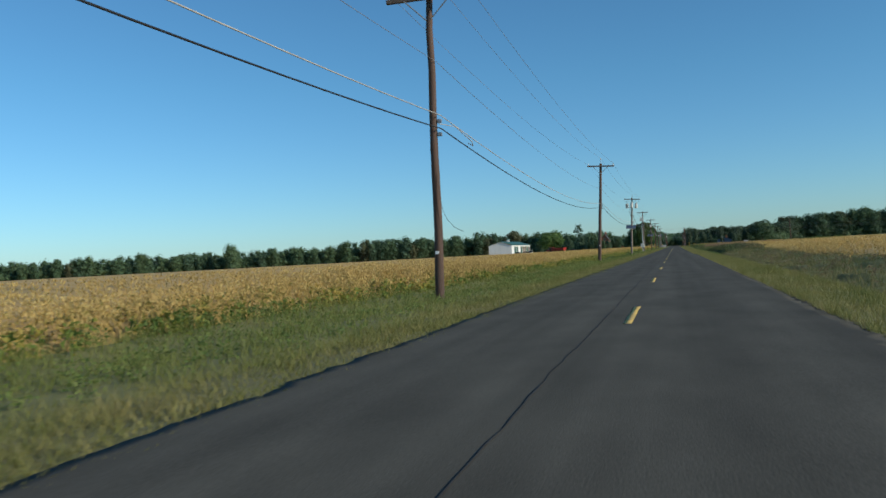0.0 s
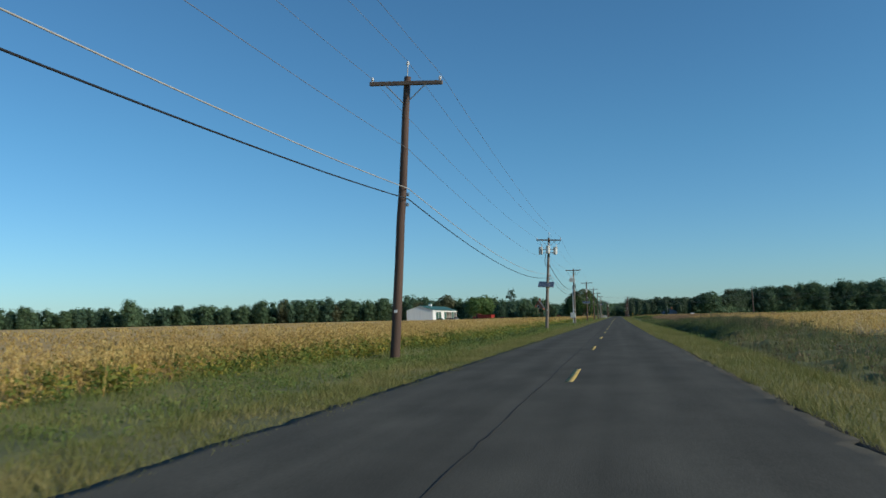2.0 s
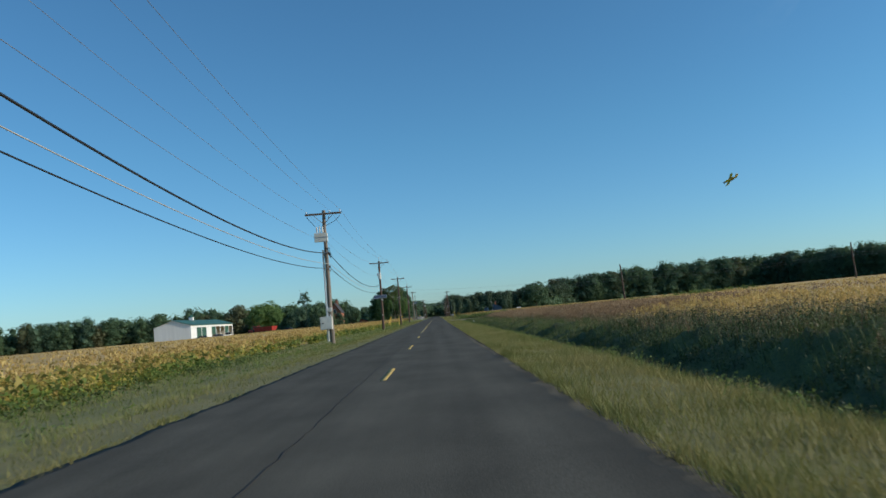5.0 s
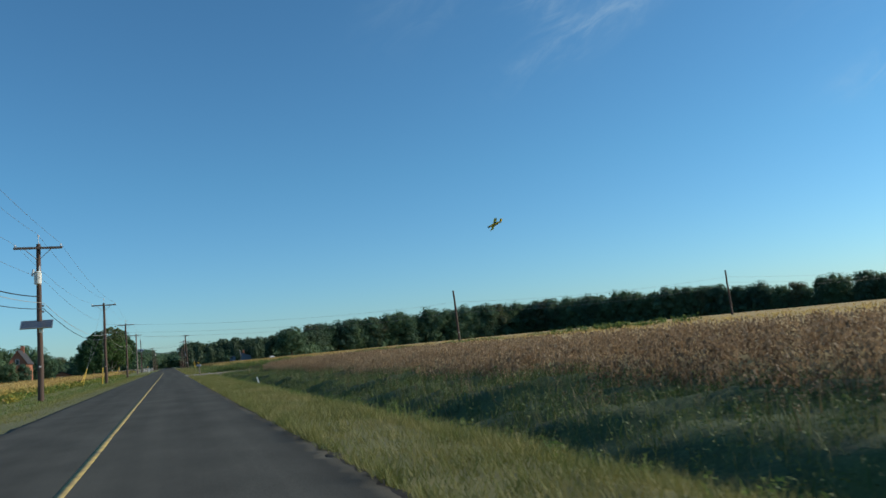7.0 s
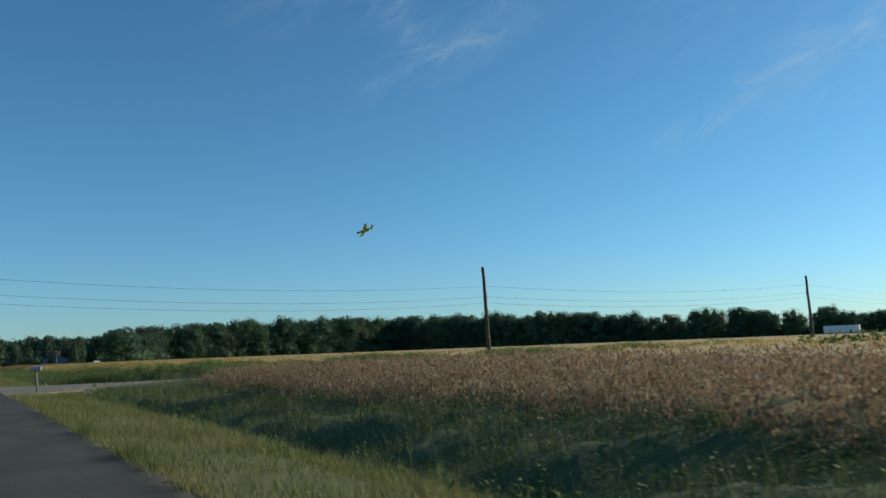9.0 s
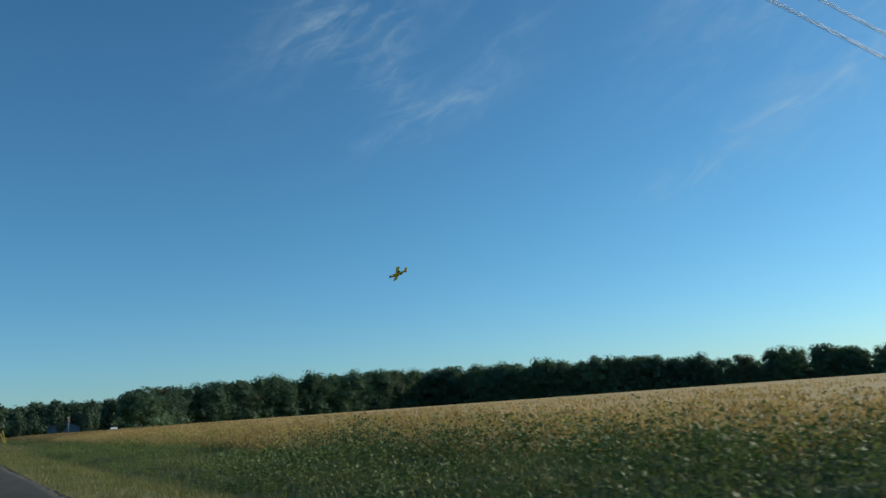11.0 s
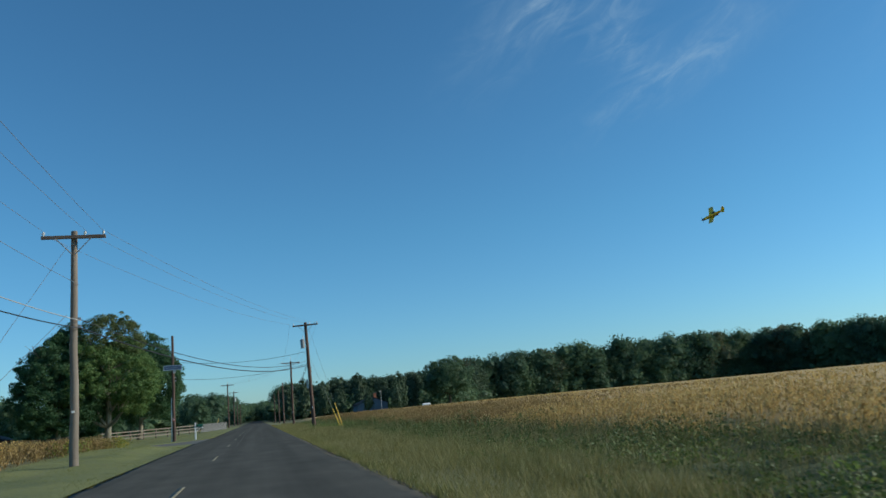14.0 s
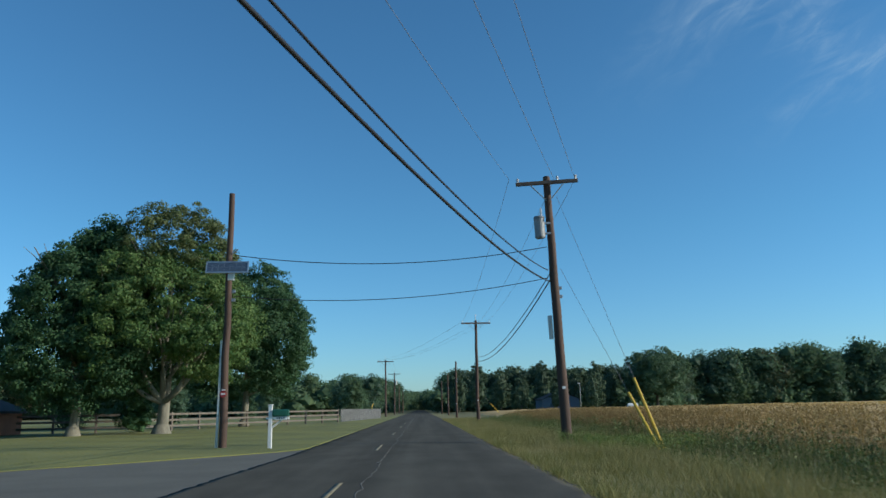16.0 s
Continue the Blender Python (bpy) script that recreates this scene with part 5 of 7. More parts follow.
def house(at, turn, w_, d_, eave, ridge, wall_mat, roof_mat, label, windows, chimney=None):
    ob = thing("house", label, "house", at, turn)
    part("gable_wall", gable(0, w_, 0, eave, ridge, 0.25), M[wall_mat], ob)
    part("gable_wall", gable(0, w_, d_ - 0.25, eave, ridge, 0.25), M[wall_mat], ob)
    for x in (0, w_ - 0.25):
        part("side_wall", box(x, x + 0.25, 0.26, d_ - 0.26, 0, eave), M[wall_mat], ob)
    part("roof", prism(0, w_, 0, d_, eave + 0.02, ridge + 0.02, 0.3, 0.14), M[roof_mat], ob)
    for face, u, z, ww, hh in windows:
        if face == "south":
            b0, pane = box(u - ww / 2, u + ww / 2, -0.05, 0.02, z, z + hh), box(u - ww / 2 + 0.07, u + ww / 2 - 0.07, -0.062, -0.052, z + 0.07, z + hh - 0.07)
        else:
            b0, pane = box(w_ - 0.02, w_ + 0.05, u - ww / 2, u + ww / 2, z, z + hh), box(w_ + 0.052, w_ + 0.062, u - ww / 2 + 0.07, u + ww / 2 - 0.07, z + 0.07, z + hh - 0.07)
        win = part("window", b0, M["trim_white"], ob, "white framed window")
        part("pane", pane, M["glass_dark"], win)
    if chimney:
        cx, cy = chimney
        ch = part("chimney", box(cx - 0.35, cx + 0.35, cy - 0.35, cy + 0.35, eave, ridge + 1.1), M["brick"], ob)
        part("chimney_cap", box(cx - 0.42, cx + 0.42, cy - 0.42, cy + 0.42, ridge + 1.1, ridge + 1.2), M["stone"], ch)
    return ob


house((-32.0, 349.2, 0), 0, 3.4, 8.0, 4.8, 7.4, "brick", "roof_dark", "old orange brick farmhouse with steep gable, among trees", [("south", 0.9, 1.2, 0.7, 1.5), ("south", 2.5, 1.2, 0.7, 1.5), ("south", 1.7, 4.4, 0.7, 1.2), ("east", 2.0, 1.2, 0.8, 1.5), ("east", 5.5, 1.2, 0.8, 1.5)], (1.7, 6.5))
house((25.6, 508.0, 0), 3, 8.0, 7.0, 2.4, 4.0, "siding_blue", "roof_dark", "low pale blue house half hidden by pines", [], (5.5, 4.0))
house((-28.4, 387.0, 0), 4, 4.2, 4.0, 1.35, 2.2, "brick", "roof_dark", "low red brick outbuilding with dark roof", [("south", 2.1, 0.5, 0.7, 0.6)])
tk = thing("storage_tank", "small white tank on legs beyond the crop", "tank", (40.5, 492.0, 0.0), 0)
part("tank", rod((-1.0, 0, 0.85), (1.0, 0, 0.85), 0.42, sides=16, bevel=0.12), M["trim_white"], tk)
for x in (-1.1, 1.1):
    part("leg", box(x - 0.12, x + 0.12, -0.5, 0.5, -0.05, 0.6), M["steel"], tk)
tl = thing("trailer", "long white box trailer before the far wood", "trailer", (287, 374, 0.0), 112)
part("box", box(-6.2, 6.2, -1.3, 1.3, 1.1, 3.9, 0.05), M["siding_white"], tl)
part("chassis", box(-6.0, 6.0, -0.6, 0.6, 0.8, 1.09), M["dark_bar"], tl)
for x in (-5.0, -3.8, 4.8):
    for s in (-1, 1):
        part("wheel", rod((x, s * 0.8, 0.5), (x, s * 1.25, 0.5), 0.5, sides=14), M["tyre"], tl)
yl = thing("yard_light", "thin pole with a small white lamp head", "lamp post", (26.0, 470.0, 0.0))
part("pole", rod((0, 0, -0.2), (0, 0, 4.6), 0.06, 0.045, 8), M["steel"], yl)
part("lamp_head", box(-0.35, 0.05, -0.1, 0.1, 4.55, 4.68, 0.02), M["trim_white"], yl)

# ---- yard fence ----


def rail_fence(p, q, label, rails=3, gap=2.4, tall=1.12):
    p, q = Vector((*p, 0)), Vector((*q, 0))
    length = (q - p).length
    ang_ = math.degrees(math.atan2((q - p).y, (q - p).x))
    ob = thing("rail_fence", label, "fence", (p.x, p.y, -0.02), ang_, "yard fence")
    n = max(2, int(length / gap) + 1)
    for k in range(n):
        x = length * k / (n - 1)
        part("post", box(x - 0.06, x + 0.06, -0.06, 0.06, -0.1, tall + 0.06, 0.01), M["fence_wood"], ob)
    for r in range(rails):
        z = tall * (0.28 + 0.66 * r / (rails - 1))
        for k in range(n - 1):
            x0, x1 = length * k / (n - 1), length * (k + 1) / (n - 1)
            part("rail", box(x0 + 0.005, x1 - 0.005, -0.095, -0.062, z - 0.065, z + 0.065), M["fence_wood"], ob)
    return ob


rail_fence((-42, 388.5), (-17.5, 391.5), "dark weathered wooden post and rail fence")
rail_fence((-17.4, 391.7), (-7.6, 413.5), "dark weathered wooden post and rail fence")
wf = thing("slat_fence", "grey close-slatted wooden fence beside the road", "fence", (-7.4, 414.2, -0.02), 84)
for k in range(78):
    part("slat", box(0.3 * k, 0.3 * k + 0.13, -0.02, 0.02, 0.05, 1.12 + 0.03 * ((k * 7) % 3)), M["fence_pale"], wf)
for z in (0.3, 0.9):
    part("rail", box(0, 23, 0.021, 0.06, z, z + 0.1), M["fence_pale"], wf)

# ---- trees ----


def limb(p, q, r0, r1, bend, n=6):
    p, q = np.array(p, float), np.array(q, float)
    s = np.linspace(0, 1, n)[:, None]
    pts = p + (q - p) * s + np.array(bend) * (s * (1 - s) * 4)
    return tube(pts, np.linspace(r0, r1, n), 7)


def clumps(n, centre, radii, low=-0.75):
    """Places of leaf clumps over an uneven rounded crown."""
    d = unit(rng.normal(size=(n * 3, 3)))
    d = d[d[:, 2] > low][:n]
    wave = 1 + 0.16 * np.sin(d[:, :1] * 5.1 + centre[0]) * np.cos(d[:, 1:2] * 4.3 + centre[1])
    r = rng.uniform(0.45, 1.0, (len(d), 1)) ** 0.4
    return np.array(centre) + d * np.array(radii) * r * wave, d


def core_tris(centre, radii, fill, pointed=0.0, fine=3, ragged=0.10):
    """An uneven dark heart of foliage inside a crown, as triangles."""
    bm = bmesh.new()
    bmesh.ops.create_icosphere(bm, subdivisions=fine, radius=1.0)
    d = np.array([v.co[:] for v in bm.verts])
    f = np.array([[v.index for v in p.verts] for p in bm.faces])
    bm.free()
    r = fill * (1 + 0.13 * np.sin(d[:, 0] * 5.1 + centre[0]) * np.cos(d[:, 1] * 4.3 + centre[1]) + 0.10 * np.sin(d[:, 2] * 7 + d[:, 0] * 6) + np.clip(rng.normal(0, ragged, len(d)), -0.16, 0.05))
    c = d * r[:, None] * np.array(radii)
    if pointed:
        t = np.clip((c[:, 2] + radii[2]) / (2 * radii[2]), 0, 1)
        c[:, :2] *= (1 - pointed * t)[:, None]
    return (c + np.array(centre))[f].reshape(-1, 3)


def crown_mesh(name, centre, radii, n_clumps, clump_r, per, leaf, mat, low=-0.75, pointed=0.0, loose=0.9, fill=0.0, gap=None):
    """Clumps of three-cornered leaves over an uneven crown, round a heart of foliage."""
    c, d = clumps(n_clumps, centre, radii, low)
    if gap is not None:
        ok = ~gap(c)
        c, d = c[ok], d[ok]
    if pointed:
        t = np.clip((c[:, 2] - (centre[2] - radii[2])) / (2 * radii[2]), 0, 1)
        c[:, :2] = np.array(centre)[:2] + (c[:, :2] - np.array(centre)[:2]) * (1 - pointed * t)[:, None]
    rad = clump_r * rng.uniform(0.55, 1.25, len(c))
    dirs = unit(rng.normal(size=(len(c), per, 3)) + 0.55 * d[:, None] + np.array([0, 0, 0.35]))
    pos = c[:, None] + dirs * (rad[:, None, None] * rng.uniform(0.5, 1.0, (len(c), per, 1))) * np.array([1.15, 1.15, 0.75])
    v, f = leaf_quads(pos.reshape(-1, 3), rng.uniform(0.6, 1.25, len(c) * per) * leaf, dirs.reshape(-1, 3), loose, sides=3)
    if fill:
        v = np.concatenate([core_tris(centre, radii, fill, pointed), v])
        f = np.arange(len(v)).reshape(-1, 3)
    return mesh_of(name, v, f, mat)


def trunk_mesh(name, h, r, spread, n_limbs, mat, fork=0.28, sub=True):
    pieces = [limb((0, 0, -0.3), (0.1 * spread * 0.2, 0, h * 0.78), r, r * 0.28, (0.12, 0.1, 0), 9)]
    root = tube(np.array([[0, 0, -0.3], [0, 0, 0.05], [0, 0, 0.5]]), np.array([r * 1.9, r * 1.5, r * 1.02]), 9)
    pieces.append(root)
    for k in range(n_limbs):
        a = 2.4 * k + rng.uniform(-0.4, 0.4)
        z0 = h * (fork + 0.42 * k / n_limbs)
        reach = spread * rng.uniform(0.6, 0.95)
        q = (reach * cos(a), reach * sin(a), z0 + h * rng.uniform(0.12, 0.34))
        pieces.append(limb((0, 0, z0), q, r * rng.uniform(0.32, 0.5), r * 0.09, (0, 0, -0.25)))
        if sub:
            for j in range(2):
                b = a + rng.uniform(-0.8, 0.8)
                m_ = np.array([0.6 * q[0], 0.6 * q[1], z0 + (q[2] - z0) * 0.55])
                pieces.append(limb(m_, m_ + np.array([0.4 * spread * cos(b), 0.4 * spread * sin(b), h * 0.14]), r * 0.16, r * 0.04, (0, 0, 0.1), 4))
    v, f = merge(pieces)
    return mesh_of(name, v, f, mat, True)


def tree(at, trunk, crowns, label, turn=0.0, scale=1.0, group=""):
    ob = thing("tree", label, "tree", at, turn, group)
    part("trunk", trunk, None, ob)
    for me in crowns:
        part("crown", me, None, ob)
    if scale != 1.0:
        ob.scale = (scale,) * 3
    return ob


# three maples on the lawn
def forked_trunk(h, r, spread, n_limbs, boughs):
    """A trunk that forks low into heavy bare boughs."""
    pieces = [limb((0, 0, 1.7), q, r * 0.52, r * 0.16, bend, 8) for q, bend in boughs]
    pieces += [limb(Vector(q) * 0.72 + Vector((0, 0, 0.5)), Vector(q) + Vector((dx, -0.3, 1.5)), r * 0.2, r * 0.05, (0.1, 0, 0), 5) for q, bend in boughs for dx in (-0.7, 0.6)]
    whole = trunk_mesh("trunk", h, r, spread, n_limbs, M["bark"], 0.24)
    co_ = np.zeros(len(whole.vertices) * 3, np.float32)
    whole.vertices.foreach_get("co", co_)
    fs_ = np.zeros(len(whole.loops), np.int32)
    whole.loops.foreach_get("vertex_index", fs_)
    v, f = merge([(co_.reshape(-1, 3), fs_.reshape(-1, 4)), *pieces])
    return mesh_of("trunk", v, f, M["bark"], True)


t1 = forked_trunk(11.6, 0.36, 3.6, 9, [((-1.9, -1.5, 3.9), (-0.2, -0.3, -0.35)), ((-0.75, -1.9, 4.7), (-0.3, -0.4, 0.0)), ((0.35, -1.6, 5.2), (0.1, -0.3, 0.1)), ((1.7, -1.5, 3.7), (0.3, -0.3, -0.3)), ((2.1, 0.6, 4.6), (0.2, 0, -0.2))])
hollow = lambda c: (np.abs(c[:, 0]) < 1.7) & (c[:, 1] < 0.6) & (c[:, 2] < 4.3 - 0.5 * np.abs(c[:, 0]))
tree((-14.4, 386.3, 0), t1, [crown_mesh("crown", (0.1, -0.2, 5.9), (5.0, 4.6, 4.3), 860, 0.55, 105, 0.088, M["leaf_maple"], -0.8, 0.0, 0.7, 0.26, hollow), crown_mesh("crown", (0.4, 0, 10.0), (3.3, 3.0, 2.8), 330, 0.46, 90, 0.075, M["leaf_bronze"], -0.7, 0.0, 0.7)], "large spreading maple with thinning bronze top, on lawn")
t2 = trunk_mesh("trunk", 11.0, 0.28, 3.8, 8, M["bark"], 0.22)
tree((-18.6, 384.9, 0), t2, [crown_mesh("crown", (0.4, 0.6, 5.8), (5.0, 4.8, 5.4), 920, 0.66, 110, 0.095, M["leaf_dark"], -0.85, 0.38, 0.7, 0.45)], "dense dark green maple, full to near the lawn")
t3 = trunk_mesh("trunk", 11.0, 0.30, 3.4, 8, M["bark"], 0.2)
tree((-13.6, 402.8, 0), t3, [crown_mesh("crown", (0.2, 0, 6.5), (5.4, 5.2, 5.5), 860, 0.70, 105, 0.10, M["leaf_dark"], -0.85, 0.16, 0.7, 0.5)], "rounded dark green maple beside the fence")


def lobed_crown(h, rr, lobes, per, leaf):
    """A woodland crown of many rounded boughs, as triangles: foliage hearts with leaves all over them."""
    tris = []
    for k in range(lobes):
        t = (k + 0.5) / lobes
        r = rr * rng.uniform(0.34, 0.56)
        z = h * (0.10 + 0.90 * t) - r * 0.8
        girth = rr * np.interp(z / h, [0, 0.25, 0.55, 0.8, 1.0], [0.55, 0.80, 1.0, 0.75, 0.25]) - r * 0.6
        a, out = 2.4 * k + rng.uniform(-0.6, 0.6), max(girth, 0.1) * rng.uniform(0.45, 1.05)
        c = np.array([out * cos(a), out * sin(a), max(z, r * 0.7)])
        tall = rng.uniform(0.75, 1.15)
        tris.append(core_tris(c, (r * 0.60, r * 0.60, r * 0.60 * tall), 1.0, 0.0, 1, 0.05))
        d = unit(rng.normal(size=(per, 3)) + np.array([0, 0, 0.25]))
        p = c + d * np.array([r, r, r * tall]) * rng.uniform(0.66, 1.14, (per, 1))
        tris.append(leaf_quads(p, leaf * rng.uniform(0.6, 1.3, per), d, 2.0, sides=3)[0])
    return np.concatenate(tris)


# kinds of woodland tree, each built once
KINDS, FAR = [], []
for k in range(9):
    h = (15.5, 17.0, 14.0, 16.0, 18.5, 13.0, 16.5, 15.0, 17.5)[k]
    mat = M[("leaf_wood", "leaf_wood_dark", "leaf_wood", "leaf_wood_dark", "leaf_wood", "leaf_wood_dark", "leaf_wood", "leaf_wood_rust", "leaf_wood_dark")[k]]
    rr = h * (0.34 + 0.03 * (k % 3))
    tm = trunk_mesh("trunk", h * 0.85, 0.24, rr * 0.6, 3, M["bark_far"], 0.3, False)
    v = lobed_crown(h, rr, 20, 240, 0.30)
    KINDS.append((h, tm, mesh_of("crown", v, np.arange(len(v)).reshape(-1, 3), mat)))
    FAR.append((h, lobed_crown(h, rr * 1.2, 13, 62, 0.50)))
LOW = [(7.0, lobed_crown(7.0, 5.6, 8, 44, 0.48)) for _ in range(4)]
SHRUBS = []
for k in range(3):
    v = lobed_crown(3.2, 3.6, 8, 70, 0.32)
    SHRUBS.append(mesh_of("crown", v, np.arange(len(v)).reshape(-1, 3), M["leaf_wood_dark"]))
GROVE = []
for h in (12.5, 14.0, 11.5, 13.0):
    v = lobed_crown(h, h * 0.34, 16, 140, 0.30)
    GROVE.append((h, KINDS[0][1], mesh_of("crown", v, np.arange(len(v)).reshape(-1, 3), M["leaf_pine"])))
PINES = []
for k in range(3):
    h = (12.0, 13.5, 11.0)[k]
    tm = trunk_mesh("trunk", h * 0.95, 0.2, 1.6, 3, M["bark_far"], 0.4, False)
    cm = crown_mesh("crown", (0, 0, h * 0.5), (3.1, 3.1, h * 0.48), 90, 0.8, 22, 0.26, M["leaf_pine"], -1.0, 0.45, 0.5, 0.72)
    PINES.append((h, tm, cm))
SNAG = trunk_mesh("trunk", 15.0, 0.26, 4.0, 9, M["bark"], 0.35)


def wood(line, gap, rows, label, kinds, tall, depth=6.0, group="woodland edge", shrubs=True, spread=(0.84, 1.05)):
    """Trees in ranks along a line of corners, the front rank nearest the road."""
    pts = np.array(line, float)
    seg = np.linalg.norm(np.diff(pts, axis=0), axis=1)
    cum = np.concatenate([[0], np.cumsum(seg)])
    for r in range(rows):
        s = rng.uniform(0, gap)
        while s < cum[-1]:
            x, y = np.interp(s, cum, pts[:, 0]), np.interp(s, cum, pts[:, 1])
            out = np.array([x, y - 230.0])
            out /= np.linalg.norm(out)
            x, y = np.array([x, y]) + out * (r * depth + rng.uniform(-1.6, 1.6))
            h, tm, cm = kinds[int(rng.integers(len(kinds)))]
            want = np.interp(s, cum, tall) * rng.uniform(*spread)
            tr_ = tree((x, y, 0), tm, [cm], label, rng.uniform(0, 360), want / h, group)
            tr_.scale = (want / h * rng.uniform(0.85, 1.4), want / h * rng.uniform(0.85, 1.4), want / h)
            s += gap * rng.uniform(0.4, 1.6)
    if shrubs:
        s = 0.0
        while s < cum[-1]:
            x, y = np.interp(s, cum, pts[:, 0]), np.interp(s, cum, pts[:, 1])
            out = np.array([x, y - 230.0])
            out /= np.linalg.norm(out)
            x, y = np.array([x, y]) + out * (2 + rng.uniform(-1.5, 1.5))
            ob = thing("shrub", "dark green shrub at the foot of the wood", "shrub", (x, y, -0.1), rng.uniform(0, 360), group)
            part("crown", SHRUBS[int(rng.integers(3))], None, ob)
            ob.scale = (rng.uniform(0.8, 1.3),) * 3
            s += 7.0


def far_wood(line, gap, rows, label, tall, depth=7.0, shapes=None, spread=(0.86, 1.08)):
    """Distant trees past counting, as one mesh."""
    pts = np.array(line, float)
    cum = np.concatenate([[0], np.cumsum(np.linalg.norm(np.diff(pts, axis=0), axis=1))])
    quads = []
    for rr_ in range(rows):
        s = rng.uniform(0, gap)
        while s < cum[-1]:
            at = np.array([np.interp(s, cum, pts[:, 0]), np.interp(s, cum, pts[:, 1])])
            out = at - np.array([0, 230.0])
            at = at + out / np.linalg.norm(out) * (rr_ * depth + rng.uniform(-2, 2))
            h, q = (shapes or FAR)[int(rng.integers(len(shapes or FAR)))]
            k = np.interp(s, cum, tall) * rng.uniform(*spread) / h
            a = rng.uniform(0, 2 * pi)
            turn = np.array([[cos(a), sin(a), 0], [-sin(a), cos(a), 0], [0, 0, 1]])
            quads.append(q @ turn * k * np.array([rng.uniform(0.9, 1.4), rng.uniform(0.9, 1.4), 1]) + np.array([at[0], at[1], -0.3]))
            s += gap * rng.uniform(0.4, 1.6)
    v = np.concatenate(quads).reshape(-1, 3)
    return stuff("far_wood", mesh_of("far_wood", v, np.arange(len(v)).reshape(-1, 3), M["leaf_wood"]), label, "woodland")


# the wood on the right, from beside the road round to the east
wood([(72, 584), (120, 590), (175, 594), (216, 602), (228, 580), (238, 548), (248, 524), (297, 489)], 4.3, 1, "woodland tree at the edge of the crop", KINDS, [17.0, 19.0, 20.5, 20.5, 20.0, 19.5, 18.5, 16.0], spread=(0.82, 1.06))
far_wood([(72, 589), (120, 595), (175, 599), (221, 607), (233, 584), (243, 553), (253, 529), (301, 494)], 4.2, 1, "dense dark wood behind the crop", [16, 18, 19.5, 20, 19, 18.5, 17.5, 14.5])
wood([(297, 489), (310, 450), (322, 400), (342, 330), (350, 260)], 5.6, 1, "woodland tree along the far field edge", KINDS, [15.5, 15, 13, 11.5, 11.5], 9.0, spread=(0.66, 1.12))
far_wood([(304, 497), (320, 455), (334, 402), (355, 330), (362, 200)], 6.5, 1, "distant hedge wood along the field", [11, 11, 11, 11, 11])
wood([(8, 560), (30, 548), (62, 552), (78, 574)], 3.4, 2, "dark tree in the grove by the road", GROVE, [12, 12, 12, 13.5], 5.0, spread=(0.86, 1.04))
far_wood([(10, 570), (32, 560), (62, 564), (80, 586)], 3.4, 1, "dark trees filling the back of the grove", [11, 11.5, 11.5, 12.5])
wood([(9, 580), (13, 680), (14, 780)], 10.0, 1, "woodland tree beside the far road", KINDS, [13, 13, 14], 8.0)
far_wood([(-16, 770), (-3, 1000), (16, 800)], 9.0, 1, "trees closing the far end of the road", [13, 15, 13])
far_wood([(-60, 1005), (60, 1005)], 5.0, 2, "trees closing the far end of the road", [14, 14], 6.0)
# the woods on the left
far_wood([(-560, 240), (-520, 340), (-440, 415), (-330, 505), (-250, 548), (-190, 575), (-120, 600), (-60, 560)], 5.4, 2, "distant dark wood beyond the left field", [12, 13, 13, 13.5, 14.5, 16, 16.5, 14], 7.0, None, (0.70, 1.16))
wood([(-430, 408), (-330, 495), (-250, 538), (-190, 565), (-120, 590)], 13.0, 1, "woodland tree standing before the distant wood", KINDS, [12, 13.5, 14.5, 16, 16.5], 7.0, "distant woodland edge", False, (0.72, 1.22))
wood([(-60, 560), (-30, 520), (-14, 530), (-12, 620), (-13, 760)], 8.5, 1, "woodland tree beside the far road", KINDS, [10, 9.8, 9.8, 11.5, 13.5], 7.0)
far_wood([(-64, 570), (-34, 530), (-22, 540), (-20, 760)], 9.0, 1, "trees behind the left road edge", [9.5, 9.5, 10, 12.5])
# the dense undergrowth at the foot of the woods
far_wood([(66, 583), (120, 589), (175, 593), (215, 601), (227, 580), (237, 548), (247, 523), (297, 488), (313, 450), (326, 400), (346, 330), (355, 240)], 3.6, 1, "dense undergrowth at the foot of the wood", [7, 7, 7, 7, 7, 7, 7, 6, 6, 6, 6, 6], 5.0, LOW)
far_wood([(-560, 238), (-520, 338), (-440, 412), (-330, 502), (-250, 545), (-190, 572), (-120, 597), (-60, 558), (-30, 518), (-16, 528)], 4.2, 1, "dense undergrowth at the foot of the far wood", [8, 8, 8, 8, 8, 9, 9, 9, 8, 8], 5.0, LOW)
far_wood([(8, 556), (30, 544), (62, 548), (76, 574)], 3.6, 1, "dense undergrowth below the grove", [7, 7, 7, 7], 4.0, LOW)
# single trees
big = crown_mesh("crown", (0, 0, 7.4), (7.2, 6.8, 5.8), 360, 1.0, 48, 0.2, M["leaf_wood"], -0.85, 0.0, 0.5, 0.74)
tree((52, 514, 0), trunk_mesh("trunk", 12, 0.4, 5, 7, M["bark_far"], 0.2), [big], "broad round tree standing before the wood")
tree((-61, 394, 0), KINDS[0][1], [crown_mesh("crown", (0, 0, 6.2), (6.8, 6.4, 4.9), 260, 1.0, 40, 0.2, M["leaf_maple"], -0.8, 0.0, 0.5, 0.74)], "broad round tree behind the farmyard")
tree((-310, 490, 0), KINDS[4][1], [KINDS[4][2]], "taller tree standing out of the far wood", 40, 1.02)
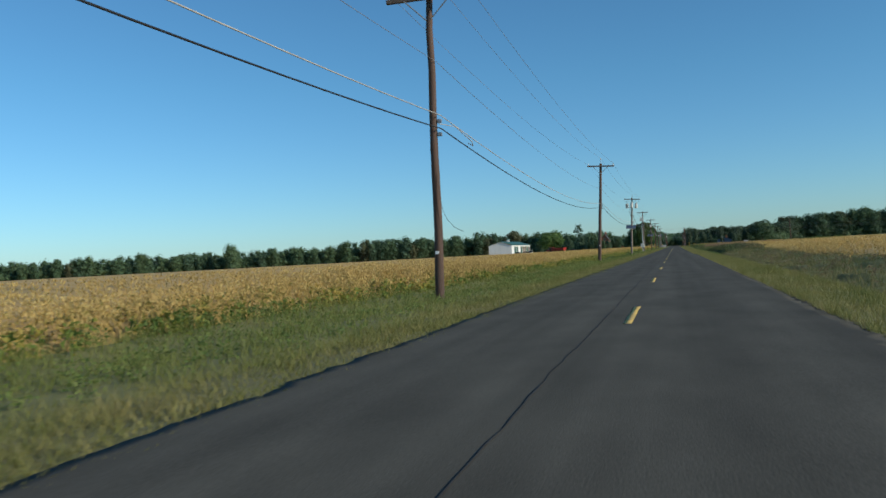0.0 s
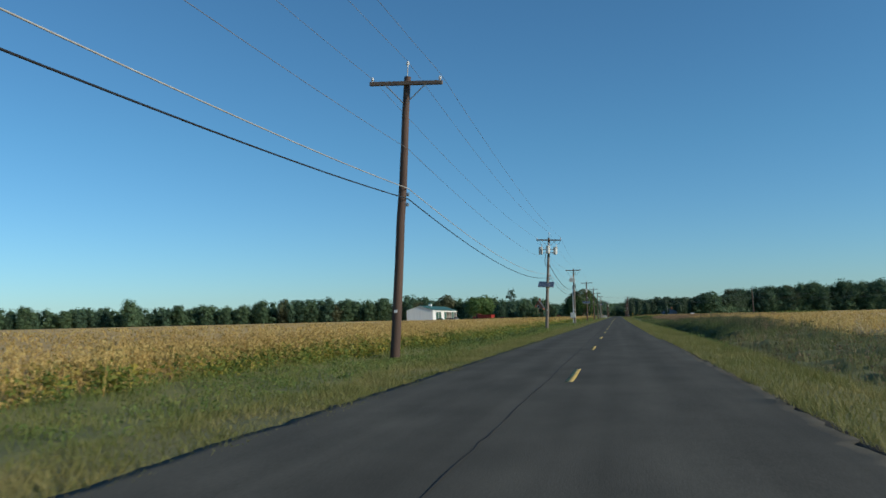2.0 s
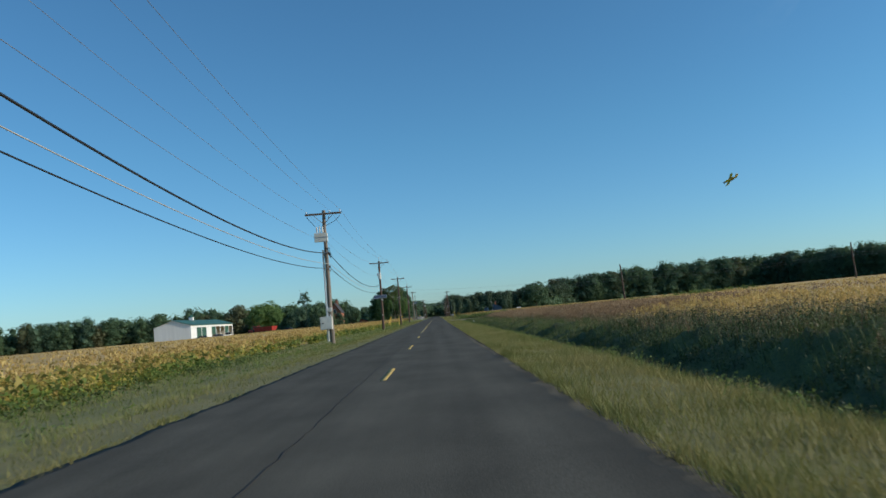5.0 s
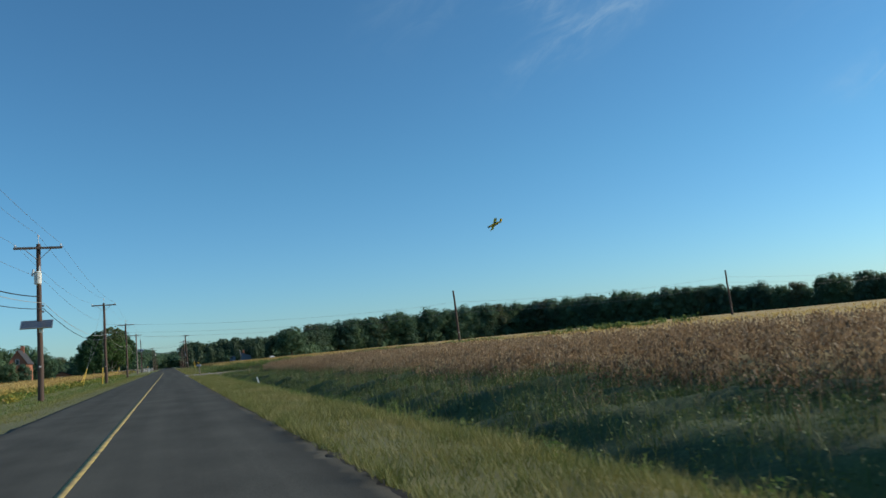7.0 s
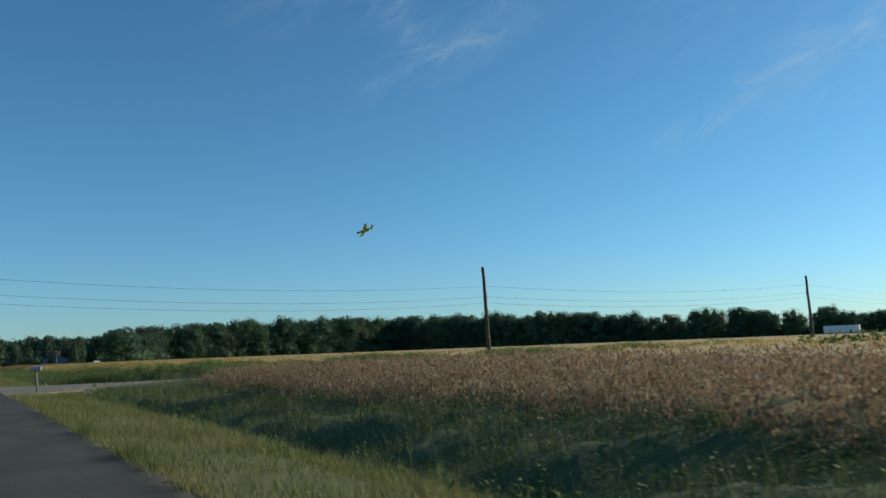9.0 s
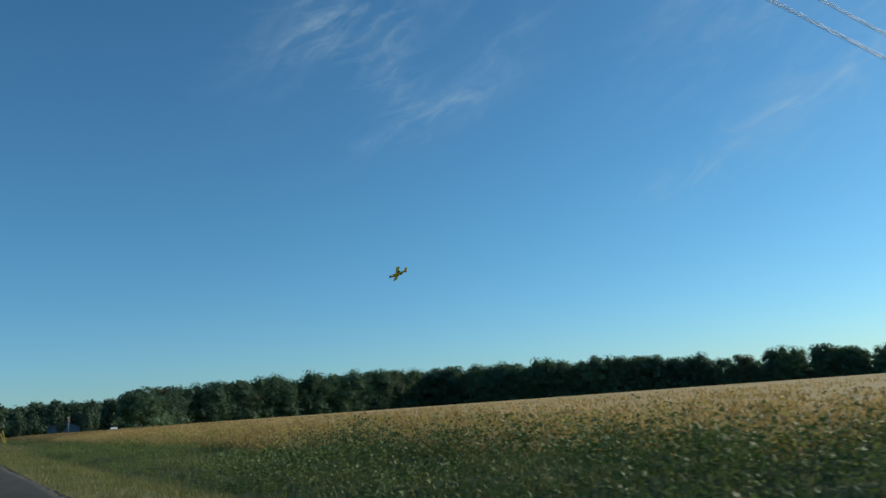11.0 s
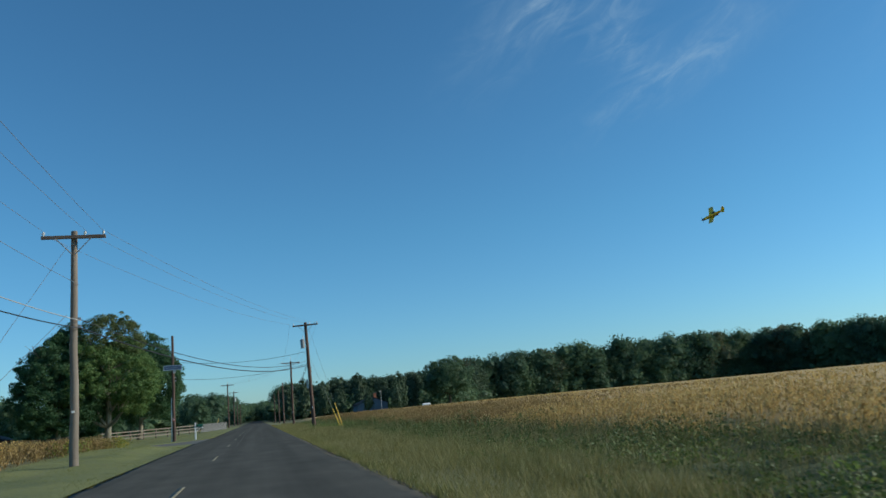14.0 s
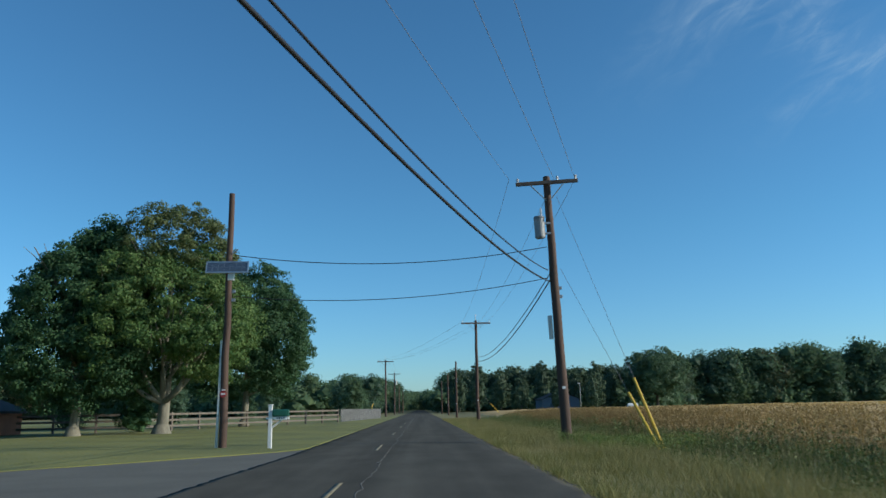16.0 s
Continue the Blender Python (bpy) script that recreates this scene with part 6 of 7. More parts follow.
# the pines at x 34.5 and 37 are added to keep sun off the house
for x, y, k, s in ((27.5, 501.0, 2, 0.62), (34.5, 500.0, 0, 0.75), (37.0, 507.0, 1, 0.9), (20.5, 503.0, 2, 0.8), (17.0, 509.0, 0, 0.9), (28.0, 522.0, 1, 1.0), (33.5, 515.0, 2, 0.95), (12.5, 516.0, 1, 0.95), (42.0, 516.0, 0, 0.9), (9.0, 530.0, 2, 1.0)):
    h, tm, cm = PINES[k]
    tree((x, y, 0), tm, [cm], "dark pine close round the blue house", 70.0 * x, 0.85 * s, "woodland edge")
tufts = [crown_mesh("crown", c_, r_, n_, 0.6, 26, 0.2, M["leaf_wood_dark"], -0.8, 0.0, 0.5, 0.45) for c_, r_, n_ in (((0.2, 0, 12.6), (1.5, 1.3, 1.5), 22), ((-1.2, 0.3, 10.6), (1.3, 1.2, 0.9), 14), ((1.3, -0.2, 10.9), (1.1, 1.1, 0.8), 12), ((0.2, 0, 8.6), (1.6, 1.4, 1.0), 16))]
tree((-47.8, 401, 0), trunk_mesh("trunk", 13.5, 0.24, 1.7, 6, M["bark_far"], 0.55), tufts, "tall slender tree with loose tufts of leaves")
for x, y, s in ((-33.6, 345.5, 0.42), (-28.6, 346.0, 0.30), (-30.8, 344.5, 0.33), (-36.5, 349, 0.5), (-24.5, 352, 0.36), (-44, 398, 0.62), (-40, 392, 0.66), (-36, 396, 0.7), (-39, 366, 0.55), (-42, 356, 0.5), (-26.5, 362, 0.42), (-31, 380, 0.6), (-30, 410, 0.5), (-54, 408, 0.6), (-24, 418, 0.45), (-36, 425, 0.6), (-50, 430, 0.7), (-66, 425, 0.6), (-84, 420, 0.6), (-75, 440, 0.65), (-20, 445, 0.42), (-28, 470, 0.6), (-12, 480, 0.55), (-16, 505, 0.65)):
    h, tm, cm = KINDS[int(rng.integers(len(KINDS) - 2))]
    tree((x, y, 0), tm, [cm], "green tree round the farmyard", rng.uniform(0, 360), (0.82 if y > 405 else 1) * s * 15 / h, "farmyard trees")
for x, y, s in ((150, 605, 1.2), (250, 519, 0.95), (309, 452, 0.9), (-255, 545, 0.75)):
    tree((x, y, 0), SNAG, [crown_mesh("crown", (0, 0, 11.0), (3.4, 3.2, 3.6), 30, 0.7, 16, 0.2, M["leaf_bronze"], -0.6)], "pale half-bare tree rising above the wood", rng.uniform(0, 360), s)
sh = thing("shrub", "dark clipped shrub beside the yard fence", "shrub", (-16.6, 388.6, 0))
part("crown", crown_mesh("crown", (0, 0, 0.9), (1.1, 1.0, 1.0), 40, 0.35, 40, 0.07, M["leaf_dark"], -0.9, 0.0, 0.6, 0.8), None, sh)

# ---- crops, weeds and grass ----


def canopy(name, xs_, ys_, z, rough, mat, label):
    """The closed top of a crop, uneven."""
    X, Y = np.meshgrid(xs_, ys_, indexing="ij")
    r = np.random.default_rng(len(xs_))
    Z = np.interp(X, [-50, -24, -14, -10, -8.6, 8.6, 10, 14, 24, 50], [z, 0.66, 0.56, 0.30, 0.0, 0.0, 0.22, 0.50, 0.60, z]) + rough * r.normal(size=X.shape)
    Z[0] = -0.05
    Z[:, 0] = Z[:, -1] = -0.05
    i, j = np.meshgrid(np.arange(len(xs_) - 1), np.arange(len(ys_) - 1), indexing="ij")
    k = len(ys_)
    f = np.stack([i * k + j, (i + 1) * k + j, (i + 1) * k + j + 1, i * k + j + 1], -1).reshape(-1, 4)
    if xs_[-1] < xs_[0]:
        f = f[:, ::-1]
    return stuff(name, mesh_of(name, np.stack([X, Y, Z], -1), f, mat, True), label, "crop")


def plants(x0, x1, y0, y1, density, leaves, size, height, spread, keep=None, stem=True, top_heavy=0.6, swell=0.08, base=None, upright=False):
    """Leafy plants over a rectangle: leaves and stems as two arrays. base: height of what they grow through."""
    n = int((x1 - x0) * (y1 - y0) * density)
    x, y = rng.uniform(x0, x1, n), rng.uniform(y0, y1, n)
    if keep is not None:
        ok = keep(x, y)
        x, y = x[ok], y[ok]
        n = len(x)
    g = land(x, y) + (base(x, y) if base else 0)
    h = (height(x, y) if callable(height) else height) * rng.uniform(0.72, 1.12, n) * (1 + swell * np.sin(x * 0.9 + 2 * np.sin(y * 0.21)) * np.sin(y * 0.47 + x * 0.3))
    u = rng.uniform(0, 1, (n, leaves)) ** top_heavy
    a = rng.uniform(0, 2 * pi, (n, leaves))
    r = spread * np.sqrt(rng.uniform(0, 1, (n, leaves))) * (0.55 + 0.6 * u * (1.25 - u))
    c_ = np.stack([x[:, None] + r * np.cos(a), y[:, None] + r * np.sin(a), g[:, None] + h[:, None] * (0.12 + 0.88 * u)], -1).reshape(-1, 3)
    s = size * rng.uniform(0.6, 1.3, n * leaves)
    if upright:  # dry pods and curled leaves hanging along the stalk
        w_ = rng.normal(size=(len(c_), 3)) * np.array([1, 1, 0.25])
        w_ = unit(w_) * (0.42 * s)[:, None]
        hang_ = unit(rng.normal(size=(len(c_), 3)) * 0.35 + np.array([0, 0, 1.0])) * (1.1 * s)[:, None]
        v, f = np.stack([c_ - w_, c_ + w_, c_ - hang_ * 1.4], 1).reshape(-1, 3), np.arange(3 * len(c_)).reshape(-1, 3)
    else:
        v, f = leaf_quads(c_, s, np.array([0.3, -0.1, 0.7]), 1.0, sides=3)
    if stem:
        b = np.stack([x, y, g], -1)
        tip = b + np.stack([rng.normal(0, 0.06, n), rng.normal(0, 0.06, n), h * 1.05], -1)
        wv = np.stack([rng.normal(0, 1, n), rng.normal(0, 1, n), np.zeros(n)], -1)
        wv = unit(wv) * 0.012
        sv = np.stack([b - wv, b + wv, tip], 1).reshape(-1, 3)
        v, f = merge([(v, f), (sv, np.arange(3 * n).reshape(-1, 3))])
    return v, f


def blades(x0, x1, y0, y1, density, height, width, lean=0.4, keep=None, base=None):
    """Grass blades as slim triangles."""
    n = int((x1 - x0) * (y1 - y0) * density)
    x, y = rng.uniform(x0, x1, n), rng.uniform(y0, y1, n)
    clump = 0.5 + 0.5 * np.sin(x * 2.3 + 1.7 * np.sin(y * 1.1)) * np.sin(y * 1.9 + x)
    ok = rng.uniform(0, 1, n) < 0.45 + 0.55 * clump
    if keep is not None:
        ok &= keep(x, y)
    x, y, clump = x[ok], y[ok], clump[ok]
    n = len(x)
    h = height(x, y) if callable(height) else np.full(n, height)
    h = h * rng.uniform(0.5, 1.3, n) * (0.75 + 0.4 * clump)
    b = np.stack([x, y, land(x, y) - 0.02 + (base(x, y) if base else 0)], -1)
    a = rng.uniform(0, 2 * pi, n)
    wv = np.stack([np.cos(a), np.sin(a), np.zeros(n)], -1) * (width * rng.uniform(0.6, 1.4, n))[:, None]
    t = rng.uniform(0, 2 * pi, n)
    tip = b + np.stack([np.cos(t) * h * lean, np.sin(t) * h * lean, h], -1)
    return np.stack([b - wv, b + wv, tip], 1).reshape(-1, 3), np.arange(3 * n).reshape(-1, 3)


def thicket(name, xs_, ys_, tall, mat, label, lump=0.07):
    """The dense heart of weeds or long grass: an uneven closed surface that tall(x, y) above the ground."""
    X, Y = np.meshgrid(xs_, ys_, indexing="ij")
    r = np.random.default_rng(int(abs(ys_[0]) * 3 + len(xs_)))
    h = np.maximum(tall(X, Y), 0) * (1 + lump * r.normal(size=X.shape))
    Z = land(X, Y) + np.where(h < 0.03, -0.06, h)
    Z[0] = Z[-1] = np.minimum(Z[0].min(), Z[-1].min()) - 0.3
    Z[:, 0] = Z[:, -1] = -1.0
    X = X + r.uniform(-0.09, 0.09, X.shape)
    k = len(ys_)
    i, j = np.meshgrid(np.arange(len(xs_) - 1), np.arange(k - 1), indexing="ij")
    f = np.stack([i * k + j, (i + 1) * k + j, (i + 1) * k + j + 1, i * k + j + 1], -1).reshape(-1, 4)
    return stuff(name, mesh_of(name, np.stack([X, Y, Z], -1), f, M[mat], True), label, "weeds")


# left field: dry beans, greener at its edge, ending at the house drive
Y0, Y1 = -6.0, 345.0
canopy("bean_canopy", np.concatenate([[-8.6, -8.9], np.arange(-10, -40, -1.4), [-45, -55, -70, -95, -130, -180, -260, -350, -450, -600]]), np.concatenate([[-900, -400, -120], np.arange(-30, 330, 2.2), [338, 342]]), 0.72, 0.05, M["canopy_dry"], "closed top of a dry tan soybean field")
canopy("bean_canopy", np.array([-130, -131, -180, -260, -350, -450, -620.0]), np.array([452.0, 480, 540, 620]), 0.72, 0.05, M["canopy_dry"], "closed top of a dry tan soybean field")
canopy("bean_canopy", np.array([-62, -63, -75, -95, -130, -180, -260, -350, -450, -620.0]), np.array([342.0, 360, 390, 430, 452]), 0.72, 0.05, M["canopy_dry"], "closed top of a dry tan soybean field")


def crop(name, x0, x1, y0, y1, density, leaves, size, tall, spread, mat, label, stem=True, keep=None, swell=0.08):
    if name == "bean_field":
        leaves, size = int(leaves * 0.75), size * 1.13
    return stuff(name, mesh_of(name, *plants(x0, x1, y0, y1, density, leaves, size, tall, spread, keep, stem, swell=swell, upright=mat in ("soy_dry", "soy_red", "soy_brown", "soy_tan", "soy_gold")), M[mat]), label, "crop")


YM = 114.0  # up to here the plants stand close to the road's user
for y0, y1, k, g in ((Y0, 58.0, 1.0, 1.0), (58.0, YM, 1.0, 1.0), (YM, 250.0, 0.24, 1.8), (250.0, Y1, 0.45, 1.35)):
    crop("bean_rows", -8.6, -7.5, y0, min(y1, 316), 7 * k, 20, 0.056 * g, 0.46, 0.22 * g, "soy_green", "green edge rows of soybean plants")
    crop("bean_rows", -10.6, -8.2, y0, y1, (3.5 if y0 < 50 else 7) * k, 20, 0.056 * g, 0.56, 0.22 * g, "soy_tan" if y0 > 200 else "soy_yellow", "yellowing rows of soybean plants")
    crop("bean_rows", -14.0, -9.0, y0, y1, 7.5 * k, 26, 0.042 * g, 0.80, 0.18 * g, "soy_dry", "dry tan rows of soybean plants", swell=0.14)
    crop("bean_rows", -24.0, -14.0, y0, y1, 2.6 * k, 18, 0.062 * g, 0.84, 0.30 * g, "soy_dry", "dry tan rows of soybean plants", False)
crop("bean_rows", -10.2, -7.6, Y0, 60, 8, 22, 0.046, 0.72, 0.18, "soy_dry", "dry tan rows of soybean plants", swell=0.16)
crop("bean_rows", -7.8, -5.9, 58, 142, 8, 22, 0.052, 0.42, 0.22, "soy_green", "green edge rows of soybean plants", True, lambda x, y: x < np.interp(y, [58, 71, 82, 98, 106, 122, 142], [-7.4, -7.3, -5.9, -6.0, -7.1, -7.2, -7.2]))
stuff("verge_weeds", mesh_of("verge_weeds", *plants(-7.6, -5.5, 74, 150, 8.0, 20, 0.034, 0.34, 0.2, lambda x, y: np.abs(x - np.interp(y, [74, 82, 98, 106, 122, 142], [-7.0, -5.9, -6.0, -7.2, -7.3, -7.2])) < 0.5, top_heavy=0.8), M["weed_dark"]), "dark green weeds along the foot of the crop", "weeds")
crop("bean_rows", -8.8, -6.8, 58, 142, 6, 20, 0.052, 0.52, 0.22, "soy_yellow", "yellowing rows of soybean plants", True, lambda x, y: x < np.interp(y, [58, 78, 118, 142], [-8.0, -7.2, -7.2, -8.0]))
crop("bean_rows", -10.4, -8.0, 58, YM, 6, 24, 0.040, 0.76, 0.2, "soy_dry", "dry tan rows of soybean plants", swell=0.14)
crop("bean_rows", -15.0, -7.9, 339, 351.3, 8, 26, 0.056, 0.74, 0.22, "soy_tan", "dry brown end of the soybean rows beside the drive")
crop("bean_rows", -8.8, -7.1, 349.0, 352.0, 9, 30, 0.05, 0.62, 0.26, "soy_green", "green soybean plants at the corner of the field")
crop("bean_rows", -8.8, -7.5, 339.6, 341.8, 9, 30, 0.05, 0.60, 0.26, "soy_green", "green soybean plants among the dry rows")
crop("bean_rows", -11.0, -7.7, 345, 351.4, 6, 26, 0.050, 0.70, 0.22, "soy_brown", "dry brown soybean plants at the end of the rows")
crop("bean_field", -50, -24, Y0, 250, 0.8, 16, 0.10, 0.86, 0.45, "soy_dry", "dry tan soybean field", False)
crop("bean_field", -50, -24, 250, Y1, 0.8, 16, 0.10, 0.86, 0.5, "soy_dry", "dry tan soybean field", False)
crop("bean_field", -130, -50, 10, Y1, 0.14, 14, 0.15, 0.84, 0.9, "soy_dry", "dry tan soybean field further off", False)
# right field, split by the gravel drive
RYD, RYE = 235.5, 249.0  # either side of the drive
for a, b in ((-900.0, 236.0), (245.5, 480.0)):
    yy = np.concatenate([[a], np.arange(max(a + 2, -20), b - 2, 2.4), [b]])
    canopy("bean_canopy", np.concatenate([[9.0, 9.6], np.arange(10.4, 42, 1.4), [48, 58, 75, 100, 140, 190, 250, 330, 400]]), yy, 0.70, 0.05, M["canopy_dry"], "closed top of a dry soybean field")
bank = lambda x, y: np.interp(x, [7.6, 8.6, 11], [0.55, 0.70, 0.82])
crop("bean_rows", 8.2, 15, 26, 108, 3.0, 22, 0.06, bank, 0.32, "soy_dry", "dry golden rows of soybean plants")
crop("bean_rows", 8.0, 15, 108, 150, 6.0, 22, 0.055, bank, 0.24, "soy_dry", "dry golden rows of soybean plants")
crop("bean_rows", 7.8, 16, 150, RYD, 10.0, 30, 0.052, bank, 0.24, "soy_red", "dry reddish-brown rows of soybean plants", swell=0.12)
crop("bean_rows", 8.0, 14.5, RYE, 330, 8.0, 30, 0.05, bank, 0.25, "soy_gold", "dry golden rows of soybean plants", swell=0.12)
crop("bean_rows", 7.8, 14.5, 330, 420, 8.0, 26, 0.046, bank, 0.24, "soy_brown", "dry brown rows of soybean plants", swell=0.12)
crop("bean_rows", 7.9, 12.5, RYE, 300, 3.0, 24, 0.042, bank, 0.24, "soy_yellow", "yellowing rows of soybean plants")
crop("bean_field", 15, 44, 30, 150, 1.1, 16, 0.085, 0.84, 0.42, "soy_dry", "dry golden soybean field", False)
crop("bean_field", 16, 24, 150, RYD, 2.6, 18, 0.065, 0.86, 0.36, "soy_red", "dry reddish-brown soybean field", False)
crop("bean_field", 23, 46, 150, RYD, 1.6, 16, 0.08, 0.84, 0.40, "soy_dry", "dry golden soybean field", False)
crop("bean_field", 14.5, 44, RYE, 345, 1.6, 16, 0.08, 0.84, 0.42, "soy_gold", "dry golden soybean field", False)
crop("bean_field", 14.5, 34, 340, 440, 1.8, 16, 0.08, 0.84, 0.42, "soy_tan", "dry brown soybean field", False)
crop("bean_field", 32, 50, 340, 440, 1.3, 16, 0.09, 0.84, 0.42, "soy_dry", "dry golden soybean field", False)
crop("bean_field", 44, 150, 60, 480, 0.13, 13, 0.15, 0.82, 0.9, "soy_dry", "dry soybean field further off", False, lambda x, y: (y < 235) | (y > 246))
for x, y, l_, dx in ((37, 221, 5.0, -0.9),):
    stuff("grassy_strip", mesh_of("grassy_strip", *plants(x - l_, x + l_, y - 9, y + 9, 5.0, 22, 0.12, 1.12, 0.4, lambda p, q: np.abs(q - y - (p - x) * dx) < 1.6 * (1 - ((p - x) / l_) ** 2) + 0.3, False), M["weed"]), "strip of green grass in the dry crop", "weeds")

# weeds in the right-hand ditch: their tops lie level, whatever the depth
weed_top = lambda y: np.interp(y, [0, 60, 84, 98, 118, 138, 152, 176, 205, 230, 248, 262, 330], [-0.15, -0.10, 0.34, 0.66, 0.60, 0.30, 0.10, 0.02, -0.02, -0.06, 0.35, 0.05, -0.02])
# open on the near side past its shallow start, a steep weedy wall on the far side
flank = lambda x, y: np.clip((x - np.interp(y, [80, 92, 225, 235], [3.75, 5.3, 5.0, 3.75])) / np.interp(y, [80, 92, 225, 235], [1.5, 1.1, 1.3, 1.5]), 0, 1) ** 0.7
weed_tall = lambda x, y: np.clip((weed_top(y) - land(x, y)) * flank(x, y) + 0.20 * np.sin(y * 0.83 + 2 * np.sin(x)) * np.sin(y * 0.31) + 0.10 * np.sin(y * 2.3 + x * 1.9), 0.10, 1.35)
not_drive = lambda x, y: (y < np.interp(x, [1.7, 3.0, 4.2, 5.9, 9.2], [235.2, 236.1, 237.6, 239.3, 240.4])) | (y > np.interp(x, [1.7, 2.3, 4.3, 6.4, 10.6], [247.9, 247.4, 246.3, 245.4, 244.7]))
some = lambda x, share: rng.uniform(0, 1, len(x)) < share
ditch = lambda x, y: not_drive(x, y) & some(x, np.clip((x - 3.7) / 0.9, 0, 1) * np.where(y < 295, 1, 0.5))
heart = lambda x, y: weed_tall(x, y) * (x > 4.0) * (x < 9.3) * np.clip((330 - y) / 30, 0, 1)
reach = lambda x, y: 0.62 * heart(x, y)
hx = np.concatenate([[3.9], np.arange(4.05, 9.0, 0.22), [9.4]])
thicket("ditch_thicket", hx, np.arange(8, 84.2, 0.4), reach, "grass_heart", "low olive-brown grass in the shallow start of the ditch")
thicket("ditch_thicket", hx, np.arange(84.0, 236.0, 0.26), reach, "weed_heart", "closed dark green sheet under the ditch weeds")
thicket("ditch_thicket", hx, np.arange(249.0, 326, 0.26), reach, "weed_heart", "closed dark green sheet under the ditch weeds")
over = lambda x, y: 0.12 + 0.40 * heart(x, y)
low = lambda x, y: 0.50 * heart(x, y)
# from y 84 to 148 the weeds' shade is in their colour
for y0, y1, density, leaves, size, mat, label in ((10, 84, 2.0, 16, 0.036, "weed_dry", "brown weeds among the ditch grass"), (84, 148, 9.0, 22, 0.026, "weed_shaded", "weeds filling the ditch to its brim, darkened in colour for shade"), (142, 238, 7.0, 20, 0.022, "weed_dark", "tangle of dark green weeds filling the ditch"), (246, 330, 9.0, 22, 0.026, "weed", "tangle of green weeds filling the ditch")):
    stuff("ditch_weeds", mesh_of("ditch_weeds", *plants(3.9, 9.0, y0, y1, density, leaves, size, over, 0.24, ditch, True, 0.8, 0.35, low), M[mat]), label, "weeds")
stuff("ditch_weeds", mesh_of("ditch_weeds", *plants(6.2, 9.2, 130, 240, 2.2, 20, 0.020, lambda x, y: 0.22 + 0.45 * heart(x, y), 0.08, ditch, True, 0.6, 0.3, low), M["weed_dry"]), "tall brown seed stalks in the ditch", "weeds")
# the weed_dark blades carry ditch shade in their colour
for y0, y1, density, width, mat in ((10, 84, 110, 0.009, "grass_ditch"), (84, 146, 190, 0.006, "weed_dark"), (146, 236, 80, 0.006, "grass_ditch"), (146, 236, 120, 0.006, "weed_dark"), (249, 326, 150, 0.007, "grass_ditch")):
    stuff("ditch_grass", mesh_of("ditch_grass", *blades(3.7, 9.2, y0, y1, density, lambda x, y: 0.14 + 0.36 * heart(x, y), width, 0.4, lambda x, y: not_drive(x, y) & (x < 9.2), low), M[mat]), "long olive grass standing in the ditch", "grass")
stuff("verge_weeds", mesh_of("verge_weeds", *plants(3.6, 7.8, 360.5, 369.5, 12.0, 30, 0.024, 0.5, 0.2, lambda x, y: np.hypot((x - 5.7) / 1.9, (y - 364.6) / 3.6) < 1, True, 0.8, 0.3), M["weed"]), "green weeds crowding the foot of pole and guy wires", "weeds")
lip = lambda x, y: not_drive(x, y) & some(x, 0.6 + 0.4 * np.sin(y * 0.9) * np.sin(y * 0.23))
stuff("verge_weeds", mesh_of("verge_weeds", *plants(3.3, 4.3, 70, 236, 9.0, 14, 0.022, 0.30, 0.16, lip, True, 0.7, 0.3), M["weed"]), "green weeds on the lip of the ditch", "weeds")
stuff("ditch_weeds", mesh_of("ditch_weeds", *plants(6.4, 8.6, 84, 150, 8.0, 20, 0.022, 0.55, 0.12, None, True, 0.6, 0.3, low), M["weed_dry"]), "brown seed heads along the far brim of the ditch", "weeds")
green_l = lambda x, y: np.interp(x, [-7.6, -6.9], [0.30, 0.15]) * np.clip((-4.5 - x) / 1.1, 0, 1) * np.clip((x + 8.3) / 0.5, 0, 1) * (0.75 + 0.35 * np.sin(y * 0.17) * np.sin(y * 0.061 + 1)) * np.where(y > 150, 0.55, 1) * (1 - 0.7 * np.exp(-((y - 66) / 5) ** 2))
stuff("verge_weeds", mesh_of("verge_weeds", *plants(4.9, 8.2, 290, 420, 5.0, 24, 0.028, lambda x, y: np.interp(x, [4.9, 6.5, 8.2], [0.30, 0.48, 0.6]), 0.22, None, True, 0.8, 0.4), M["weed_dark"]), "green weeds along the shallow ditch", "weeds")
stuff("verge_weeds", mesh_of("verge_weeds", *plants(-8.0, -5.0, Y0, 312, 5.0, 18, 0.026, lambda x, y: 0.10 + 0.55 * green_l(x, y), 0.22, lambda x, y: (y < YM) | (rng.uniform(0, 1, len(x)) < 0.3), True, 0.8, 0.3, lambda x, y: 0.5 * green_l(x, y)), M["weed"]), "low green weeds along the crop edge", "weeds")
rank = lambda x, y: not_drive(x, y) & (rng.uniform(0, 1, len(x)) < np.clip((266 - y) / 6, 0, 1) * np.clip((10.5 - x) / 2, 0, 1))
stuff("ditch_weeds", mesh_of("ditch_weeds", *plants(4.6, 10.5, 245.5, 266, 9.0, 46, 0.034, lambda x, y: np.clip(0.62 - land(x, y) + 0.2 * np.sin(y * 0.9) * np.sin(x * 1.3), 0.4, 1.3), 0.32, rank, top_heavy=0.9, swell=0.2), M["weed_dark"]), "rank dark green weeds crowding the ditch past the drive", "weeds")
lush_top = lambda y: np.interp(y, [260, 268, 278, 288, 296, 304, 314], [0.2, 0.32, 0.42, 0.40, 0.25, 0.1, -0.1])
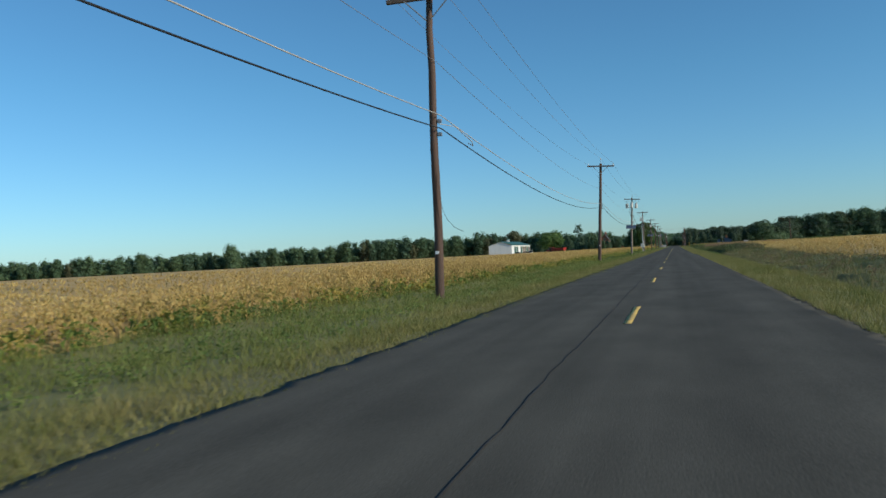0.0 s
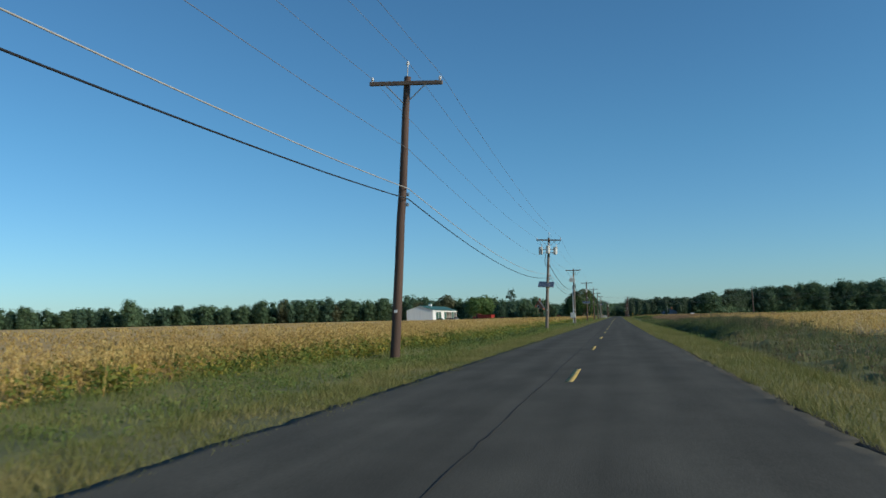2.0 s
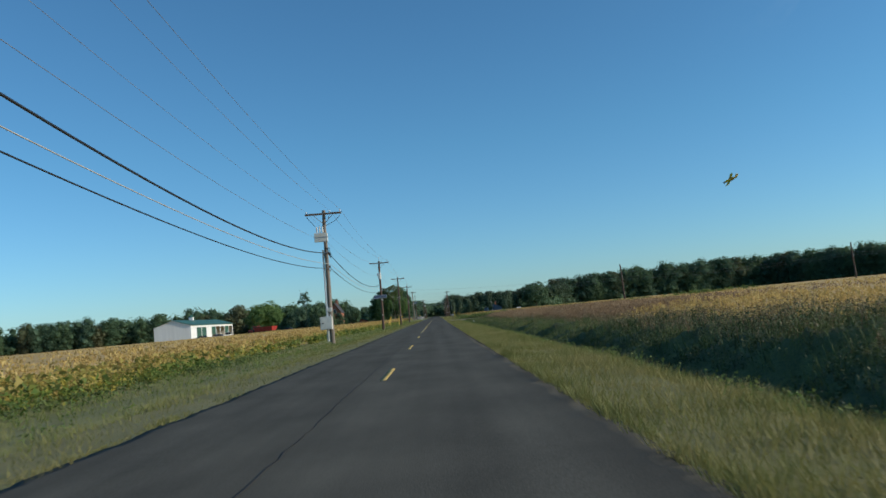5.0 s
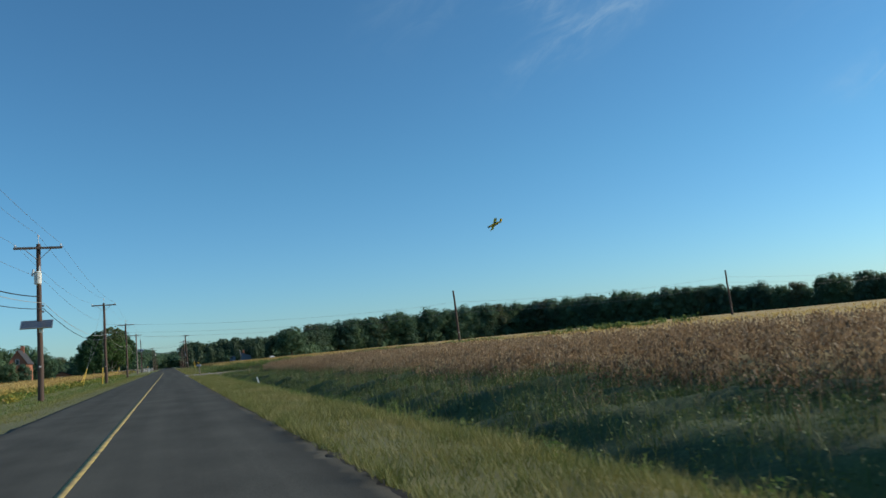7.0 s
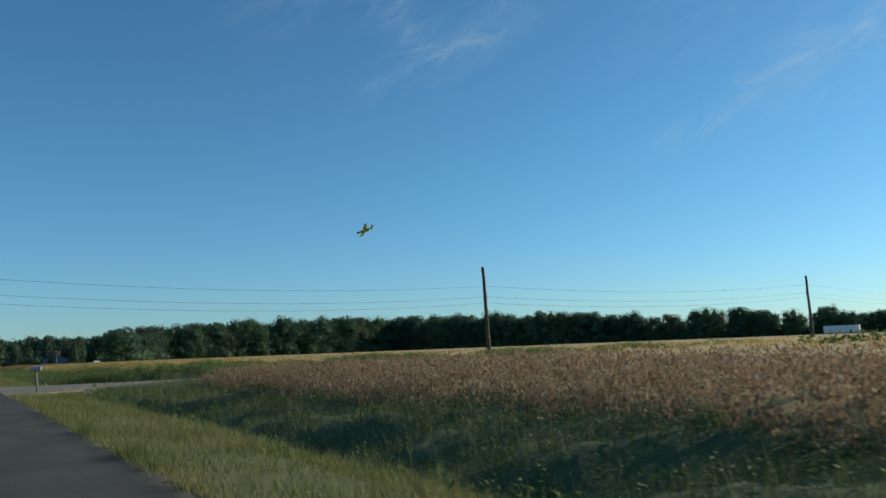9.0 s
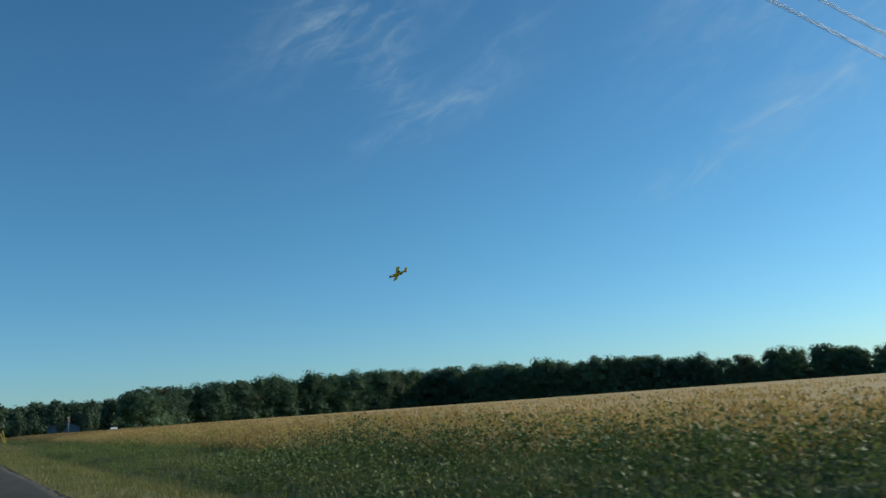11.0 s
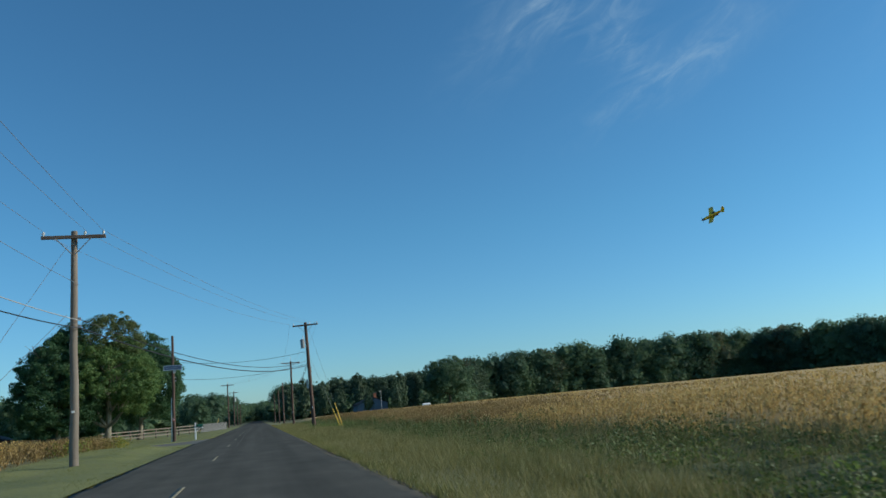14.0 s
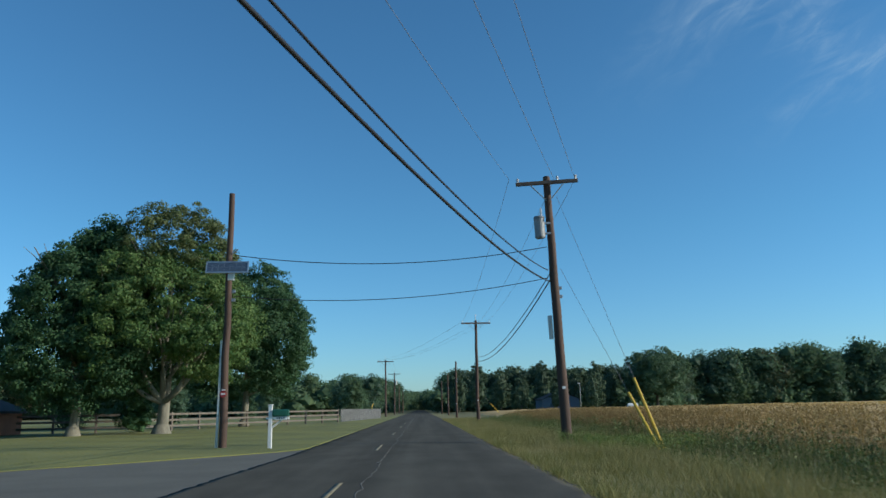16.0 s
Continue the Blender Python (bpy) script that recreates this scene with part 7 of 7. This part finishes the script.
lush_tall = lambda x, y: np.clip(lush_top(y) - land(x, y) - 0.12 + 0.34 * np.sin(y * 0.71 + 1.5 * np.sin(x)) * np.sin(y * 0.27 + x * 0.5), 0.2, 0.4 + (x - 4.6) * 0.5)
lush = lambda x, y: rng.uniform(0, 1, len(x)) < np.clip((x - 4.7) / 1.2, 0.05, 1) * np.clip((y - 260) / 6, 0, 1) * np.clip((314 - y) / 14, 0, 1) * np.clip(0.6 + 0.8 * np.sin(y * 0.45 + x) * np.sin(y * 0.19 + 1), 0.08, 1)
stuff("ditch_weeds", mesh_of("ditch_weeds", *plants(4.6, 8.9, 260, 314, 8.0, 46, 0.034, lush_tall, 0.3, lush, top_heavy=0.85, swell=0.4), M["weed"]), "fresh green weeds overgrowing the foot of the crop", "weeds")
thicket("verge_thicket", np.concatenate([np.arange(-8.4, -4.5, 0.24), [-4.4]]), np.arange(-5, 314, 0.30), lambda x, y: 0.55 * green_l(x, y), "grass_heart", "dense long olive grass between verge and crop")
bulk = lambda x: 0.66 * (1 + 0.22 * np.sin(x * 0.9 + 1) * np.sin(x * 0.37) + 0.12 * np.sin(x * 2.3))
thicket("drive_thicket", np.concatenate([[4.4], np.arange(4.8, 20, 0.4), np.arange(20, 61, 1.2)]), np.arange(244.1, 250.2, 0.26), lambda x, y: 0.60 * bulk(x) * np.clip((y - np.interp(x, [4, 6.4, 10.6, 16.5, 60], [247.2, 246.1, 245.3, 244.8, 244.1])) / 0.7, 0, 1), "weed_heart", "dense heart of the weeds along the drive")
# along the far side of the gravel drive, and a shrubby patch before it
stuff("drive_weeds", mesh_of("drive_weeds", *plants(4.6, 60, 244.4, 249.0, 15.0, 30, 0.040, lambda x, y: 0.16 + 0.5 * bulk(x), 0.26, lambda x, y: (y > np.interp(x, [4, 6.4, 10.6, 16.5, 60], [247.2, 246.1, 245.3, 244.8, 244.1])) & (rng.uniform(0, 1, len(x)) < np.interp(x, [5, 30, 60], [1, 0.8, 0.35])), top_heavy=0.8, swell=0.35, base=lambda x, y: 0.45 * bulk(x) * np.clip((y - np.interp(x, [4, 6.4, 10.6, 16.5, 60], [247.2, 246.1, 245.3, 244.8, 244.1])) / 0.7, 0, 1)), M["weed"]), "bank of green weeds along the gravel drive", "weeds")
shelf = lambda x, y: not_drive(x, y) & (y < 243)
crop("bean_rows", 10.6, 16.0, 233.0, 237.8, 7.0, 28, 0.045, 0.66, 0.26, "soy_yellow", "yellowing soybean plants at the corner by the drive")
thicket("drive_thicket", np.arange(3.2, 26, 0.4), np.arange(232.5, 240.9, 0.24), lambda x, y: 0.09 * shelf(x, y) * (1 + 0.5 * np.sin(x * 1.9) * np.sin(y * 2.3)) * (y < np.interp(x, [3.0, 4.2, 5.9, 9.2, 26], [235.8, 237.3, 239.0, 240.1, 240.6])) * (x > 5.0), "weed_heart", "matted green grass on the near side of the drive")
stuff("drive_grass", mesh_of("drive_grass", *blades(2.4, 22, 232.5, 241.0, 520, lambda x, y: 0.15 + 0.06 * np.sin(x * 1.3) * np.sin(y * 1.1), 0.006, 0.5, lambda x, y: shelf(x, y) & (x > 2.2 + 0.1 * (240 - y))), M["grass_green"]), "low green grass on the near side of the drive", "grass")
stuff("drive_weeds", mesh_of("drive_weeds", *plants(4.0, 22, 233.0, 240.4, 1.6, 22, 0.024, 0.26, 0.2, shelf), M["weed"]), "green weeds on the near side of the drive", "weeds")
stuff("drive_weeds", mesh_of("drive_weeds", *plants(4.5, 5.4, 237.2, 238.3, 16.0, 26, 0.026, 0.42, 0.14, shelf), M["weed_dark"]), "dark weed clump beside the culvert", "weeds")
# grass verges
tall_r = lambda x, y: np.interp(x, [1.7, 2.2, 3.0, 3.5, 4.2, 9], [0.15, 0.15, 0.15, 0.22, 0.28, 0.34])
tall_l = lambda x, y: np.interp(x, [-8.2, -6.8, -5.2, -4.0, -3.3], [0.38, 0.30, 0.18, 0.10, 0.05])
stuff("verge_grass", mesh_of("verge_grass", *blades(-4.6, -3.30, -4, YM, 330, lambda x, y: 0.05 + 0.09 * np.clip(-3.3 - x, 0, 1), 0.008, 0.6), M["grass_right"]), "short straw-yellow grass at the asphalt edge", "grass")
fringe_l = lambda x, y: np.abs(x - ROAD_L + flare_l(y) + 0.10) < 0.16 + 0.05 * np.sin(y * 1.3) * np.sin(y * 0.37)
stuff("verge_grass", mesh_of("verge_grass", *blades(-4.0, -3.1, -4, 130, 620, lambda x, y: 0.075 + 0.03 * np.sin(y * 2.1), 0.006, 0.8, fringe_l), M["grass_right"]), "ragged fringe of dry grass over the asphalt edge", "grass")
thin_l = lambda x, y: (y < YM) | (rng.uniform(0, 1, len(x)) < 0.3)
stuff("verge_grass", mesh_of("verge_grass", *blades(1.80, 4.3, 4, 78, 420, tall_r, 0.007, 0.6, lambda x, y: not_drive(x, y) & (x > ROAD_R + flare_r(y) + 0.04)), M["grass_right"]), "straw-yellow verge grass beside the asphalt", "grass")
stuff("verge_grass", mesh_of("verge_grass", *blades(1.60, 4.1, 78, 238, 620, tall_r, 0.0055, 0.6, not_drive), M["grass_right"]), "straw-yellow verge grass beside the asphalt", "grass")
stuff("verge_grass", mesh_of("verge_grass", *blades(1.80, 4.6, 246, 310, 320, tall_r, 0.007, 0.6, lambda x, y: not_drive(x, y) & (x > 1.8 + flare_r(y))), M["grass_right"]), "straw-yellow verge grass beside the asphalt", "grass")
stuff("verge_grass", mesh_of("verge_grass", *blades(1.98, 5.4, 310, 420, 520, lambda x, y: 1.25 * tall_r(x, y), 0.005, 0.6, not_drive), M["grass_pale"]), "straw-yellow verge grass beside the asphalt", "grass")
edge_r = lambda x, y: 0.17 + 0.07 * np.sin(y * 1.7) * np.sin(y * 0.43) + 0.05 * np.sin(y * 5.1)
stuff("verge_grass", mesh_of("verge_grass", *blades(1.62, 1.98, 4, 240, 1500, edge_r, 0.006, 0.5, lambda x, y: not_drive(x, y) & (y < 236) & (np.abs(x - ROAD_R - flare_r(y) - 0.11) < 0.12)), M["grass_right"]), "ragged fringe of dry grass over the asphalt edge", "grass")
stuff("verge_grass", mesh_of("verge_grass", *blades(1.94, 2.28, 306, 420, 400, lambda x, y: edge_r(x - 0.3, y), 0.008, 0.6, lambda x, y: not_drive(x, y) & ((y < 236) | (y > 300))), M["grass_right"]), "ragged fringe of dry grass over the asphalt edge", "grass")
stuff("ditch_grass", mesh_of("ditch_grass", *blades(4.4, 8.9, 310, 420, 200, lambda x, y: 1.2 * tall_r(x, y), 0.007, 0.4, not_drive), M["grass_ditch"]), "long grass in the shallow ditch", "grass")
stuff("verge_grass", mesh_of("verge_grass", *blades(-8.2, -4.6, -4, 318, 330, lambda x, y: 0.10 + 0.5 * green_l(x, y), 0.006, 0.45, thin_l, lambda x, y: 0.5 * green_l(x, y)), M["grass_left"]), "yellow-green verge grass below the poles", "grass")
stuff("verge_grass", mesh_of("verge_grass", *blades(-5.2, -3.35, -4, 318, 430, tall_l, 0.006, 0.6, lambda x, y: thin_l(x, y) & (x < -3.37 - flare_l(y))), M["grass_right"]), "straw-yellow verge grass beside the asphalt", "grass")
skirt = lambda x, y: not_drive(x, y) & (y > 235) & (y < 250)
stuff("drive_grass", mesh_of("drive_grass", *blades(1.9, 30, 235, 250, 300, lambda x, y: 0.11 + 0.05 * np.sin(x * 1.3) * np.sin(y * 2.1), 0.007, 0.5, lambda x, y: skirt(x, y) & (np.abs(y - 242.6) < 5.5)), M["grass_left"]), "short green grass edging the gravel drive", "grass")
stuff("lawn_grass", mesh_of("lawn_grass", *blades(-8.6, -3.4, 316, 349, 160, 0.06, 0.008, 0.5, lambda x, y: x < -3.4 - flare_l(y)), M["grass_lawn"]), "short mown grass", "grass")
stuff("lawn_grass", mesh_of("lawn_grass", *blades(-24, -3.5, 361, 400, 60, 0.055, 0.012, 0.5, lambda x, y: y > 359.2 + np.clip((x + 8.6) * 1.15, 0, 6)), M["grass_lawn"]), "short mown yard grass", "grass")


def pebbles(n, x0, x1, y0, y1, keep):
    """Loose stones as small rough lumps."""
    x, y = rng.uniform(x0, x1, n), rng.uniform(y0, y1, n)
    ok = keep(x, y)
    x, y = x[ok], y[ok]
    n = len(x)
    r = rng.uniform(0.005, 0.014, n)[:, None]
    a = rng.uniform(0, 2 * pi, n)
    c_ = np.stack([x, y, np.full(n, 0.0)], -1)
    base = [c_ + r * np.stack([np.cos(a + k * pi / 2), np.sin(a + k * pi / 2) * 0.8, np.zeros(n)], -1) for k in range(4)]
    top = c_ + np.stack([rng.normal(0, 0.003, n), rng.normal(0, 0.003, n), r[:, 0] * 0.7], -1)
    v = np.stack([*base, top], 1).reshape(-1, 3)
    k = np.arange(n)[:, None] * 5
    f = np.concatenate([k + np.array([[i, (i + 1) % 4, 4]]) for i in range(4)])
    return v, f


on_drive = lambda x, y: ~not_drive(x, y) & (rng.uniform(0, 1, len(x)) < 0.35 + 0.65 * (np.sin((y - 239) * 2.6) > 0))
stuff("loose_gravel", mesh_of("loose_gravel", *pebbles(16000, 1.8, 16, 234.5, 250, on_drive), M["gravel"]), "loose pale stones on the gravel drive", "gravel")
